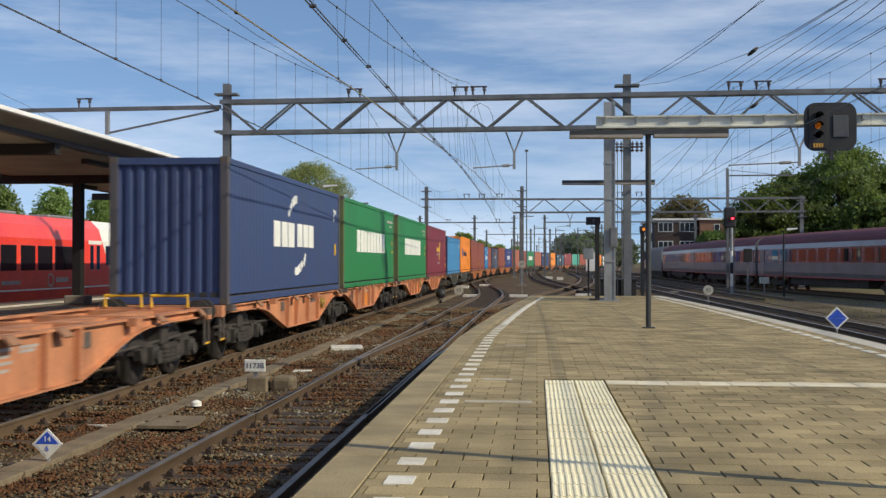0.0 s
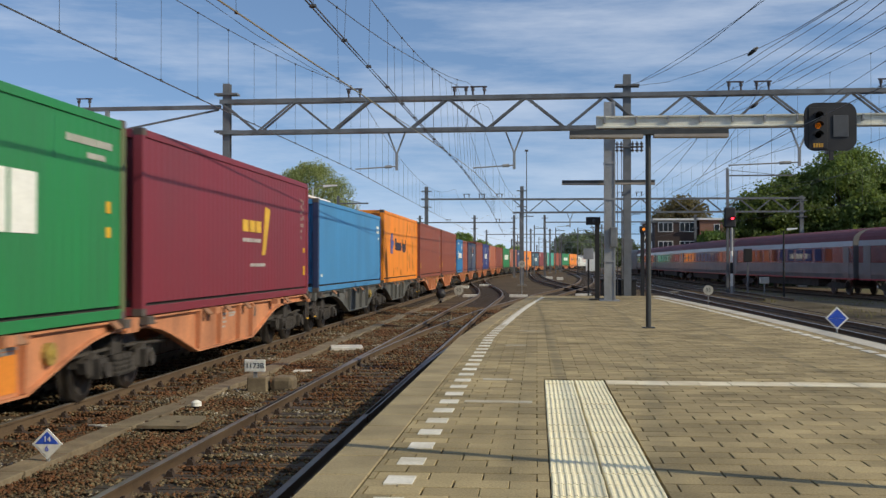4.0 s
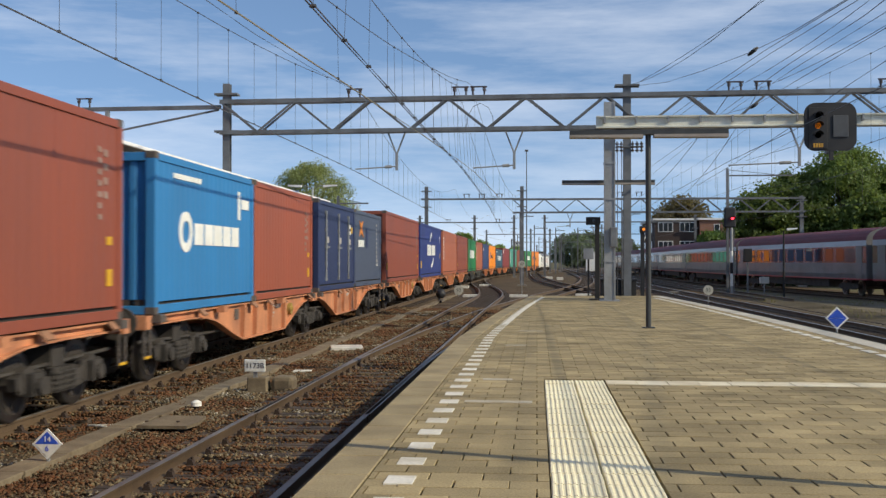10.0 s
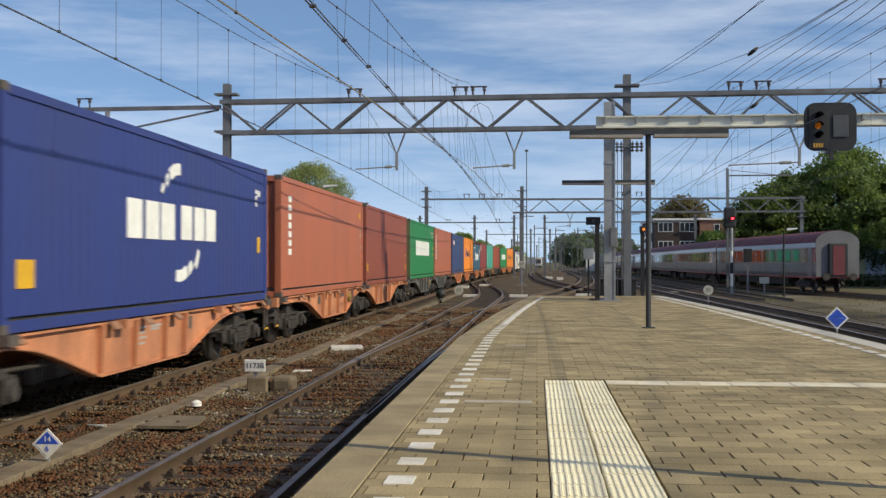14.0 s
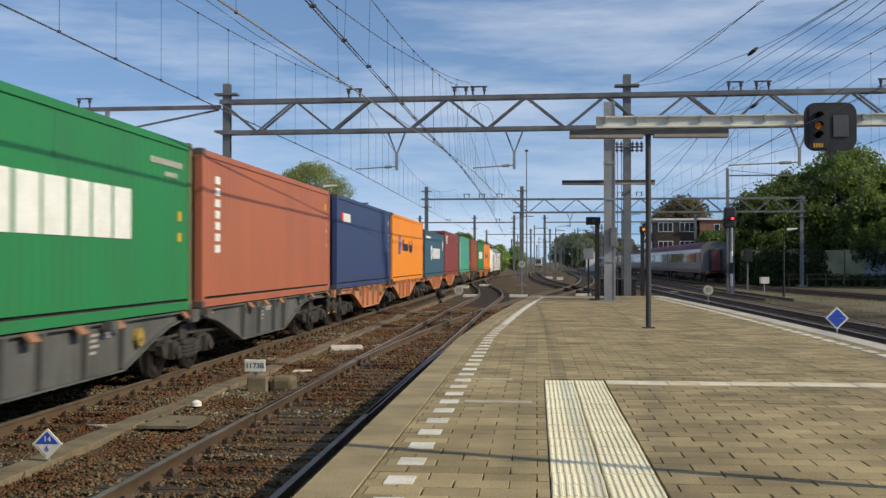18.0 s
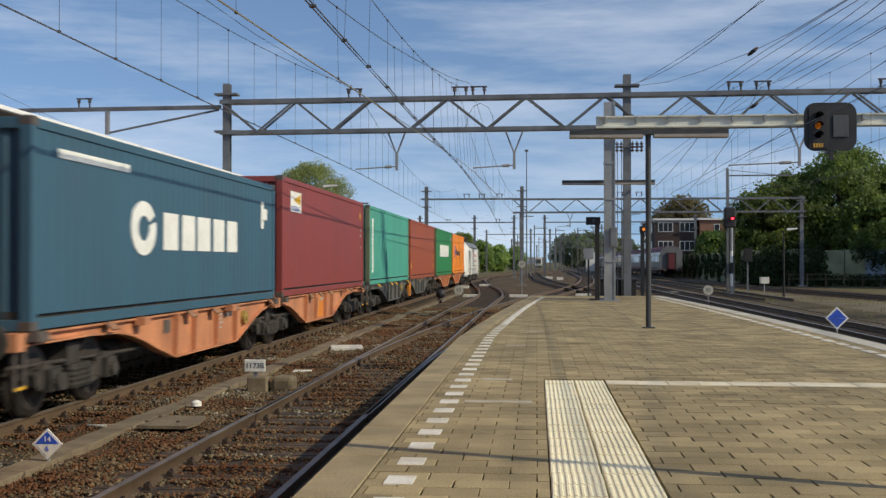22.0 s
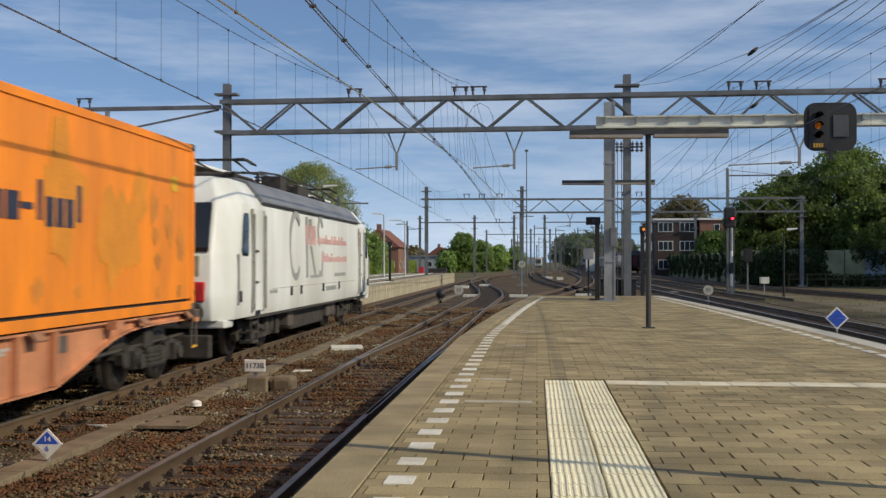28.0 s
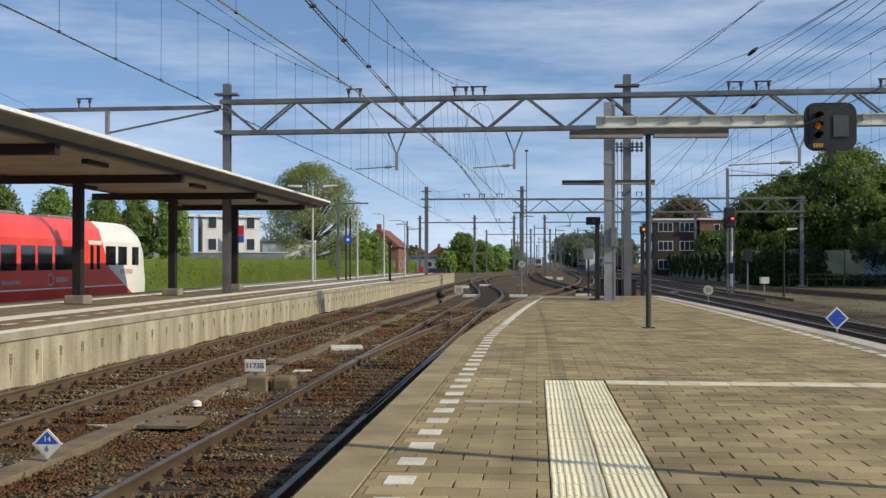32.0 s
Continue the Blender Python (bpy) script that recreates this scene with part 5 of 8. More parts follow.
def locomotive():
    lo = thing("electric_locomotive", "white electric locomotive with grey roof and grey letter shapes", "locomotive")
    part("body", loco_body(), None, lo)
    bm = B()
    prism(bm, [(-1.475, 3.27), (1.475, 3.27), (1.475, 3.33), (1.13, 3.74), (0.9, 3.82), (-0.9, 3.82), (-1.13, 3.74), (-1.475, 3.33)], "y", -6.25, 6.25)
    part("roof", bm, M_LOCOROOF, lo, "dark grey roof cover")
    part("roof_gutter", box(1.476, 1.50, -6.25, 6.25, 3.245, 3.285), M_BLACK, lo)
    for s in (-1, 1):
        bm = B()
        f = [(-1.1, s * 8.9, 2.2), (1.1, s * 8.9, 2.2), (1.02, s * 8.39, 3.17), (-1.02, s * 8.39, 3.17)]
        v = [bm.verts.new(q) for q in f]
        w = [bm.verts.new((x, y - s * 0.12, z)) for x, y, z in f]
        bm.faces.new(v), bm.faces.new(w[::-1])
        for i in range(4):
            bm.faces.new((v[i], v[(i + 1) % 4], w[(i + 1) % 4], w[i]))
        bmesh.ops.recalc_face_normals(bm, faces=bm.faces[:])
        for q in bm.verts:
            q.co.y += s * 0.03
        part("windscreen", bm, M_GLASS, lo, "dark windscreen")
        part("front_band", box(-0.95, 0.95, s * 8.96 - 0.05, s * 8.96 + 0.05, 1.72, 2.12, 0.02), M_LOCODIRT, lo, "beige dirty band below the windscreen")
        part("lamp_panel", box(-1.08, 1.08, s * 9.04 - 0.06, s * 9.04 + 0.06, 1.24, 1.62, 0.03), M_PRINTRED, lo, "red lamp panel")
        part("cab_skirt", box(-1.38, 1.38, min(s * 8.2, s * 8.8), max(s * 8.2, s * 8.8), 0.72, 0.875, 0.03), M_LOCO, lo)
        part("snow_plough", box(-1.15, 1.15, s * 8.9 - 0.12, s * 8.9 + 0.12, 0.16, 0.6, 0.03), M_BOGIE, lo)
        for q in (-1, 1):
            part("buffer", rod(rod(B(), (q * 0.875, s * 9.0, 1.04), (q * 0.875, s * 9.42, 1.04), 0.1, n=10), (q * 0.875, s * 9.42, 1.04), (q * 0.875, s * 9.48, 1.04), 0.26, n=16), M_BOGIE, lo)
            part("lamp", rod(B(), (q * 0.8, s * 9.06, 1.43), (q * 0.8, s * 9.13, 1.43), 0.12, n=12), M_GLASS, lo)
            side = lambda a, b: (min(q * a, q * b), max(q * a, q * b))
            part("cab_window", prism(B(), [(s * 7.4, 2.22), (s * 7.46, 2.12), (s * 7.88, 2.12), (s * 7.94, 2.22), (s * 7.76, 2.92), (s * 7.68, 2.99), (s * 7.46, 2.99), (s * 7.4, 2.9)], "x", *side(1.40, 1.487)), M_GLASS, lo, "dark cab side window")
            part("cab_door", box(*side(1.46, 1.492), s * 6.65 - 0.36, s * 6.65 + 0.36, 0.98, 3.12, 0.008), M_LOCO, lo)
            for o in (-0.47, 0.47):
                part("rail_recess", box(*side(1.46, 1.487), s * 6.65 + o - 0.07, s * 6.65 + o + 0.07, 0.95, 3.1), M_LOCODIRT, lo, "grimy hand rail recess")
                bm = rod(B(), (q * 1.53, s * 6.65 + o, 1.0), (q * 1.53, s * 6.65 + o, 3.0), 0.022, n=6)
                for z in (1.05, 2.0, 2.95):
                    rod(bm, (q * 1.46, s * 6.65 + o, z), (q * 1.53, s * 6.65 + o, z), 0.018, n=6)
                part("hand_rail", bm, M_GALV, lo)
            for z in (1.55, 2.2):
                part("door_hinge", box(*side(1.49, 1.53), s * 6.65 - 0.30, s * 6.65 - 0.12, z, z + 0.05), M_BLACK, lo)
            part("foot_hole", box(*side(1.44, 1.488), s * 6.65 - 0.16, s * 6.65 + 0.16, 0.89, 1.07), M_BLACK, lo)
            part("side_handle", box(*side(1.46, 1.51), s * 8.2 - 0.03, s * 8.2 + 0.03, 1.15, 2.15), M_GALV, lo)
            bm = B()
            for z in (0.32, 0.52, 0.72):
                bx(bm, *side(1.15, 1.42), s * 6.65 - 0.24, s * 6.65 + 0.24, z - 0.025, z + 0.025)
            for o in (-0.24, 0.24):
                bx(bm, *side(1.36, 1.40), s * 6.65 + o - 0.02, s * 6.65 + o + 0.02, 0.3, 0.88)
            part("door_step", bm, M_BOGIE, lo)
    for q in (-1, 1):
        side = lambda a, b: (min(q * a, q * b), max(q * a, q * b))
        part("body_seam", box(*side(1.466, 1.484), -5.45, 5.45, 1.40, 1.412), M_LOCODIRT, lo)
        part("sill_shadow_strip", box(*side(1.40, 1.475), -7.4, 7.4, 0.82, 0.862), M_BOGIE, lo)
        for y in (-8.0, -3.55, -2.48, 0.3, 2.65, 8.0):
            part("side_hatch", box(*side(1.46, 1.486), y - 0.11, y + 0.11, 1.2, 1.42), M_BLACK, lo)
    grey = [[(-2.4 + (p[0] + 2.4) * 0.78, p[1]) for p in arc(-2.4, 2.4, 0.68, 0.86, 45, 315, 20)], [(-1.24, 1.6), (-1.0, 1.6), (-1.0, 3.15), (-1.24, 3.15)], [(-0.78, 2.42), (-0.54, 2.42), (0.06, 1.6), (-0.18, 1.6)], [(-0.78, 2.55), (-0.54, 2.55), (-0.54, 3.12), (-0.78, 3.12)], [(0.62 + (p[0] - 0.62) * 0.85, p[1]) for p in arc(0.62, 2.83, 0.27, 0.43, 20, 250, 14)], [(0.4, 1.6), (0.84, 1.6), (0.98, 2.3), (0.84, 2.3), (0.72, 1.76), (0.4, 1.76)]]
    for o in grey:
        part("letter_shape", prism(B(), [(y - 0.7, z) for y, z in o], "x", 1.46, 1.4855), M_LETTERGREY, lo, "large plain grey livery shape")
    bm = B()
    for y0, y1, z0, z1 in blocks(-1.95, -0.65, 2.45, 2.95, 3, 0.25):
        bx(bm, 1.46, 1.4885, y0, y0 + 0.12, z0, z1)
        bx(bm, 1.46, 1.4885, y1 - 0.1, y1, z0, z1)
    rng = random.Random(31)
    for y0, y1, z0, z1 in blocks(-0.5, 3.92, 2.5, 2.74, 20, 0.22) + blocks(0.05, 3.9, 2.0, 2.24, 17, 0.22):
        bx(bm, 1.46, 1.487, y0, y1, z0, z0 + (z1 - z0) * rng.choice((0.55, 0.7, 1.0)))
    part("letter_shape", bm, M_LETTERPINK, lo, "faded red bars of writing")
    bm = B()
    for y0, y1, z0, z1 in blocks(1.9, 3.8, 1.58, 1.68, 12, 0.3) + blocks(0.7, 2.2, 1.2, 1.32, 11, 0.15) + blocks(-1.4, -0.1, 1.58, 1.66, 8, 0.3) + blocks(-5.65, -4.95, 1.3, 1.38, 5, 0.2):
        bx(bm, 1.46, 1.485, y0, y1, z0, z1)
    part("marking", bm, M_LETTERGREY, lo)
    for y in (-5.2, 5.2):
        b = part("bogie", bogie_frame_loco(), M_BOGIE, lo, at=pose(0, y, 0))
        for dy in (-1.3, 1.3):
            WHEELSETS.append(part("wheelset", WHEEL_ME, None, b, at=pose(0, dy, 0.46)))
    part("transformer_tank", box(-1.2, 1.2, -2.4, 1.6, 0.3, 0.9, 0.05), M_BOGIE, lo)
    for y0, y1 in ((1.75, 2.3), (2.4, 2.9), (-3.1, -2.55)):
        part("air_box", box(-1.3, 1.3, y0, y1, 0.42, 0.86, 0.04), M_CASTING, lo)
    for s in (-1, 1):
        y = s * 4.3
        bm = B()
        for q in (-0.5, 0.5):
            tube(bm, [(q, y + s * 0.9, 4.02), (q * 0.8, y - s * 1.0, 4.16), (q * 0.95, y + s * 0.7, 4.33)], 0.035, 6)
            rod(bm, (q, y - 0.8, 3.98), (q, y + 0.8, 3.98), 0.04, n=6)
            for o in (-0.75, 0.75):
                for k in range(3):
                    rod(bm, (q, y + o, 3.8 + 0.06 * k), (q, y + o, 3.835 + 0.06 * k), 0.085, n=8)
        for o in (0.55, 0.85):
            tube(bm, [(-0.95, y + s * o, 4.2), (-0.75, y + s * o, 4.33), (0.75, y + s * o, 4.33), (0.95, y + s * o, 4.2)], 0.03, 6)
        for o in (-0.8, -0.2, 0.8):
            rod(bm, (-0.5, y + o, 3.98), (0.5, y + o, 3.98), 0.035, n=6)
        part("pantograph", bm, M_BOGIE, lo, "folded dark pantograph")
    bm = B()
    for k in range(11):
        y, q = -2.8 + k * 0.55, 0.45 * (-1) ** k
        for z in (3.84, 3.92, 4.0, 4.08):
            rod(bm, (q, y, z), (q, y, z + 0.045), 0.085, n=8)
        rod(bm, (q, y, 3.8), (q, y, 4.2), 0.035, n=6)
    for q in (0.45, -0.45, 0.85):
        tube(bm, [(q, -5.6, 3.98), (q, -4.0, 4.12), (q * 0.9, -2.0, 4.22), (q, 0.0, 4.16), (q * 0.9, 2.0, 4.22), (q, 4.0, 4.10), (q, 5.6, 3.98)], 0.03, 6)
    bx(bm, -0.7, -0.1, -2.3, -1.0, 3.8, 4.14)
    bx(bm, 0.2, 0.75, 0.3, 1.7, 3.8, 4.1)
    bx(bm, 0.3, 0.8, -1.9, -1.3, 3.8, 4.2)
    part("roof_gear", bm, M_BOGIE, lo, "dark insulators and roof bars")
    MOVING.append((lo, 347.2 - 0.54 - 0.25, 0.0))


def bogie_frame_loco():
    bm = B()
    for s in (-1, 1):
        prism(bm, [(-1.9, 0.5), (-1.2, 0.72), (-0.5, 0.56), (0.5, 0.56), (1.2, 0.72), (1.9, 0.5), (1.85, 0.36), (0.6, 0.3), (-0.6, 0.3), (-1.85, 0.36)], "x", s * 1.05 - 0.07, s * 1.05 + 0.07)
        for y in (-1.3, 1.3):
            bx(bm, s * 1.1 - 0.06, s * 1.1 + 0.12, y - 0.17, y + 0.17, 0.32, 0.66)
            for o in (-0.3, 0.3):
                rod(bm, (s * 1.1, y + o, 0.42), (s * 1.1, y + o, 0.85), 0.09, n=8)
        for y in (-0.4, 0.4):
            rod(bm, (s * 1.12, y, 0.45), (s * 1.12, y, 0.98), 0.11, n=8)
        bar(bm, (s * 1.18, -1.2, 0.75), (s * 1.18, 0.1, 0.5), 0.09, 0.09)
    bx(bm, -1.0, 1.0, -0.4, 0.4, 0.4, 0.9)
    return link(bm, "bogie_frame", M_BOGIE)


locomotive()

# ---- the express coaches ----
M_COACHSIDE = mat("grey_coach_paint", (0.19, 0.185, 0.19), 0.4, 0, (0.14, 0.135, 0.14), 0.8, 14, 0.02, coat=0.1)
M_COACHBAND = mat("dark_red_window_band", (0.16, 0.035, 0.045), 0.25, 0, (0.12, 0.03, 0.04), 0.8, 14, 0.02, coat=0.4)
M_COACHTOP = mat("pale_coach_band", (0.30, 0.32, 0.38), 0.3, 0, (0.26, 0.28, 0.33), 0.8, 14, 0.02, coat=0.3)
M_COACHROOF = mat("wine_red_roof", (0.165, 0.046, 0.06), 0.65, 0, (0.125, 0.04, 0.05), 0.5, 10, 0.03, spec=0.25)
M_COACHRED = mat("red_stripe", (0.42, 0.04, 0.06), 0.35, 0, None, 1.0, 14, 0.02)
M_COACHEND = mat("grey_coach_end", (0.15, 0.15, 0.155), 0.6, 0, (0.10, 0.10, 0.105), 0.8, 14, 0.02)
M_COACHDOOR = mat("dark_red_end_door", (0.16, 0.03, 0.035), 0.5, 0, None, 1.0, 14, 0.02)
COACH, COACH_LEN = [], 26.4


def coach_meshes():
    h = 12.95
    m = {}
    bm = B()
    prism(bm, [(-1.41, 1.28), (-1.41, 1.95), (1.41, 1.95), (1.41, 1.28), (1.36, 1.02), (-1.36, 1.02)], "y", -h, h)
    m["lower_side"] = link(bm, "lower_side", M_COACHSIDE)
    m["window_band"] = link(box(-1.40, 1.40, -h, h, 1.953, 2.93), "window_band", M_COACHBAND)
    bm = B()
    prism(bm, [(-1.415, 2.933), (-1.40, 3.25), (1.40, 3.25), (1.415, 2.933)], "y", -h, h)
    m["upper_band"] = link(bm, "upper_band", M_COACHTOP)
    bm = B()
    pts = [(-1.40, 3.253)] + [(1.40 * math.cos(radians(a)), 3.27 + 0.78 * math.sin(radians(a))) for a in range(165, 10, -15)] + [(1.40, 3.253)]
    prism(bm, pts, "y", -h, h)
    m["roof"] = link(bm, "roof", M_COACHROOF)
    m["red_stripe"] = link(box(-1.4, 1.4, -h, h, 0.94, 1.017), "red_stripe", M_COACHRED)
    m["window"] = link(box(-0.012, 0.012, -0.62, 0.62, 2.05, 2.86, 0.02), "window", M_GLASS)
    m["door"] = link(box(-0.012, 0.012, -0.45, 0.45, 1.05, 2.95, 0.01), "door", M_COACHSIDE)
    m["gangway"] = link(box(-0.62, 0.62, -0.14, 0.14, 1.1, 3.2, 0.06), "gangway", M_BLACK)
    bm = B()
    for y in (0.0,):
        for s in (-1, 1):
            prism(bm, [(y - 1.7, 0.5), (y - 1.2, 0.72), (y + 1.2, 0.72), (y + 1.7, 0.5), (y + 1.0, 0.34), (y - 1.0, 0.34)], "x", s * 1.05 - 0.06, s * 1.05 + 0.06)
        bx(bm, -1.0, 1.0, y - 0.3, y + 0.3, 0.4, 0.95)
    m["bogie"] = link(bm, "bogie", M_BOGIE)
    m["under"] = link(box(-1.15, 1.15, -6.5, 6.5, 0.42, 0.97, 0.05), "underframe_box", M_BOGIE)
    return m


COACH_ME = coach_meshes()


def coach():
    c = thing("express_coach", "grey express coach with dark red window band and wine red roof", "railway coach", group="coaches of the express train")
    for k in ("lower_side", "window_band", "upper_band", "roof", "red_stripe", "under"):
        part("underframe_box" if k == "under" else k, COACH_ME[k], None, c)
    for y in (-9.5, 9.5):
        b = part("bogie", COACH_ME["bogie"], None, c, at=pose(0, y, 0))
        for dy in (-1.25, 1.25):
            part("wheelset", WHEEL_ME, None, b, at=pose(0, dy, 0.46))
    for s in (-1, 1):
        for i in range(11):
            part("window", COACH_ME["window"], None, c, at=pose(s * 1.403, -9.0 + 1.8 * i, 0))
        for y in (-11.9, 11.9):
            part("door", COACH_ME["door"], None, c, at=pose(s * 1.415, y, 0))
        part("gangway", COACH_ME["gangway"], None, c, at=pose(0, s * 13.08, 0))
    rim = [(-1.38, 1.03), (-1.4, 3.25)] + [(1.40 * math.cos(radians(a)), 3.27 + 0.76 * math.sin(radians(a))) for a in range(165, 10, -15)] + [(1.4, 3.25), (1.38, 1.03)]
    part("end_wall", prism(B(), rim, "y", -13.0, -12.953), M_COACHEND, c, "dark grey end wall")
    part("end_door", box(-0.38, 0.38, -13.235, -13.222, 1.15, 3.05), M_COACHDOOR, c, "dark red end door")
    for q in (-1, 1):
        part("buffer", rod(rod(B(), (q * 0.875, -13.0, 1.04), (q * 0.875, -13.4, 1.04), 0.09, n=8), (q * 0.875, -13.4, 1.04), (q * 0.875, -13.45, 1.04), 0.24, n=12), M_BOGIE, c)
    return c


def express():
    first = coach()
    COACH.append(first)
    for i in range(1, 7):
        COACH.append(copy_thing(first, pose(0, 0, 0)))
    lo = thing("express_locomotive", "grey-green electric locomotive pulling the express coaches", "locomotive")
    bm = B()
    prism(bm, [(-9.3, 0.8), (-9.45, 1.7), (-8.8, 3.5), (8.8, 3.5), (9.45, 1.7), (9.3, 0.8)], "x", -1.45, 1.45)
    part("body", bm, M_STEEL, lo)
    part("roof", box(-1.1, 1.1, -7.5, 7.5, 3.45, 3.95, 0.1), M_LOCOROOF, lo)
    part("underframe_box", box(-1.1, 1.1, -7.5, 7.5, 0.2, 0.95, 0.05), M_BOGIE, lo)
    for y in (-6.5, -4.0, 4.0, 6.5):
        part("wheelset", WHEEL_ME, None, lo, at=pose(0, y, 0.46))
    COACH.append(lo)


express()

# ---- the island platform across the freight track ----
M_SLOT = mat("dark_wall_slot", (0.13, 0.105, 0.07), 0.9)
M_STAIN = mat("rust_stain", (0.30, 0.215, 0.12), 0.9, 0, (0.36, 0.28, 0.17), 9.0, 40, 0.2, world=True)
M_LINE = mat("bright_line_paint", (0.88, 0.85, 0.74), 0.6, 0, (0.74, 0.70, 0.58), 3.0, 40, 0.1)
M_ISLPAVE = mat("island_paving", (0.27, 0.225, 0.145), 0.85, 0, (0.17, 0.14, 0.09), 0.8, 40, 0.4, world=True)
M_ISLCOPING = mat("weathered_grey_coping", (0.36, 0.325, 0.24), 0.85, 0, (0.24, 0.21, 0.15), 1.6, 30, 0.3, world=True)
ISL_X0, ISL_X1, ISL_END = -16.05, -8.95, 117.0
island = single("island_platform", box(ISL_X0 + 0.06, ISL_X1 - 0.10, -10, ISL_END, -0.5, PLAT_Z - 0.02), M_ISLPAVE, "island platform with a weathered concrete wall", "platform", kind="structure")
PANEL_ME = link(box(ISL_X1 - 0.22, ISL_X1 - 0.035, 0.004, 0.966, -0.4, PLAT_Z - 0.15, 0.004), "wall_panel", M_CONC)
def slot_mesh():
    bm = B()
    x0, x1 = ISL_X1 - 0.05, ISL_X1 - 0.028
    for a, b, c, d in ((0.435, 0.45, 0.24, 0.42), (0.51, 0.525, 0.24, 0.42), (0.45, 0.51, 0.405, 0.42), (0.45, 0.51, 0.24, 0.255), (0.45, 0.51, 0.32, 0.345)):
        bx(bm, x0, x1, a, b, c, d)
    bx(bm, x0, x1 - 0.006, 0.45, 0.51, 0.255, 0.405, 1)
    return link(bm, "wall_slot", [M_SLOT, M_STAIN])


SLOT_ME = slot_mesh()
STAIN_ME = link(prism(B(), [(0.445, 0.235), (0.515, 0.235), (0.505, 0.05), (0.485, -0.06), (0.46, 0.02)], "x", ISL_X1 - 0.05, ISL_X1 - 0.0325), "rust_stain", M_STAIN)
for i in range(127):
    part("wall_panel", PANEL_ME, None, island, at=pose(0, -6.07 + 0.97 * i, 0))
    part("wall_slot", SLOT_ME, None, island, at=pose(0, -6.07 + 0.97 * i, 0))
    if i < 70 and i % 5 != 3:
        part("rust_stain", STAIN_ME, None, island, "brown rust stain below a wall slot", at=pose(0, -6.07 + 0.97 * i, 0))
for i in range(53):
    y = -6 + 2.32 * i
    part("coping_stone", box(ISL_X1 - 0.42, ISL_X1, y + 0.006, y + 2.314, PLAT_Z - 0.16, PLAT_Z, 0.012), M_ISLCOPING, island)
for i in range(70):
    part("cream_dash", box(-10.2, -10.02, 2.0 + 1.1 * i, 2.45 + 1.1 * i, PLAT_Z - 0.01, PLAT_Z + 0.007), M_CROSSTILE, island)
part("white_joint_line", box(ISL_X1 - 0.05, ISL_X1 - 0.030, 18.86, 18.885, -0.15, PLAT_Z - 0.16), M_WHITE, island, "white painted line down the wall")
for i in range(60):
    part("paving_joint", box(-14.6, -11.66, 0.9 * i, 0.9 * i + 0.02, PLAT_Z - 0.025, PLAT_Z - 0.016), M_JOINT, island)
for nm, x0, x1, y1 in (("white_edge_line", ISL_X1 - 0.31, ISL_X1 - 0.015, 66.0), ("white_edge_line", -11.6, -10.85, ISL_END - 4), ("white_edge_line", -14.4, -14.0, ISL_END - 4)):
    part(nm, box(x0, x1, -6, y1, PLAT_Z - 0.01, PLAT_Z + 0.006), M_LINE, island)
M_BRICKBAND = mat("dark_brick_paving", (0.25, 0.185, 0.11), 0.85, 0, (0.18, 0.13, 0.08), 1.0, 40, 0.3)
part("brick_band", box(-10.83, ISL_X1 - 0.44, -6, ISL_END, PLAT_Z - 0.01, PLAT_Z + 0.003), M_BRICKBAND, island)

M_CANOPY = mat("canopy_board", (0.40, 0.37, 0.30), 0.7, 0, (0.27, 0.25, 0.20), 0.8, 25, 0.1)
M_EAVE = mat("eave_board_paint", (0.24, 0.22, 0.175), 0.7, 0, (0.18, 0.16, 0.125), 0.8, 25, 0.1)
M_FASCIA = mat("white_fascia", (0.86, 0.85, 0.82), 0.45, 0, (0.76, 0.75, 0.71), 1.0, 25, 0.03)


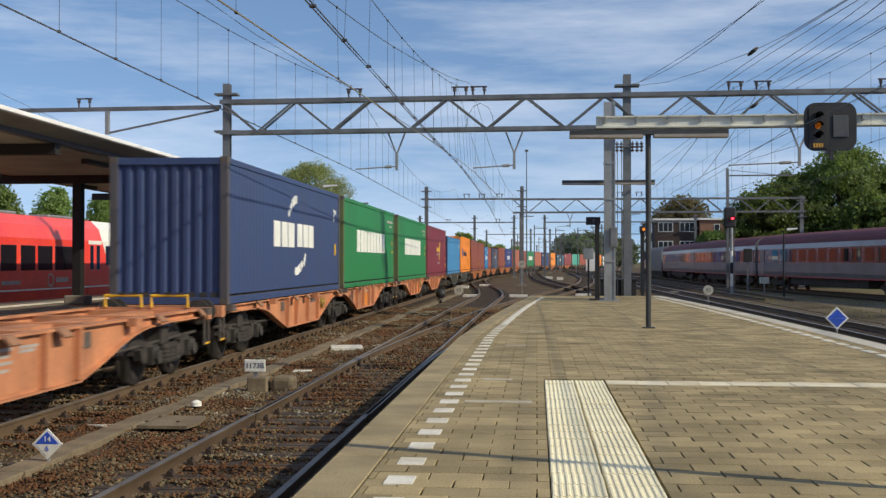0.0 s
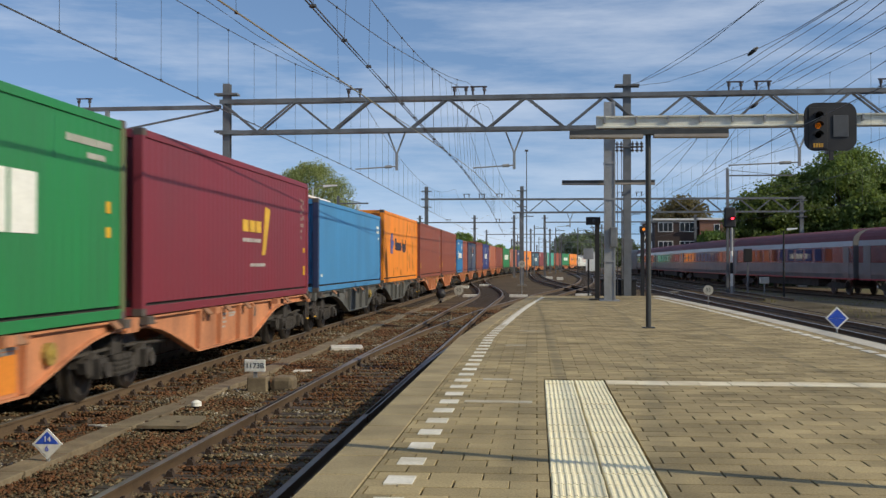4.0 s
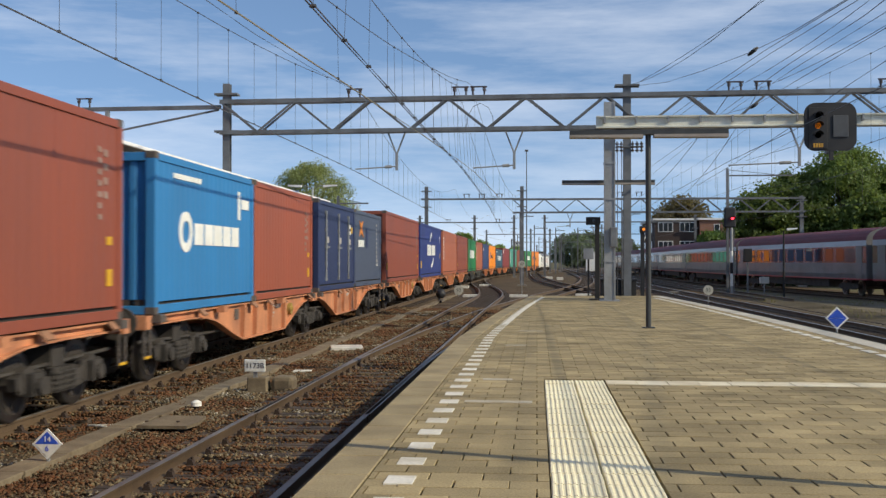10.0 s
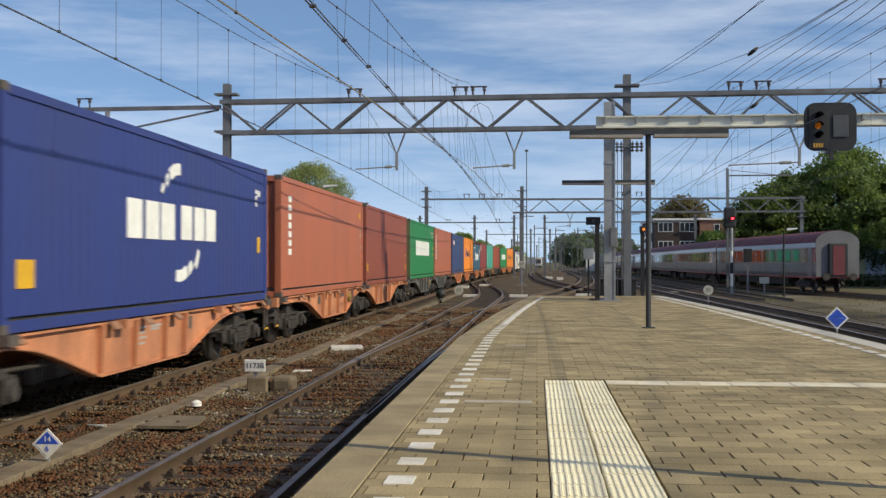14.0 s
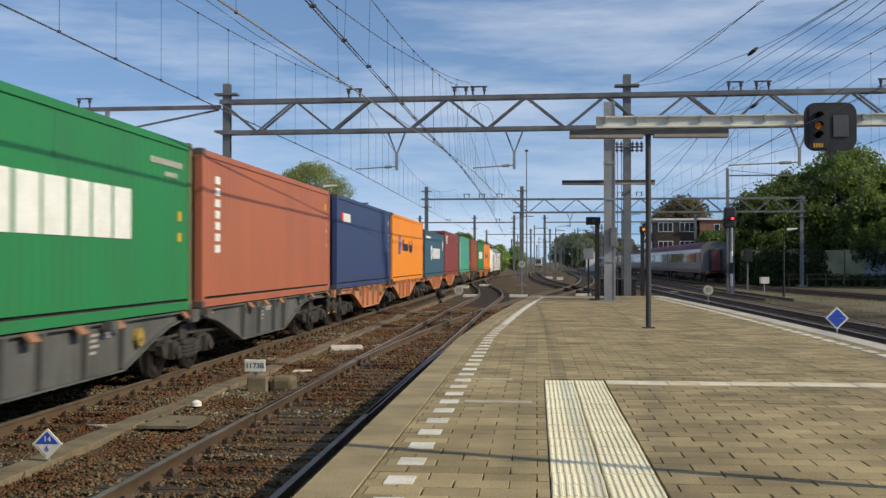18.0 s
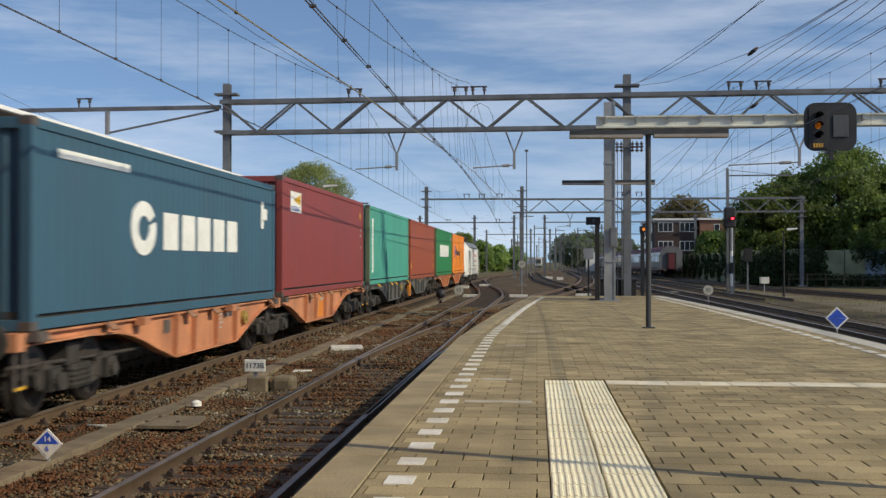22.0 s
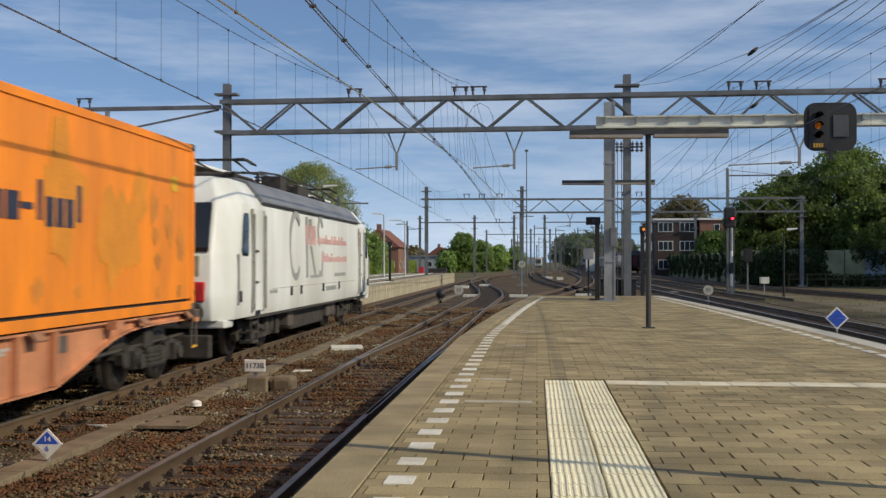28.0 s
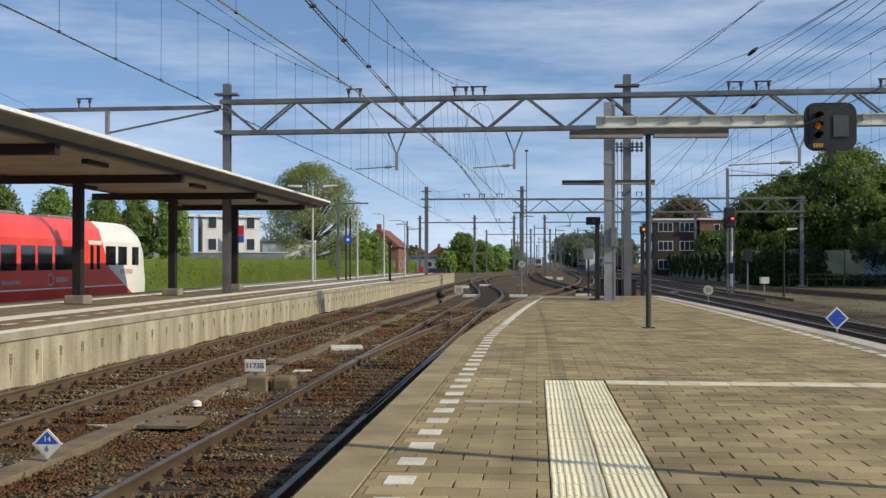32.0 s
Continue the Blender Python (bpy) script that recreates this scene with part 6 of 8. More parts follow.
def canopy():
    c = thing("platform_canopy", "platform canopy with brown soffit, dark beams and white fascia edge", "canopy")
    y0, y1, xc, xr, xl = -8.0, 49.35, -13.2, -9.62, -15.9
    zc, ze = 4.50, 4.78
    bm = B()
    prism(bm, [(xl + 0.6, ze - 0.06), (xl + 0.7, zc), (xr - 0.7, zc), (xr - 0.6, ze - 0.06), (xc, ze - 0.07)], "y", y0, y1)
    part("soffit", bm, M_CANOPY, c, "tan boarded soffit")
    for s, x in ((1, xl), (-1, xr)):
        part("eave_board", prism(B(), [(x, ze), (x, ze - 0.05), (x + s * 0.69, zc + 0.02), (x + s * 0.598, ze)], "y", y0, y1), M_EAVE, c, "grey-brown sloping eave board")
    for x in (xr, xl):
        part("fascia", box(x - 0.03, x + 0.03, y0, y1 + 0.05, ze - 0.03, ze + 0.055, 0.01), M_FASCIA, c, "white fascia strip")
        part("edge_beam", box(x - (0.55 if x == xr else -0.45), x - (0.45 if x == xr else -0.55), y0, y1 - 0.6, ze - 0.28, ze - 0.12), M_BROWN, c)
    part("end_fascia", box(xl, xr, y1 - 0.02, y1 + 0.05, ze - 0.18, ze + 0.03, 0.01), M_EAVE, c)
    for k in range(7):
        y = 46.1 - 8.07 * k
        bm = box(xc - 0.13, xc + 0.13, y - 0.13, y + 0.13, PLAT_Z, 4.27, 0.012)
        part("column", bm, M_DARK, c, "dark steel column")
        part("plinth", box(xc - 0.30, xc + 0.30, y - 0.30, y + 0.30, PLAT_Z - 0.02, PLAT_Z + 0.24, 0.035), M_CONCDARK, c)
        bm = B()
        prism(bm, [(xl - 0.3, 4.27), (xr - 0.48, 4.27), (xr - 0.48, 4.50), (xl - 0.3, 4.50)], "y", y - 0.12, y + 0.12)
        part("cross_beam", bm, M_DARK, c, "dark brown cross beam")
        for x in (xc - 1.4, xc + 2.3):
            part("strip_lamp", box(x - 0.08, x + 0.08, y - 4.9, y - 3.6, zc - 0.12, zc - 0.01), M_BROWN, c)
    return c


canopy()

# ---- the red railcar standing behind the island platform ----
M_RCRED = mat("bright_red_railcar_paint", (0.92, 0.075, 0.04), 0.3, 0, (0.80, 0.045, 0.03), 0.6, 12, 0.01, coat=0.3)
M_RCCREAM = mat("cream_white_front", (0.88, 0.88, 0.80), 0.3, 0, (0.84, 0.84, 0.75), 0.6, 12, 0.01, coat=0.3)


def railcar():
    r = thing("red_railcar", "bright red railcar with cream front end standing at the platform", "railcar", at=pose(-21.6, 54.6, 0))
    prof = [(-1.45, 0.45), (-1.47, 1.0), (-1.47, 2.95), (-1.30, 3.5), (-0.9, 3.9), (0.9, 3.9), (1.30, 3.5), (1.47, 2.95), (1.47, 1.0), (1.45, 0.45)]
    part("body", prism(B(), prof, "y", -44, -6.3), M_RCRED, r)
    bm = B()
    secs = [(-6.302, 1.0, 0.0), (-3.4, 1.0, 0.0), (-2.2, 0.99, 0.05), (-1.3, 0.95, 0.2), (-0.6, 0.87, 0.5), (-0.2, 0.78, 0.85), (0.0, 0.68, 1.15)]
    rings = []
    for y, k, drop in secs:
        rings.append([bm.verts.new((x * k, y + (0.25 if z < 1.6 and y > -1 else 0), z - (drop if z > 2.8 else drop * 0.3 if z > 2 else 0))) for x, z in prof])
    for a, b in zip(rings, rings[1:]):
        for i in range(len(prof)):
            j = (i + 1) % len(prof)
            bm.faces.new((a[j], a[i], b[i], b[j]))
    bm.faces.new(rings[-1][::-1])
    bm.faces.new(rings[0])
    bmesh.ops.recalc_face_normals(bm, faces=bm.faces[:])
    part("front_cab", bm, M_RCCREAM, r, "cream white driving cab")
    part("red_wedge", prism(B(), [(-6.3, 0.46), (-2.6, 0.46), (-5.5, 1.75), (-6.3, 2.9)], "x", 1.46, 1.476), M_RCRED, r)
    part("white_stripe", box(1.46, 1.481, -44, -3.4, 0.86, 0.92), M_PRINT, r)
    for y0, y1 in ((-5.9, -4.7), (-4.4, -3.3), (-2.6, -1.75)):
        part("window", box(1.40 if y1 > -2 else 1.45, 1.482, y0, y1, 1.85, 2.75, 0.01), M_GLASS, r)
    part("windscreen", box(-0.9, 0.9, -0.5, 0.02, 1.75, 2.6, 0.03), M_GLASS, r)
    part("door", box(1.455, 1.477, -7.9, -6.31, 0.6, 2.95, 0.01), M_RCRED, r)
    for y0 in (-7.65, -6.95):
        part("door_window", box(1.45, 1.484, y0, y0 + 0.36, 1.65, 2.75, 0.01), M_GLASS, r)
    part("door_header", box(1.46, 1.486, -7.85, -6.4, 2.8, 2.97), M_PRINT, r)
    for y0, y1 in ((-11.2, -8.35), (-12.75, -11.45), (-14.2, -12.98), (-15.8, -14.55), (-17.3, -16.1), (-18.9, -17.6), (-20.5, -19.2), (-22.1, -20.8)):
        part("window", box(1.45, 1.48, y0, y1, 1.66, 2.66, 0.01), M_GLASS, r)
    for q in blocks(-4.1, -2.5, 1.42, 1.66, 5, 0.2):
        part("marking", box(1.46, 1.478, *q), M_LETTERPINK, r)
    part("marking", prism(B(), arc(-11.6, 1.25, 0.22, 0.29, 0, 355, 16), "x", 1.46, 1.4815), M_PRINTDIM, r)
    for q in blocks(-11.1, -9.9, 1.15, 1.35, 4, 0.2) + blocks(-15.7, -14.2, 1.12, 1.27, 8, 0.2):
        part("marking", box(1.46, 1.4815, *q), M_PRINTDIM, r)
    for y in (-41, -30, -17, -4.5):
        part("bogie", box(-1.2, 1.2, y - 1.6, y + 1.6, 0.0, 0.6, 0.05), M_BOGIE, r)
    for y in (-9, -15, -22):
        part("roof_unit", box(-0.9, 0.9, y - 1.6, y + 1.6, 3.88, 4.02, 0.05), M_GALV, r)


railcar()
track("railcar_track", "track beside the island platform", lambda y: -21.6, -10, 200)


# ---- platform lamps, signals, signs ----
M_POLE = mat("dark_grey_pole_paint", (0.045, 0.048, 0.048), 0.5, 0, (0.034, 0.036, 0.036), 2.0, 30, 0.05)
M_LUMINAIRE = mat("dull_luminaire_cover", (0.34, 0.30, 0.26), 0.5, 0, (0.26, 0.23, 0.2), 2.0, 30, 0.05)


def t_lamp(x, y, zarm, left, right, label):
    t = thing("platform_lamp", label, "lamp post", at=pose(x, y, PLAT_Z), group="platform lamps")
    part("pole", rod(B(), (0, 0, 0), (0, 0, zarm - PLAT_Z + 0.05), 0.05, n=12), M_POLE, t)
    part("base_plate", box(-0.11, 0.11, -0.11, 0.11, 0.0, 0.02, 0.004), M_POLE, t)
    z = zarm - PLAT_Z
    for a, b in ((-left, -0.1), (0.1, right)):
        if b - a > 0.2:
            bm = B()
            prism(bm, [(a, z + 0.03), (b, z + 0.03), (b, z - 0.03), (a, z - 0.015)], "y", -0.13, 0.13)
            part("luminaire", bm, M_LUMINAIRE, t, "dull strip luminaire")
    part("arm", box(-left, right, -0.11, 0.11, z + 0.032, z + 0.115), M_POLE, t)
    return t


t_lamp(2.02, 19.75, 4.28, 1.42, 1.42, "brown platform lamp post with two flat strip luminaires")
# unseen lamp, added to cast the shadow line across the near paving
t_lamp(2.02, 5.85, 4.28, 1.42, 1.42, "brown platform lamp post with two flat strip luminaires")
t_lamp(2.28, 33.6, 4.42, 1.5, 1.35, "brown platform lamp post with two flat strip luminaires")


M_SIGNPANEL = mat("dark_grey_panel", (0.075, 0.08, 0.085), 0.5, 0, (0.06, 0.062, 0.066), 2.0, 30, 0.03)


def signal_bridge():
    g = thing("signal_gantry", "cream signal gantry beam on a grey lattice post", "signal gantry")
    x, y = 2.22, 33.2
    bm = box(x - 0.165, x + 0.165, y - 0.13, y + 0.13, PLAT_Z, 6.9, 0.012)
    for dx in (-0.15, 0.15):
        bx(bm, x + dx - 0.02, x + dx + 0.02, y - 0.155, y - 0.128, PLAT_Z, 6.9)
    for z in (2.0, 2.9, 3.9, 5.0, 5.8):
        bx(bm, x - 0.18, x + 0.18, y - 0.16, y + 0.15, z, z + 0.05)
    part("post", bm, M_GALV, g)
    o = [(-0.12, 6.06), (0.12, 6.06), (0.12, 6.11), (0.04, 6.13), (0.04, 6.36), (0.12, 6.375), (0.12, 6.42), (-0.12, 6.42), (-0.12, 6.375), (-0.04, 6.36), (-0.04, 6.13), (-0.12, 6.11)]
    part("beam", prism(B(), [(y - 0.34 + a, b) for a, b in o], "x", x - 0.42, 14.0), M_CREAM, g, "cream painted steel beam")
    for k in range(13):
        part("beam_clip", box(x - 0.2 + 0.95 * k, x - 0.14 + 0.95 * k, y - 0.5, y - 0.38, 6.2, 6.40), M_GALV, g)
    part("junction_box", box(x + 0.0, x + 0.22, y - 0.25, y - 0.15, 2.45, 3.05, 0.02), M_STEEL, g)
    part("base_plate", box(x - 0.3, x + 0.3, y - 0.3, y + 0.3, PLAT_Z, PLAT_Z + 0.04), M_GALV, g)
    s = thing("railway_signal", "black signal head with amber lamp on the gantry beam", "signal", at=pose(8.60, y - 0.78, 5.95))
    o = []
    for cx, cz, a0 in ((0.44, 0.42, 0), (-0.42, 0.42, 90), (-0.42, -0.36, 180), (0.44, -0.36, 270)):
        o += [(cx + 0.32 * math.cos(radians(a0 + 15 * k)), cz + 0.32 * math.sin(radians(a0 + 15 * k))) for k in range(7)]
    part("backboard", prism(B(), o, "y", -0.03, 0.03), M_BLACK, s)
    part("tail_post", box(-0.02, 0.1, -0.02, 0.05, -0.95, -0.66), M_BLACK, s)
    part("blank_panel", box(0.08, 0.52, -0.06, -0.032, -0.28, 0.36, 0.01), M_SIGNPANEL, s)
    part("recess", box(-0.62, -0.08, -0.05, -0.031, -0.62, 0.6, 0.01), M_BLACK, s)
    for z in (0.34, 0.06, -0.22):
        bm = B()
        for k in range(12):
            a0 = radians(k * 15)
            a1 = radians(k * 15 + 15)
            prism(bm, [(-0.35 + 0.13 * math.cos(a0), z + 0.13 * math.sin(a0)), (-0.35 + 0.13 * math.cos(a1), z + 0.13 * math.sin(a1)), (-0.35 + 0.12 * math.cos(a1), z + 0.12 * math.sin(a1)), (-0.35 + 0.12 * math.cos(a0), z + 0.12 * math.sin(a0))], "y", -0.25, -0.03)
        part("hood", bm, M_BLACK, s)
        part("lens", rod(B(), (-0.35, -0.05, z), (-0.35, -0.035, z), 0.09, n=16), M_AMBER if z == 0.06 else M_GLASS, s)
    part("number_plate", box(-0.52, -0.18, -0.06, -0.032, -0.62, -0.42, 0.005), M_BLACK, s)
    bm = B()
    for k in range(4):
        bx(bm, -0.49 + 0.075 * k, -0.435 + 0.075 * k, -0.066, -0.061, -0.58, -0.46)
    part("plate_marks", bm, M_AMBERDIM, s)
    part("bracket", box(-0.08, 0.08, 0.03, 0.32, -0.75, 0.1, 0.01), M_STEEL, s)


signal_bridge()


def diamond(name, label, x, y, z, size, upper, lower, ground, text=None):
    s = thing(name, label, "sign", at=pose(x, y, z))
    r = size / 2
    part("plate", prism(B(), [(0, -r), (r, 0), (0, r), (-r, 0)], "y", -0.008, 0.008), M_SIGNWHITE, s)
    q = r * 0.80
    part("field", prism(B(), [(-q, 0.0), (q, 0.0), (0, q)], "y", -0.012, -0.0085), upper, s)
    part("field", prism(B(), [(-q, -0.004), (0, -q), (q, -0.004)], "y", -0.012, -0.0085), lower, s)
    part("post", rod(B(), (0, 0.02, ground - z), (0, 0.02, r * 0.6), 0.022, n=8), M_GALV, s)
    if text:
        words(s, "figures", text[0], r * 0.5, M_SIGNWHITE, pose(0, -0.014, r * 0.30, 90, 0, 0))
        words(s, "figures", text[1], r * 0.5, M_SIGNBLUE, pose(0, -0.014, -r * 0.30, 90, 0, 0))


diamond("blue_diamond_sign", "blue diamond sign with white border on a short post", 5.85, 21.6, 0.90, 0.45, M_SIGNBLUE, M_SIGNBLUE, -0.2)
diamond("diamond_sign", "blue and white diamond sign with figures on a low post", -5.2, 11.05, 0.06, 0.33, M_SIGNBLUE, M_SIGNWHITE, -0.2, ("14", "6"))


def round_board(x, y, z, r, ground):
    s = thing("speed_board", "round white speed board with black figures", "sign", at=pose(x, y, z), group="speed boards")
    part("plate", rod(B(), (0, -0.01, 0), (0, 0.01, 0), r, n=24), M_SIGNDULL, s)
    words(s, "figures", "93", r * 1.0, M_SIGNTEXT, pose(0, -0.016, 0, 90, 0, 0))
    part("post", rod(B(), (0, 0.03, ground - z), (0, 0.03, 0), 0.03, n=8), M_GALV, s)


round_board(-4.95, 68, 0.2, 0.3, -0.2)
round_board(-1.0, 72, 1.85, 0.24, -0.2)
round_board(8.6, 55, 0.58, 0.25, -0.2)


def switch_number():
    s = thing("switch_number_board", "white board with black figures on a concrete block", "sign", at=pose(-4.72, 17.7, 0.0))
    part("plate", box(-0.18, 0.18, -0.012, 0.012, 0.15, 0.36, 0.012), M_SIGNWHITE, s)
    words(s, "figures", "1173B", 0.125, M_SIGNTEXT, pose(0, -0.015, 0.255, 90, 0, 0))
    part("stem", box(-0.03, 0.03, 0.012, 0.05, -0.2, 0.34), M_GALV, s)
    part("block", box(-0.14, 0.19, 0.0, 0.3, -0.22, 0.06, 0.02), M_DUCT, s)
    part("motor_cover", box(0.24, 0.62, 0.1, 0.5, -0.22, 0.06, 0.07), M_DUCT, s)


switch_number()


# ---- trees and hedges: many small leaves on limbs ----
def leaves(name, centres, n, size, material, seed, envelope=None):
    """centres: (x, y, z, rx, ry, rz) lumps, filled with small folded leaves mostly near their skins."""
    rng = np.random.default_rng(seed)
    c = np.array(centres, float)
    w = c[:, 3] * c[:, 4] * c[:, 5]
    pick = rng.choice(len(c), n, p=w / w.sum())
    d = rng.normal(size=(n, 3))
    d /= np.linalg.norm(d, axis=1)[:, None]
    rad = (0.3 + 0.85 * rng.random(n) ** 0.6)[:, None]
    p = c[pick, :3] + d * c[pick, 3:] * rad
    if envelope:
        m = int(n * 0.55)
        zc, r, hh = envelope
        th, ph = np.arctan2(d[:m, 1], d[:m, 0]), np.arcsin(np.clip(d[:m, 2], -1, 1))
        out = 1 + 0.10 * np.sin(3 * th + seed) * np.cos(2 * ph) + 0.07 * np.sin(5 * th + 4 * ph + seed) + 0.05 * np.sin(9 * th - 7 * ph)
        fill = (0.45 + 0.55 * rng.random(m) ** 0.5 + 0.05 * rng.normal(size=m)) * out
        e = d[:m] * fill[:, None] * np.array([r, r, hh]) + np.array([0, 0, zc])
        s0 = 4.6 / r
        gap = np.sin(e[:, 0] * s0 + seed) + np.sin(e[:, 1] * s0 + 2.0 * np.sin(e[:, 2] * s0)) + np.sin(e[:, 2] * s0 * 1.3 + 1.0)
        e[gap < -0.9] = p[:m][gap < -0.9]
        p[:m] = e
    u = np.cross(d, rng.normal(size=(n, 3))) + 0.9 * rng.normal(size=(n, 3))
    u /= np.linalg.norm(u, axis=1)[:, None]
    v = np.cross(u, d + 0.8 * rng.normal(size=(n, 3)))
    v /= np.linalg.norm(v, axis=1)[:, None] + 1e-9
    s = size * (0.6 + 0.8 * rng.random(n))[:, None]
    q = np.stack([p - u * s, p + v * s * 0.6, p + u * s, p - v * s * 0.6], 1).reshape(-1, 3)
    f = np.arange(4 * n).reshape(-1, 4)
    me = bpy.data.meshes.new(name)
    me.vertices.add(len(q))
    me.vertices.foreach_set("co", q.ravel())
    me.loops.add(f.size)
    me.loops.foreach_set("vertex_index", f.ravel())
    me.polygons.add(n)
    me.polygons.foreach_set("loop_start", np.arange(0, f.size, 4))
    me.polygons.foreach_set("loop_total", np.full(n, 4))
    me.materials.append(material)
    me.update()
    return me


M_BARK = mat("bark", (0.10, 0.08, 0.06), 0.9, 0, (0.06, 0.05, 0.04), 3.0, 20, 0.6)
M_LEAF = leaf_mat("deep_green_leaf", (0.12, 0.185, 0.05), (0.075, 0.125, 0.032))
M_LEAF2 = leaf_mat("light_green_leaf", (0.24, 0.33, 0.11), (0.16, 0.24, 0.075))
# far leaves: the haze of distance is put into the greyed colour
M_LEAFFAR = leaf_mat("haze_tinted_green_leaf", (0.14, 0.175, 0.115), (0.10, 0.13, 0.085))
M_LEAFPALE = leaf_mat("pale_autumn_leaf", (0.26, 0.29, 0.13), (0.19, 0.22, 0.09))
M_LEAFMID = leaf_mat("mid_green_leaf", (0.165, 0.22, 0.072), (0.10, 0.15, 0.045))
M_LEAF3 = leaf_mat("brownish_leaf", (0.16, 0.13, 0.065), (0.10, 0.09, 0.04))
M_HEDGE = leaf_mat("hedge_leaf", (0.27, 0.34, 0.075), (0.17, 0.24, 0.05))


def tree(label, x, y, h, r, material, n, seed, trunk_h=0.3, size=0.2, squash=0.8, core=True, count=60):
    """Trunk and forking limbs, with a crown of leaf clumps of many sizes and gaps between."""
    rng = random.Random(seed)
    t = thing("tree", label, "tree", at=pose(x, y, -0.25), group="trees")
    bm = B()
    rod(bm, (0, 0, 0), (0.1, 0, h * 0.6), r * 0.045 + 0.06, r * 0.02, 8)
    lumps = []
    k = 0
    while k < count:
        a, e = rng.uniform(0, 6.28), rng.uniform(0.0, 1.0)
        wide = math.sin(math.pi * (0.18 + 0.78 * e)) ** 0.7
        rr = r * wide * rng.uniform(0.45, 0.95)
        z = h * (trunk_h + (0.94 - trunk_h) * e)
        cx, cy = rr * math.cos(a), rr * math.sin(a)
        if k % 2 == 0:
            rod(bm, (0.05, 0, h * min(0.55, trunk_h * 0.8 + 0.35 * e)), (cx, cy, z), r * 0.012 + 0.02, 0.012, 6)
        q = r * rng.uniform(0.12, 0.28) * (60 / count) ** 0.25
        lumps.append((cx, cy, z, q * rng.uniform(0.8, 1.3), q, q * squash * rng.uniform(0.7, 1.1)))
        k += 1
    if core:
        lumps.append((0, 0, h * 0.66, r * 0.45, r * 0.45, h * 0.2))
    part("trunk", bm, M_BARK, t)
    part("crown", leaves("crown", lumps, n, size, material, seed, (h * (trunk_h + 0.97) / 2, r * 0.92, h * (0.95 - trunk_h) / 2) if core else None), None, t)
    return t


def hedge(label, x0, x1, y0, y1, z1, n, seed, material=None, size=0.09):
    """Clipped hedge: a leafy box with a woody core."""
    hd = thing("hedge", label, "hedge")
    part("core", box(x0 + 0.15, x1 - 0.15, y0, y1, -0.3, z1 - 0.1), material or M_HEDGE, hd)
    k = int((y1 - y0) / 0.7)
    lumps = [((x0 + x1) / 2, y0 + (i + 0.5) * (y1 - y0) / k, z1 * 0.5, (x1 - x0) * 0.55, 0.5, z1 * 0.52 + 0.04 * math.sin(i * 1.7)) for i in range(k)]
    part("foliage", leaves("foliage", lumps, n, size, material or M_HEDGE, seed), None, hd)


tree("broad green tree with thin autumn foliage behind the hedge", -28.0, 132, 15.0, 6.9, M_LEAFPALE, 46000, 7, 0.14, 0.10, core=False, count=330)
for i, (x, y, h, r) in enumerate(((-50, 95, 10.0, 3.8), (-45.5, 98, 9.6, 3.2), (-42, 101, 9.4, 2.6), (-56, 96, 10, 3.6), (-39.4, 103, 10.4, 2.2), (-36.2, 104, 9.8, 2.4), (-47.5, 92, 9.0, 2.6), (-53, 93, 9.2, 2.6))):
    tree("green garden tree behind the hedge", x, y, h, r * 0.78, M_LEAFMID if i % 3 == 0 else M_LEAF2, 14000, 10 + i, 0.06, 0.14, count=110)
for i, (x, y, h, r) in enumerate(((21.9, 107, 10.0, 3.8), (25.2, 108, 11.4, 4.4), (30.0, 108, 14.0, 5.6), (35.0, 108, 12.4, 5.4), (39.5, 107, 13.5, 5.6), (44, 106, 13, 5.4), (27.5, 118, 11.6, 5.0), (32, 104, 9.0, 4.0))):
    tree("large dense dark green tree beside the tracks", x, y, h, r, M_LEAFMID, 38000 if i < 5 else 18000, 30 + i, 0.06, 0.14 if i < 5 else 0.2, count=190)
# out of view on the right, added so their shadows darken the garden wall
for i, (x, y, h, r) in enumerate(((36.6, 94.5, 13.5, 4.4), (43, 91, 14.5, 5.0), (50, 88, 15, 5.4))):
    tree("unseen tall dark green tree added to shade the garden wall", x, y, h, r, M_LEAF, 9000, 40 + i, 0.08, 0.34)
tree("round brownish tree above the houses", 28.6, 215, 15.6, 6.4, M_LEAF3, 9000, 50, 0.3, 0.3)
tree("broad dark tree far down the line", 14.5, 420, 13.5, 9.5, M_LEAFFAR, 9000, 51, 0.05, 0.5)
tree("broad dark tree far down the line", 23.0, 430, 14.0, 10.0, M_LEAFFAR, 9000, 52, 0.05, 0.5)
tree("broad dark tree far down the line", 33.0, 440, 12.5, 9.0, M_LEAFFAR, 7000, 53, 0.05, 0.5)
for i, (x, y, h, r) in enumerate(((-15.5, 225, 8.6, 3.2), (-12, 232, 7.2, 3.2), (-18.6, 222, 4.6, 2.2), (-9.0, 245, 6.2, 3.0), (-6.0, 300, 6.6, 3.4))):
    tree("bright green lineside tree", x, y, h, r, M_LEAF2, 6000, 60 + i, 0.04, 0.26)
for i, (x, y, h, r) in enumerate(((-38, 250, 6.5, 4.0), (-31, 262, 6.0, 4.0), (-46, 256, 7, 4.5), (-24, 290, 6, 4))):
    tree("dull green garden tree between houses", x, y, h, r, M_LEAF3 if i % 2 else M_LEAF, 3500, 80 + i, 0.06, 0.34)
tree("pale green bush behind the hedge", -26.5, 165, 7.5, 3.4, M_LEAF2, 6000, 90, 0.05, 0.22)
tree("dark bush before the brick house", 24.2, 150, 6.6, 3.2, M_LEAF, 7000, 91, 0.03, 0.22)
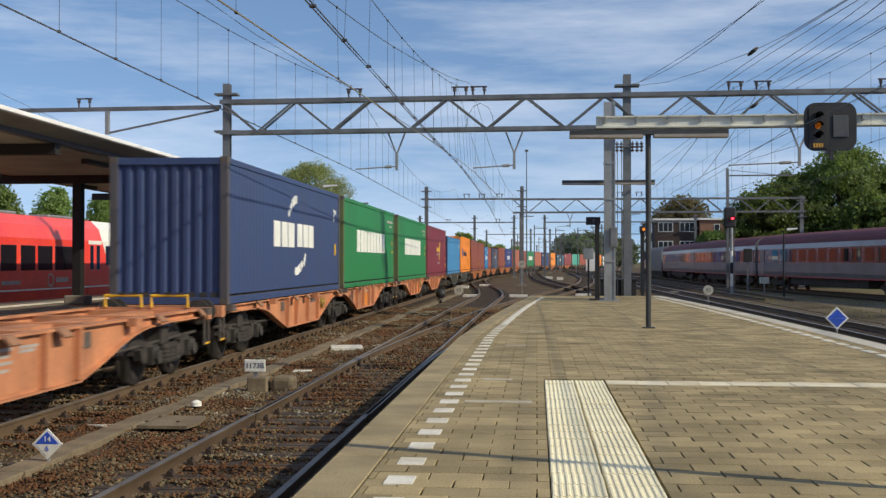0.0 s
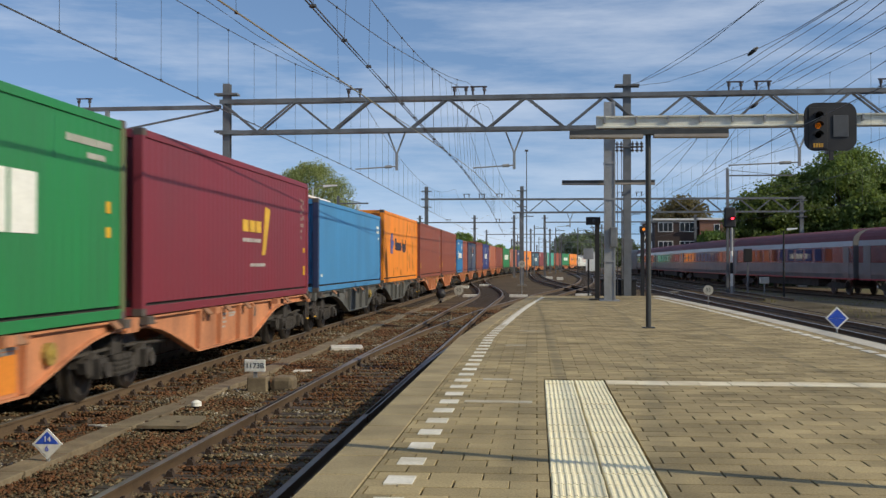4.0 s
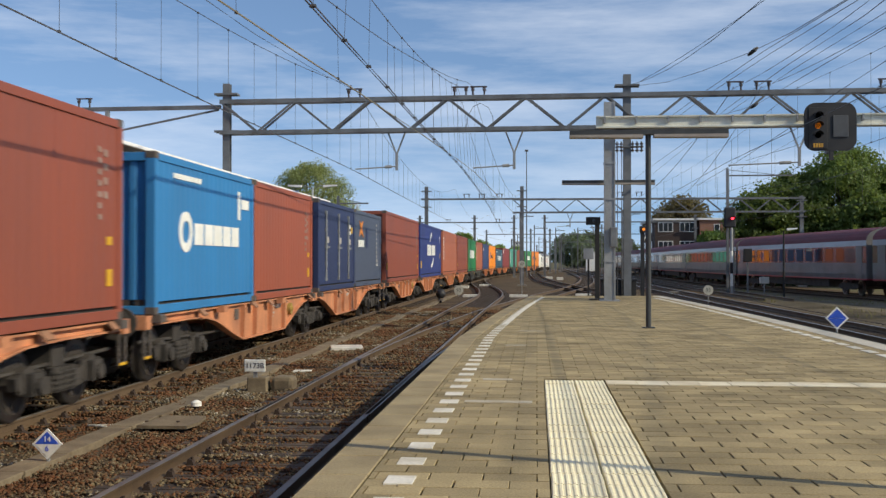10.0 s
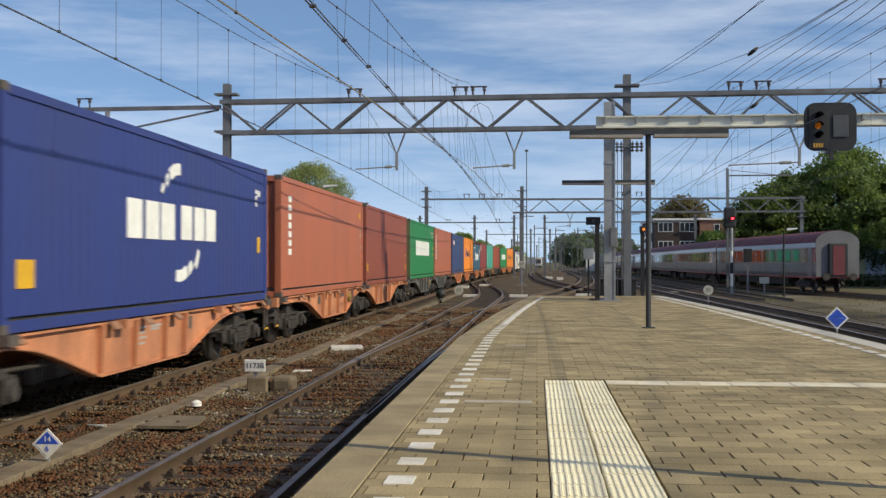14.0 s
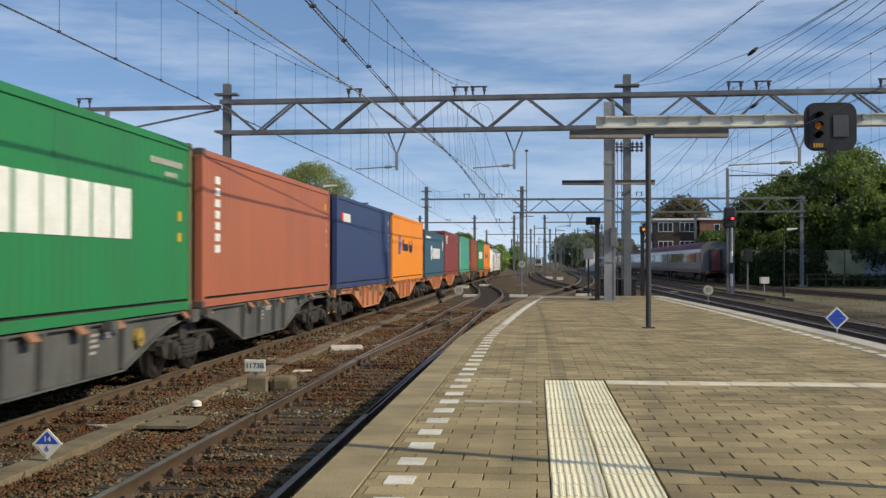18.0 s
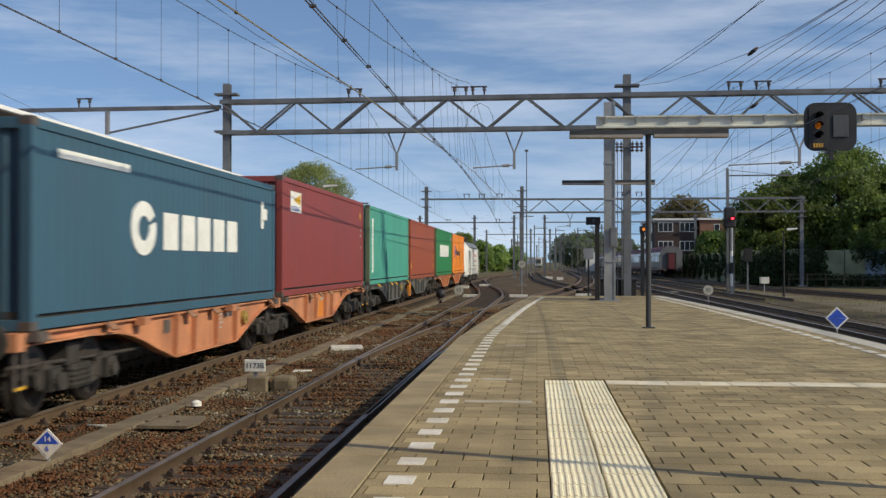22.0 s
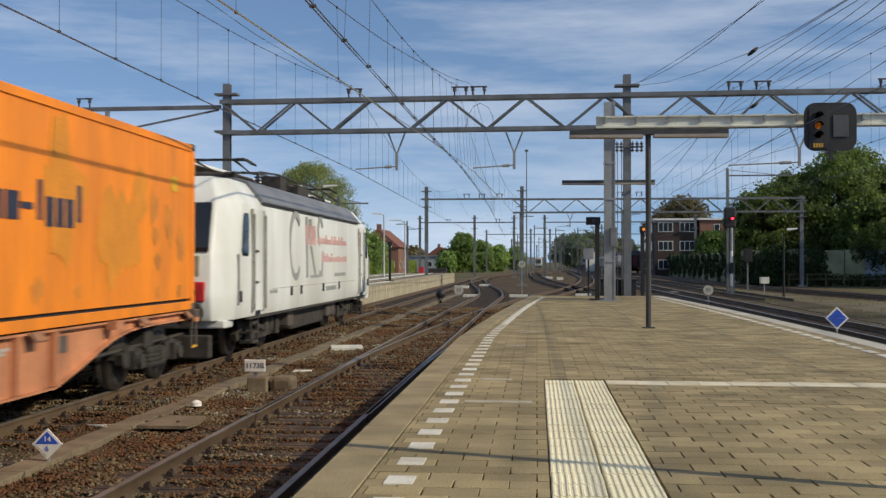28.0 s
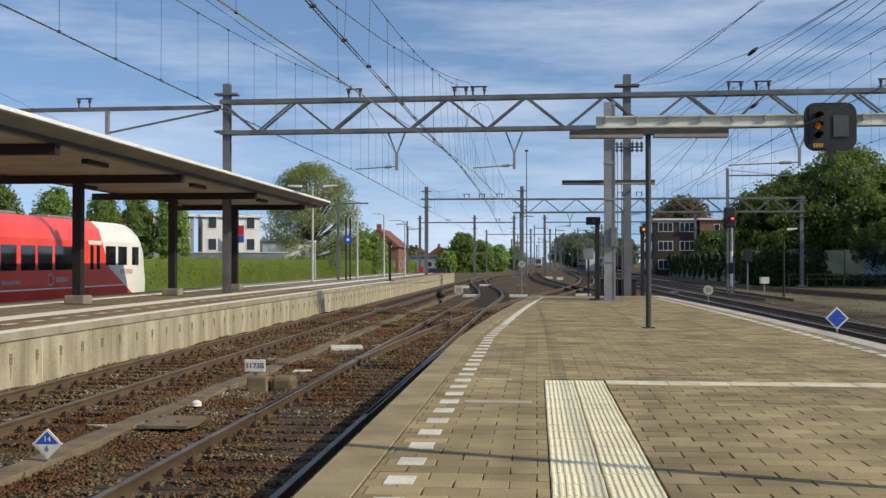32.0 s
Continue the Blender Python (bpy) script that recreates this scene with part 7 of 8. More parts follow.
hedge("clipped green hedge along the railway", -26.6, -25.2, 30, 226, 2.3, 70000, 5)
hedge("green lineside shrubs along the far track", -19.5, -17.5, 226, 330, 2.2, 14000, 6, M_LEAF2, 0.2)


# ---- garden wall with ivy beyond the express line ----
M_IVY = mat("dark_ivy_leaf", (0.05, 0.08, 0.03), 0.6, 0, (0.028, 0.048, 0.018), 0.6, 6.0, 0.0, vary=0.35, spec=0.1)
M_GARDENWALL = mat("painted_garden_wall", (0.29, 0.30, 0.185), 0.85, 0, (0.16, 0.175, 0.10), 0.7, 12, 0.2, vary=0.12)
M_BLUEDOOR = mat("blue_grey_door", (0.30, 0.36, 0.44), 0.6, 0, (0.22, 0.3, 0.4), 1.0, 12, 0.05)


def garden_wall():
    w = thing("garden_wall", "pale green garden wall overgrown with dark ivy", "wall", kind="structure")
    rng = random.Random(8)
    for i in range(13):
        x = 18.6 + 2.3 * i
        part("wall_panel", box(x, x + 2.24, 100.0, 100.25, -0.3, 3.05 + 0.06 * (i % 3), 0.02), M_GARDENWALL, w)
    part("blue_door", box(29.6, 31.3, 99.9, 99.98, 0.3, 2.95, 0.02), M_BLUEDOOR, w, "blue-grey painted door")
    for i in range(44):
        part("wall_panel", box(20.6, 20.85, 100.3 + 2.5 * i, 102.75 + 2.5 * i, -0.3, 2.95 + 0.06 * (i % 3), 0.02), M_GARDENWALL, w)
    lumps = [(20.5, 100 + 1.3 * i, 1.6 + 1.0 * math.sin(i * 1.7), 0.25, 0.7, 0.9 + 0.4 * math.sin(i * 2.9)) for i in range(84)]
    lumps += [(rng.uniform(19, 48), 99.9, rng.uniform(1.9, 3.1), rng.uniform(0.3, 0.8), 0.22, rng.uniform(0.4, 1.0)) for _ in range(52)]
    lumps += [(18.8 + 0.45 * i, 99.8, 1.3 + 0.9 * math.sin(i * 1.9), 0.6, 0.3, 1.2) for i in range(17)]
    lumps += [(19 + 0.8 * i, 99.8, 0.35, 0.7, 0.4, 0.55) for i in range(38)]
    tagged(part("ivy", leaves("ivy", lumps, 36000, 0.12, M_IVY, 21), None, w), kind="stuff")
    f = thing("lineside_railing", "low dark steel railing before the garden wall", "railing")
    for i in range(12):
        part("post", box(21.0 + 1.5 * i, 21.05 + 1.5 * i, 92.0, 92.05, -0.25, 1.0), M_BROWN, f)
    for z in (0.55, 0.95):
        part("rail", box(21.0, 37.6, 92.01, 92.04, z, z + 0.035), M_BROWN, f)


garden_wall()


# ---- dry verge between the platform-side track and the express line ----
M_VERGE = mat("dry_verge_earth", (0.205, 0.175, 0.125), 0.95, 0, (0.115, 0.098, 0.066), 0.5, 14.0, 0.9, bump_dist=0.05, spec=0.1, grain_amount=1.8)
M_DRYGRASS = leaf_mat("dry_grass_blade", (0.22, 0.20, 0.08), (0.15, 0.16, 0.06))


def verge():
    bm = B()
    ys = [18 + 3.0 * i for i in range(25)]
    rows = [[bm.verts.new((x, y, z)) for x, z in ((11.8, -0.21), (12.2, -0.16), (x_coach(y) - 2.7, -0.16), (x_coach(y) - 2.3, -0.21))] for y in ys]
    for a, b in zip(rows, rows[1:]):
        for i in range(3):
            bm.faces.new((a[i], a[i + 1], b[i + 1], b[i]))
    single("verge", bm, M_VERGE, "dry brown earth verge with thin grass", "ground", kind="structure")
    rng = np.random.default_rng(15)
    n = 3200
    y = 20 + 68 * rng.random(n)
    x = 12.1 + (17.42 + 0.00128 * np.maximum(0, 115 - y) ** 2 - 15.0) * rng.random(n)
    keep = np.sin(x * 1.3 + 2 * np.sin(y * 0.4)) + np.sin(y * 0.33 + x * 0.4) > 0.1
    x, y = x[keep], y[keep]
    k = len(x)
    h, a = 0.06 + 0.16 * rng.random(k), rng.random(k) * 6.28
    w = 0.012 + 0.01 * rng.random(k)
    dx, dy = np.cos(a) * w, np.sin(a) * w
    lean = 0.08 * rng.normal(size=(2, k))
    z = np.full(k, -0.17)
    v = np.stack([np.stack([x - dx, y - dy, z], 1), np.stack([x + dx, y + dy, z], 1), np.stack([x + lean[0], y + lean[1], z + h], 1)], 1).reshape(-1, 3)
    me = mesh_of("dry_grass", v.tolist(), np.arange(3 * k).reshape(-1, 3).tolist(), M_DRYGRASS)
    tagged(new("dry_grass", me), "thin dry grass tufts on the verge", "grass", kind="stuff")


verge()


# ---- houses ----
M_PLASTER = mat("white_plaster", (0.74, 0.74, 0.72), 0.7, 0, (0.66, 0.66, 0.64), 0.5, 14, 0.05)
M_GREYWALL = mat("grey_cladding", (0.30, 0.31, 0.33), 0.6, 0, (0.25, 0.26, 0.28), 0.5, 14, 0.05)
M_BRICKWALL = mat("brown_brick_wall", (0.05, 0.032, 0.027), 0.85, 0, (0.038, 0.026, 0.022), 0.5, 8, 0.2)
M_REDBRICK = mat("red_brick_wall", (0.24, 0.12, 0.08), 0.85, 0, (0.19, 0.095, 0.065), 0.5, 8, 0.2)
M_ROOFTILE = mat("red_roof_tile", (0.22, 0.085, 0.055), 0.8, 0, (0.16, 0.065, 0.045), 0.5, 8, 0.3)
M_ROOFGREY = mat("grey_roof", (0.20, 0.21, 0.23), 0.7, 0, (0.16, 0.165, 0.18), 0.5, 8, 0.1)


def house(label, x0, x1, y0, y1, h, wall, cols, rows, roof=None, roof_h=0.0, win=(1.1, 1.3), base=-0.25, side=None):
    """Walls, a flat or ridged roof, and windows with frames facing the railway."""
    b = thing("house", label, "building")
    part("wall", box(x0, x1, y0, y1, base, h), wall, b)
    if roof_h:
        xm = (x0 + x1) / 2
        part("roof", prism(B(), [(x0 - 0.4, h), (x1 + 0.4, h), (xm, h + roof_h)], "y", y0 - 0.3, y1 + 0.3), roof or M_ROOFTILE, b)
        part("chimney", box(xm - 0.4, xm + 0.4, y0 + 1, y0 + 1.8, h + roof_h * 0.6, h + roof_h + 0.8), M_REDBRICK, b)
    else:
        part("roof", box(x0 - 0.3, x1 + 0.3, y0 - 0.3, y1 + 0.3, h, h + 0.3), roof or M_PLASTER, b)
    def window(cx, cy, z, along):
        w, hh = win
        wf = part("window", box(-w / 2, w / 2, -0.05, 0.05, 0, hh), M_PLASTER, b, at=pose(cx, cy, z, 0, 0, 0 if along == "x" else 90))
        n = 3 if w > 1.6 else 1
        p = (w - 0.1) / n
        for k in range(n):
            part("pane", box(-w / 2 + 0.1 + k * p, -w / 2 + k * p + p, -0.07, 0.07, 0.09, hh - 0.09), M_HOUSEGLASS, wf)
    for r in range(rows):
        z = base + 1.1 + r * (h - base) / rows
        for c in range(cols[0]):
            window(x0 + (c + 0.5) * (x1 - x0) / cols[0], y0, z, "x")
        for c in range(cols[1]):
            window(x1 if x1 < 0 else x0, y0 + (c + 0.5) * (y1 - y0) / cols[1], z, "y")
    return b


def turned(label, x0, x1, y0, y1, *rest):
    """A house whose front looks aslant over the railway."""
    b = house(label, x0, x1, y0, y1, *rest)
    c = Matrix.Translation(((x0 + x1) / 2, y0, 0))
    b.matrix_basis = c @ Matrix.Rotation(radians(24), 4, "Z") @ c.inverted()
    return b


turned("white three-storey building behind the hedge", -36.9, -30.6, 116.5, 121, 6.95, M_PLASTER, (3, 2), 3, None, 0.0, (1.05, 1.4))
turned("grey and white building behind the hedge", -44.6, -37.0, 112.8, 133, 6.95, M_GREYWALL, (4, 4), 3, None, 0.0, (1.1, 1.45))
turned("low white building with grey roof", -33.4, -27, 129, 137, 4.4, M_PLASTER, (4, 2), 1, M_ROOFGREY)
base = thing("garden_fence", "low grey boundary wall before the white building", "wall", at=pose(-30, 112.8, -0.25))
part("panel", box(-8.6, 3.1, -0.1, 0.1, 0, 3.2, 0.03), M_GREYWALL, base)
part("cap", box(-8.7, 3.2, -0.15, 0.15, 3.2, 3.32, 0.02), M_PLASTER, base)
banner = thing("banner", "red and white banner on the white building", "sign", at=pose(-32.53, 115.2, 5.0))
part("cloth", box(-0.55, 0.55, -0.03, 0.03, -0.1, 1.0, 0.01), M_PRINTRED, banner)
part("lower_field", box(-0.55, 0.55, -0.03, 0.03, -0.9, -0.11, 0.01), M_SIGNBLUE, banner)
part("bracket", box(-0.05, 0.05, 0.0, 1.2, 0.3, 0.36), M_GALV, banner)
house("brick house with red tiled roof", -32, -24.6, 190, 205, 4.6, M_REDBRICK, (3, 3), 1, None, 3.4)
house("low shed with dark roof beyond the hedge", -34, -22, 240, 252, 3.2, M_GREYWALL, (3, 2), 1, M_ROOFGREY)
for i, x in enumerate((-62, -52, -43, -34, -25)):
    house("white cottage with tiled roof", x, x + 7.5, 330 + 9 * (i % 3), 345 + 9 * (i % 3), 3.8, M_PLASTER if i % 2 else M_REDBRICK, (3, 3), 1, None, 3.0)
house("dark brick house with white-framed bay windows", 18.4, 25.0, 170, 190, 8.5, M_BRICKWALL, (2, 2), 3, win=(2.3, 1.5))
house("red brick house end wall with pale roof edge", 25.2, 30.3, 169, 188, 8.5, M_REDBRICK, (1, 0), 3, win=(0.9, 1.2))
house("distant pale tower block", -19, -14, 900, 915, 19, M_PLASTER, (4, 3), 6)
house("distant low grey shed", -40, 10, 1200, 1230, 7, M_GREYWALL, (12, 2), 1)


# ---- lamps, posts and signs on the island platform ----
M_LAMPPOST = mat("pale_lamp_post_paint", (0.52, 0.53, 0.52), 0.5, 0.1, (0.42, 0.43, 0.42), 2.0, 30, 0.05)


def street_lamp(x, y, base, top, arms, material=None, label="grey lamp post with a flat lantern", head=0.7):
    t = thing("lamp_post", label, "lamp post", at=pose(x, y, base), group="lamp posts")
    part("pole", rod(B(), (0, 0, 0), (0, 0, top - base), 0.07, 0.05, 10), material or M_LAMPPOST, t)
    part("footing", rod(B(), (0, 0, 0), (0, 0, 0.06), 0.16, n=12), M_GALV, t)
    for a in arms:
        s = 1 if a > 0 else -1
        part("arm", tube(B(), [(0, 0, top - base - 0.05), (a * 0.6, 0, top - base + 0.12), (a, 0, top - base + 0.08)], 0.03, 6), material or M_GALV, t)
        bm = B()
        prism(bm, [(a - s * 0.1, top - base + 0.02), (a + s * head, top - base + 0.1), (a + s * head, top - base + 0.17), (a - s * 0.1, top - base + 0.16)], "y", -0.12, 0.12)
        part("lantern", bm, M_FASCIA, t, "pale flat lantern")
    return t


street_lamp(-13.1, 62, PLAT_Z, 6.35, (-0.75, 0.75), label="grey double lamp post on the island platform")
street_lamp(-12.3, 73, PLAT_Z, 5.9, (-0.1,), head=0.5)
street_lamp(-11.6, 81, PLAT_Z, 5.55, (-0.3,), head=0.6)
street_lamp(-11.6, 94, PLAT_Z, 5.55, (-0.7,), head=0.7)
street_lamp(-16.3, 78, -0.2, 3.4, (-0.05,), label="small lamp post beside the hedge", head=0.3)
street_lamp(27.5, 140, -0.2, 4.4, (0.6,), label="street lamp behind the garden wall", head=0.7)
street_lamp(15.0, 67, -0.2, 3.9, (0.3,), M_DARK, "short dark lineside lamp post", 0.5)
street_lamp(35.2, 101, -0.2, 6.5, (0.05,), M_GALV, "thin post behind the garden wall", 0.1)


def mast(x, y, base, top, arm, label="dark overhead line mast with an arm"):
    m = thing("overhead_mast", label, "mast", group="overhead masts")
    bm = B()
    h_post(bm, x, y, base, top, 0.17)
    part("post", bm, M_STEEL, m)
    if arm:
        part("arm", bar(B(), (x, y, top - 0.5), (x + arm, y, top - 0.5), 0.08, 0.1), M_STEEL, m)
        part("stay", rod(B(), (x, y, top - 0.1), (x + arm * 0.8, y, top - 0.48), 0.02, n=5), M_STEEL, m)
    return m


pole = thing("floodlight_pole", "thin tall grey pole with a small lamp on top", "lamp post", at=pose(-1.41, 150, -0.25))
part("pole", rod(B(), (0, 0, 0), (0, 0, 17.70), 0.10, 0.06, 8), M_STEEL, pole)
part("lamp_head", box(-0.25, 0.25, -0.25, 0.25, 17.65, 17.90, 0.03), M_STEEL, pole)
mast(-13.55, 72.5, PLAT_Z - 0.02, 6.5, 2.1)
mast(-18.2, 150, -0.25, 7.8, -1.6)
mast(-20.0, 166, -0.25, 7.6, 1.4)
mast(9.4, 120, -0.25, 7.8, 2.0)
mast(-2.0, 130, -0.25, 8.0, 1.6)
mast(-0.4, 176, -0.25, 8.0, 1.6)
mast(3.3, 190, -0.25, 8.0, 1.6)
mast(5.5, 240, -0.25, 8.0, 1.6)
mast(0.5, 260, -0.25, 8.0, 1.6)
mast(8.5, 340, -0.25, 8.0, 1.6)
mast(23.4, 190, -0.25, 7.8, -2.0)
far_rng = random.Random(77)
for k in range(16):
    yy = 165 + 16 * k
    mast(far_rng.choice((-7.5, -3.8, 0.6, 4.2, 7.6, 11.0, 14.5, 19.0)) + 0.0002 * yy * yy * 0.4, yy + far_rng.uniform(-5, 5), -0.25, far_rng.uniform(7.4, 8.6), far_rng.choice((-1.8, 1.6, 2.2)))


def name_sign():
    s = thing("platform_sign", "blue platform sign between two dark posts", "sign", at=pose(-12.5, 70.5, PLAT_Z))
    for x in (-0.14, 0.14):
        part("post", rod(B(), (x, 0, 0), (x, 0, 4.1), 0.05, n=8), M_DARK, s)
    part("board", box(-0.28, 0.28, -0.09, -0.05, 2.45, 2.9, 0.01), M_SIGNBLUE, s)
    part("emblem", rod(B(), (0, -0.1, 2.68), (0, -0.085, 2.68), 0.1, n=12), M_SIGNWHITE, s)


name_sign()


def post_signal(x, y, base, top, lamp, label, head=(0.28, 0.55), lean=0.0):
    s = thing("post_signal", label, "signal", at=pose(x, y, base), group="platform signals")
    h = top - base
    part("post", box(-0.07, 0.07, -0.05, 0.05, 0, h - 0.1, 0.005), M_BLACK, s)
    part("base_plate", box(-0.25, 0.25, -0.25, 0.25, 0, 0.05, 0.01), M_BLACK, s)
    part("head", box(-head[0] + lean, head[0] * 0.5 + lean, -0.1, 0.1, h - head[1] * 0.5, h, 0.02), M_BLACK, s)
    part("lens", rod(B(), (-0.06 + lean, -0.12, h - head[1] * 0.25), (-0.06 + lean, -0.1, h - head[1] * 0.25), 0.055, n=12), lamp, s)
    part("direction_mark", prism(B(), [(-0.14 + lean, h - head[1] * 0.5 - 0.02), (-0.10 + lean, h - head[1] * 0.5 - 0.02), (-0.03 + lean, h - head[1] * 0.5 - 0.22), (0.04 + lean, h - head[1] * 0.5 - 0.02), (0.08 + lean, h - head[1] * 0.5 - 0.02), (-0.02 + lean, h - head[1] * 0.5 - 0.3), (-0.04 + lean, h - head[1] * 0.5 - 0.3)], "y", -0.02, 0.0), M_SIGNWHITE, s)
    return s


post_signal(1.9, 34.2, PLAT_Z, 3.42, M_GLASS, "black post signal at the platform end", (0.3, 0.5), -0.05)
post_signal(3.95, 40.8, -0.2, 3.35, M_AMBER, "black post signal with a small amber lamp", (0.2, 0.5), 0.1)
post_signal(-9.35, 68, PLAT_Z, 3.3, M_GLASS, "black post signal on the island platform", (0.2, 0.5), 0.05)


def striped_signal():
    s = thing("lineside_signal", "lineside signal with red lamp on a striped post", "signal", at=pose(13.3, 75, -0.35))
    for k, (z0, z1, m) in enumerate(((0, 0.7, M_GALV), (0.7, 1.55, M_SIGNWHITE), (1.55, 2.3, M_BLACK), (2.3, 3.1, M_SIGNWHITE), (3.1, 4.7, M_GALV))):
        part("post_band", rod(B(), (0, 0, z0), (0, 0, z1), 0.10, n=12), m, s)
    part("head", box(-0.5, 0.3, -0.12, 0.12, 4.7, 6.1, 0.1), M_BLACK, s)
    part("lens", rod(B(), (0.05, -0.2, 5.32), (0.05, -0.12, 5.32), 0.08, n=14), M_REDGLOW, s)
    part("hood", prism(B(), arc(0.05, 5.32, 0.17, 0.2, 0, 180, 10), "y", -0.4, -0.12), M_BLACK, s)
    part("ladder", box(0.14, 0.19, -0.02, 0.02, 0.2, 4.6), M_COACHEND, s)
    b = thing("relay_box", "grey relay box on a post", "cabinet", at=pose(14.3, 74.6, -0.2))
    part("box", box(-0.25, 0.28, -0.2, 0.2, 2.2, 3.1, 0.03), M_DARK, b)
    part("post", box(-0.05, 0.05, -0.05, 0.05, 0, 2.2), M_STEEL, b)
    c = thing("lineside_cabinet", "small pale lineside cabinet on legs", "cabinet", at=pose(15.7, 76, -0.2))
    part("box", box(-0.3, 0.3, -0.2, 0.2, 0.7, 1.15, 0.02), M_SLAB, c)
    part("leg", box(-0.04, 0.04, -0.04, 0.04, 0, 0.7), M_GALV, c)
    m = mast(13.1, 75.35, -0.25, 8.45, 4.4, "grey lineside mast carrying a wire arm")


striped_signal()


def cabinet(x, y, z, w, d, h, material, label):
    c = thing("equipment_cabinet", label, "cabinet", at=pose(x, y, z))
    part("body", box(-w / 2, w / 2, -d / 2, d / 2, 0.05, h, 0.015), material, c)
    part("lid", box(-w / 2 - 0.03, w / 2 + 0.03, -d / 2 - 0.03, d / 2 + 0.03, h, h + 0.05, 0.01), material, c)
    part("plinth", box(-w / 2 - 0.02, w / 2 + 0.02, -d / 2 - 0.02, d / 2 + 0.02, 0, 0.05), M_CONCDARK, c)
    part("door_seam", box(-0.008, 0.008, -d / 2 - 0.006, -d / 2, 0.12, h - 0.08), M_BLACK, c)


cabinet(3.05, 41.0, -0.2, 1.3, 0.9, 1.5, M_DARK, "dark equipment cabinet at the platform end")
board = thing("lineside_board", "pale square board on a dark post", "sign", at=pose(2.85, 60.0, -0.2))
part("post", box(-0.05, 0.05, -0.05, 0.05, 0, 2.9), M_DARK, board)
part("plate", box(-0.28, 0.28, -0.08, -0.055, 2.35, 2.95, 0.01), M_GALV, board)
cabinet(12.6, 250.0, -0.2, 2.6, 2.0, 4.4, M_PLASTER, "pale equipment hut standing far off")
cabinet(-12.2, 131.0, -0.25, 2.3, 2.0, 1.4, M_BROWN, "brown lineside equipment hut")
cabinet(-13.8, 128.0, -0.25, 0.6, 0.5, 1.6, M_PRINTRED, "small red lineside box")


# ---- things lying between the tracks ----
duct = thing("cable_duct", "line of grey-brown concrete cable duct covers in the ballast", "cable duct", kind="structure")
DUCT_ME = link(box(-0.165, 0.165, -0.497, 0.497, -0.25, -0.124, 0.01), "duct_cover", M_DUCT)
for i in range(65):
    yy = 5.0 + 1.0 * i
    part("duct_cover", DUCT_ME, None, duct, at=pose(-5.36 + 0.03 * math.sin(i * 1.3), yy, 0.004 * math.sin(i * 2.1), 0, 0, 0.5 * math.sin(i * 0.9)))


def slab(x, y, w, d, top, material, label, turn=0.0):
    single("ground_slab", box(-w / 2, w / 2, -d / 2, d / 2, -0.25, top, 0.015), material, label, "slab", at=pose(x, y, 0, 0, 0, turn))


slab(-4.75, 26.6, 0.8, 0.9, -0.11, M_SLAB, "pale concrete slab in the ballast", 12)
slab(-4.62, 20.9, 0.35, 0.3, -0.14, M_SLAB, "small pale concrete slab in the ballast", 5)
cover = thing("cover_plate", "tan trapezoid cover plate propped over the ballast", "cover plate", at=pose(-4.86, 13.75, 0, 2.0, 0, 0))
part("plate", prism(B(), [(-0.26, -0.36), (0.40, -0.36), (0.47, -0.1), (0.43, 0.36), (-0.12, 0.38)], "z", -0.125, -0.085), M_DUCT, cover)
for bxx, byy in ((-0.22, -0.1), (0.2, -0.1)):
    part("bolt", rod(B(), (bxx, byy, -0.085), (bxx, byy, -0.07), 0.025, n=8), M_CHAIR, cover)
for bxx in (-0.15, 0.3):
    part("support", box(bxx - 0.05, bxx + 0.05, -0.3, 0.3, -0.25, -0.125), M_BLACK, cover)
single("cable_loop", tube(B(), [(0.46 * math.cos(a) * (1 + 0.1 * math.sin(3 * a)), 0.16 * math.sin(a), 0.03 + 0.015 * math.sin(2 * a)) for a in [0.42 * k for k in range(28)]], 0.013, 6), M_SLAB, "loose pale cable coiled beside the cover plate", "cable", at=pose(-5.45, 13.75, -0.19))
slab(-4.15, 67.5, 0.95, 1.0, -0.06, M_SLAB, "white board lying in the ballast")
slab(-1.15, 67.5, 1.15, 1.0, -0.06, M_SLAB, "white board lying in the ballast")
slab(3.0, 70.0, 1.0, 1.0, -0.06, M_SLAB, "white board lying in the ballast")
slab(9.6, 76.0, 0.7, 0.6, -0.05, M_CONCDARK, "weathered slab lying beside the far track")
slab(-6.3, 90.0, 1.2, 1.2, 0.0, M_SLAB, "white board lying in the ballast")
slab(-4.6, 96.0, 1.0, 1.2, 0.0, M_SLAB, "white board lying in the ballast")
slab(1.6, 140.0, 0.9, 0.8, 0.1, M_SLAB, "pale block beside the far track")
slab(2.8, 132.0, 0.8, 0.8, 0.12, M_SLAB, "pale block beside the far track")


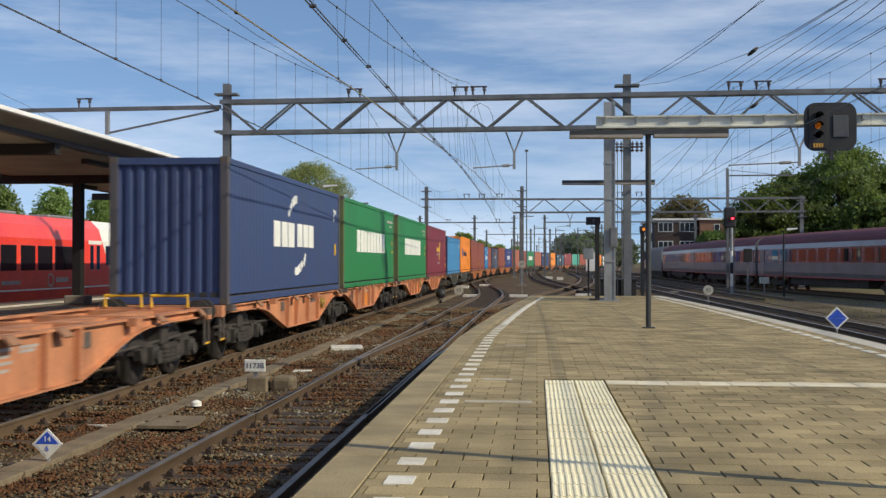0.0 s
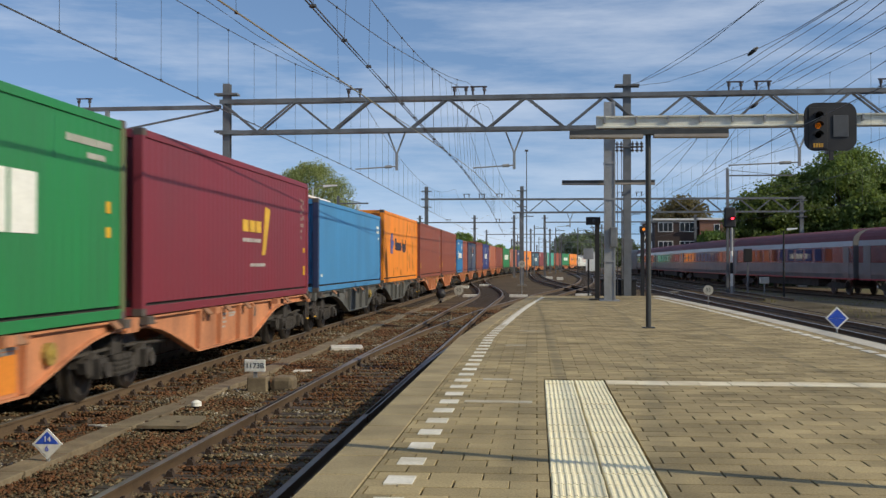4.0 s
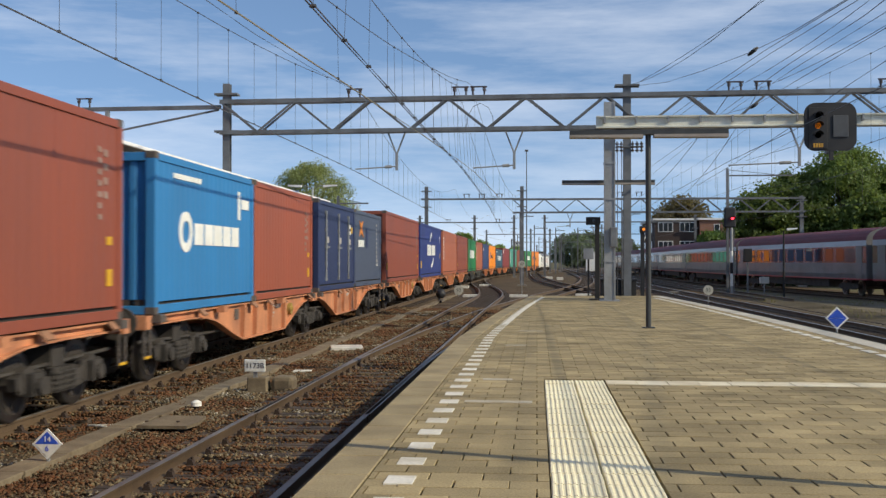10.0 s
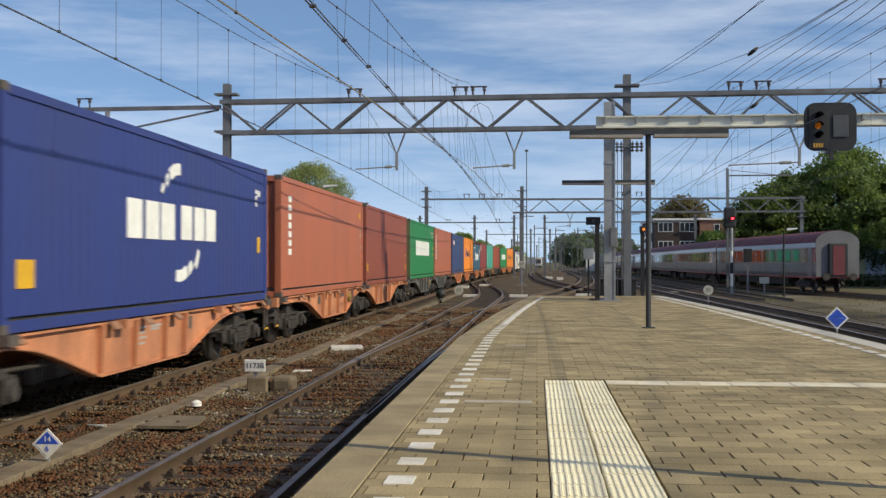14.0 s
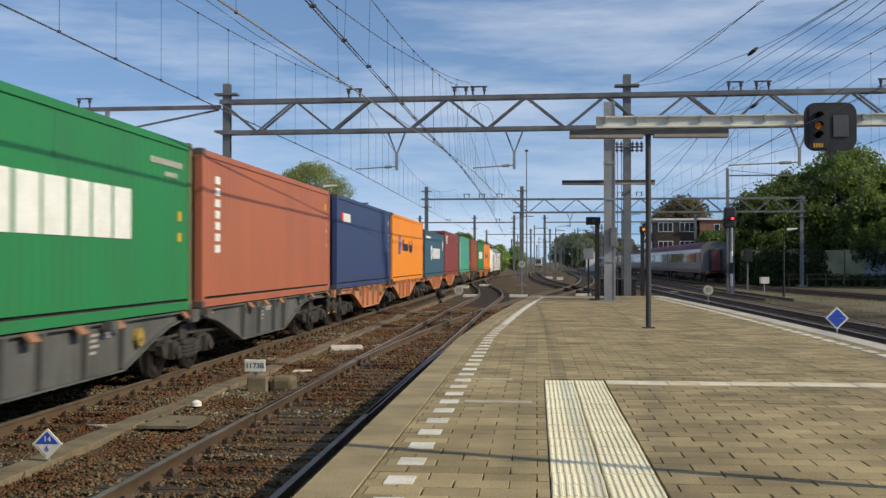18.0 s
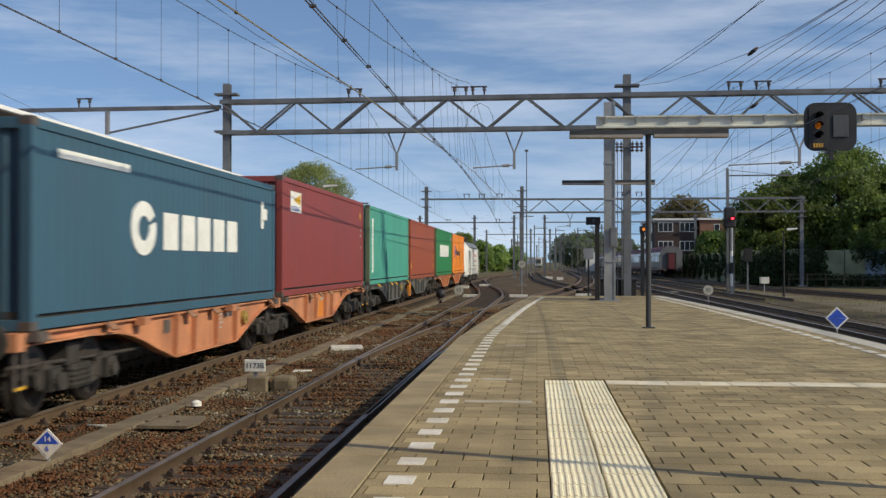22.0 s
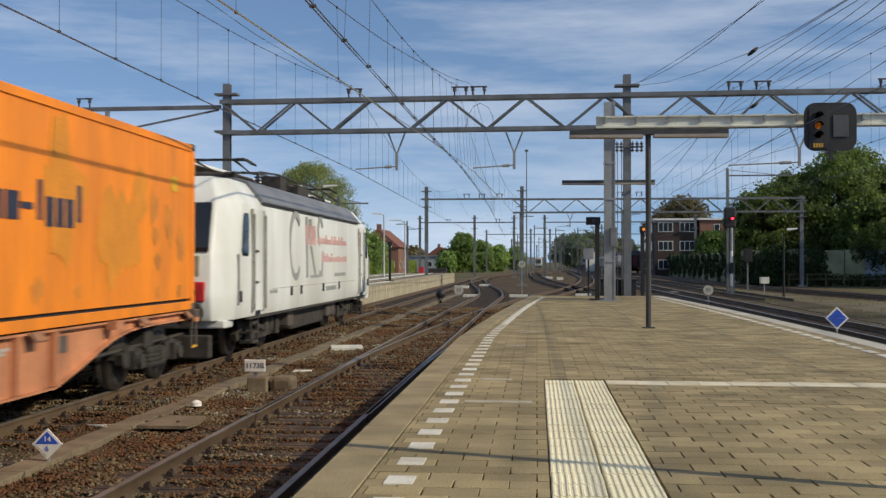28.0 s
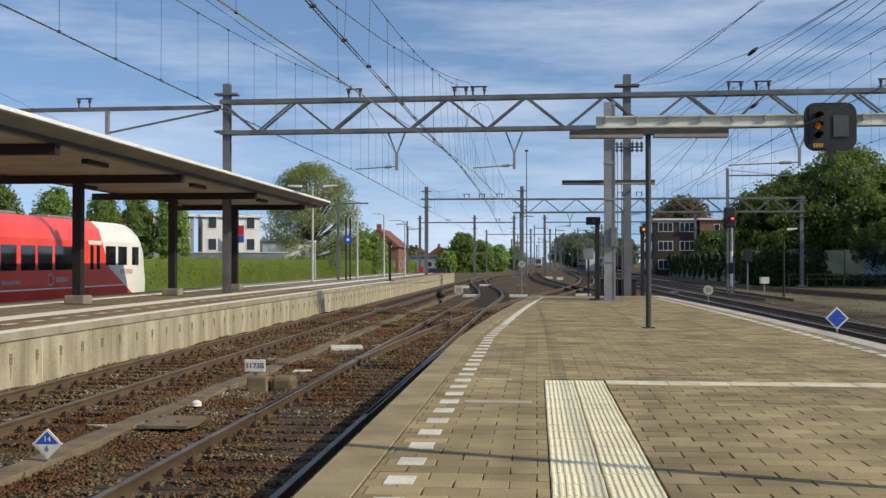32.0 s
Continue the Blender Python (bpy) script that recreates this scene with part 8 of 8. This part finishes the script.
def marker_lamp():
    s = thing("ground_marker", "white domed ground marker on a short dark stem", "marker", at=pose(-5.0, 15.45, -0.2))
    part("stem", rod(B(), (0, 0, 0), (0, 0, 0.10), 0.04, n=8), M_BLACK, s)
    part("cap", rod(rod(B(), (0, 0, 0.08), (0, 0, 0.135), 0.08, 0.075, 14), (0, 0, 0.135), (0, 0, 0.165), 0.075, 0.03, 14), M_SIGNWHITE, s)
    p = thing("point_lantern", "dark round point lantern beside the rails", "lantern", at=pose(-5.15, 57.5, -0.2))
    part("stem", rod(B(), (0, 0, 0), (0, 0, 0.3), 0.06, n=8), M_BLACK, p)
    bm = B()
    bmesh.ops.create_icosphere(bm, subdivisions=2, radius=0.27, matrix=pose(0, 0, 0.48))
    part("body", bm, M_BLACK, p)
    part("collar", rod(B(), (0, 0, 0.12), (0, 0, 0.3), 0.18, 0.12, 10), M_CASTING, p)


marker_lamp()


def distant_train():
    d = thing("distant_train", "far train front, white with a black windscreen", "train", at=pose(0.6, 440, -0.0))
    part("body", box(-1.4, 1.4, 0, 20, 0.4, 3.9, 0.3), M_PLASTER, d)
    part("windscreen", box(-1.05, 1.05, -0.05, 0.4, 1.3, 3.1, 0.1), M_BLACK, d)
    part("bogie", box(-1.1, 1.1, 1, 19, -0.2, 0.5), M_BOGIE, d)


distant_train()

tactile_strip()
markings()
paving()


# ---- what moves ----
def freight_pose(s, t, z):
    y = s - run_length(t)
    turn = -math.degrees(math.atan((x_freight(y + 5) - x_freight(y - 5)) / 10))
    return pose(x_freight(y), y, z, 0, 0, turn)


def express_run(t):
    return 8.5 * t - 47.9


def express_pose(k, t):
    y = express_run(t) + COACH_LEN * k + 13.2 - (3.4 if k == 7 else 0)
    turn = -math.degrees(math.atan((x_coach(y + 8) - x_coach(y - 8)) / 16))
    return pose(x_coach(y), y, 0, 0, 0, turn)


def motions():
    times = [0.5 * i for i in range(65)]
    for ob, s, z in MOVING:
        walk(ob, [(t, freight_pose(s, t, z)) for t in times])
    for k, ob in enumerate(COACH):
        walk(ob, [(t, express_pose(k, t)) for t in times])
    every, other = [i / FPS for i in range(32 * FPS + 1)], [i / FPS for i in range(0, 32 * FPS + 1, 2)]
    turns = [(t, Matrix.Rotation(run_length(t) / 0.46, 4, "X")) for t in every]
    for ob in WHEELSETS:
        at = Matrix.Translation(ob.location)
        walk(ob, [(t, at @ m) for t, m in turns])
    turns = [(t, Matrix.Rotation(-express_run(t) / 0.46, 4, "X")) for t in other]
    for ob in COACH:
        for w in [q for q in ob.children_recursive if q.name.startswith("wheelset")]:
            at = Matrix.Translation(w.location)
            walk(w, [(t, at @ m) for t, m in turns])


motions()
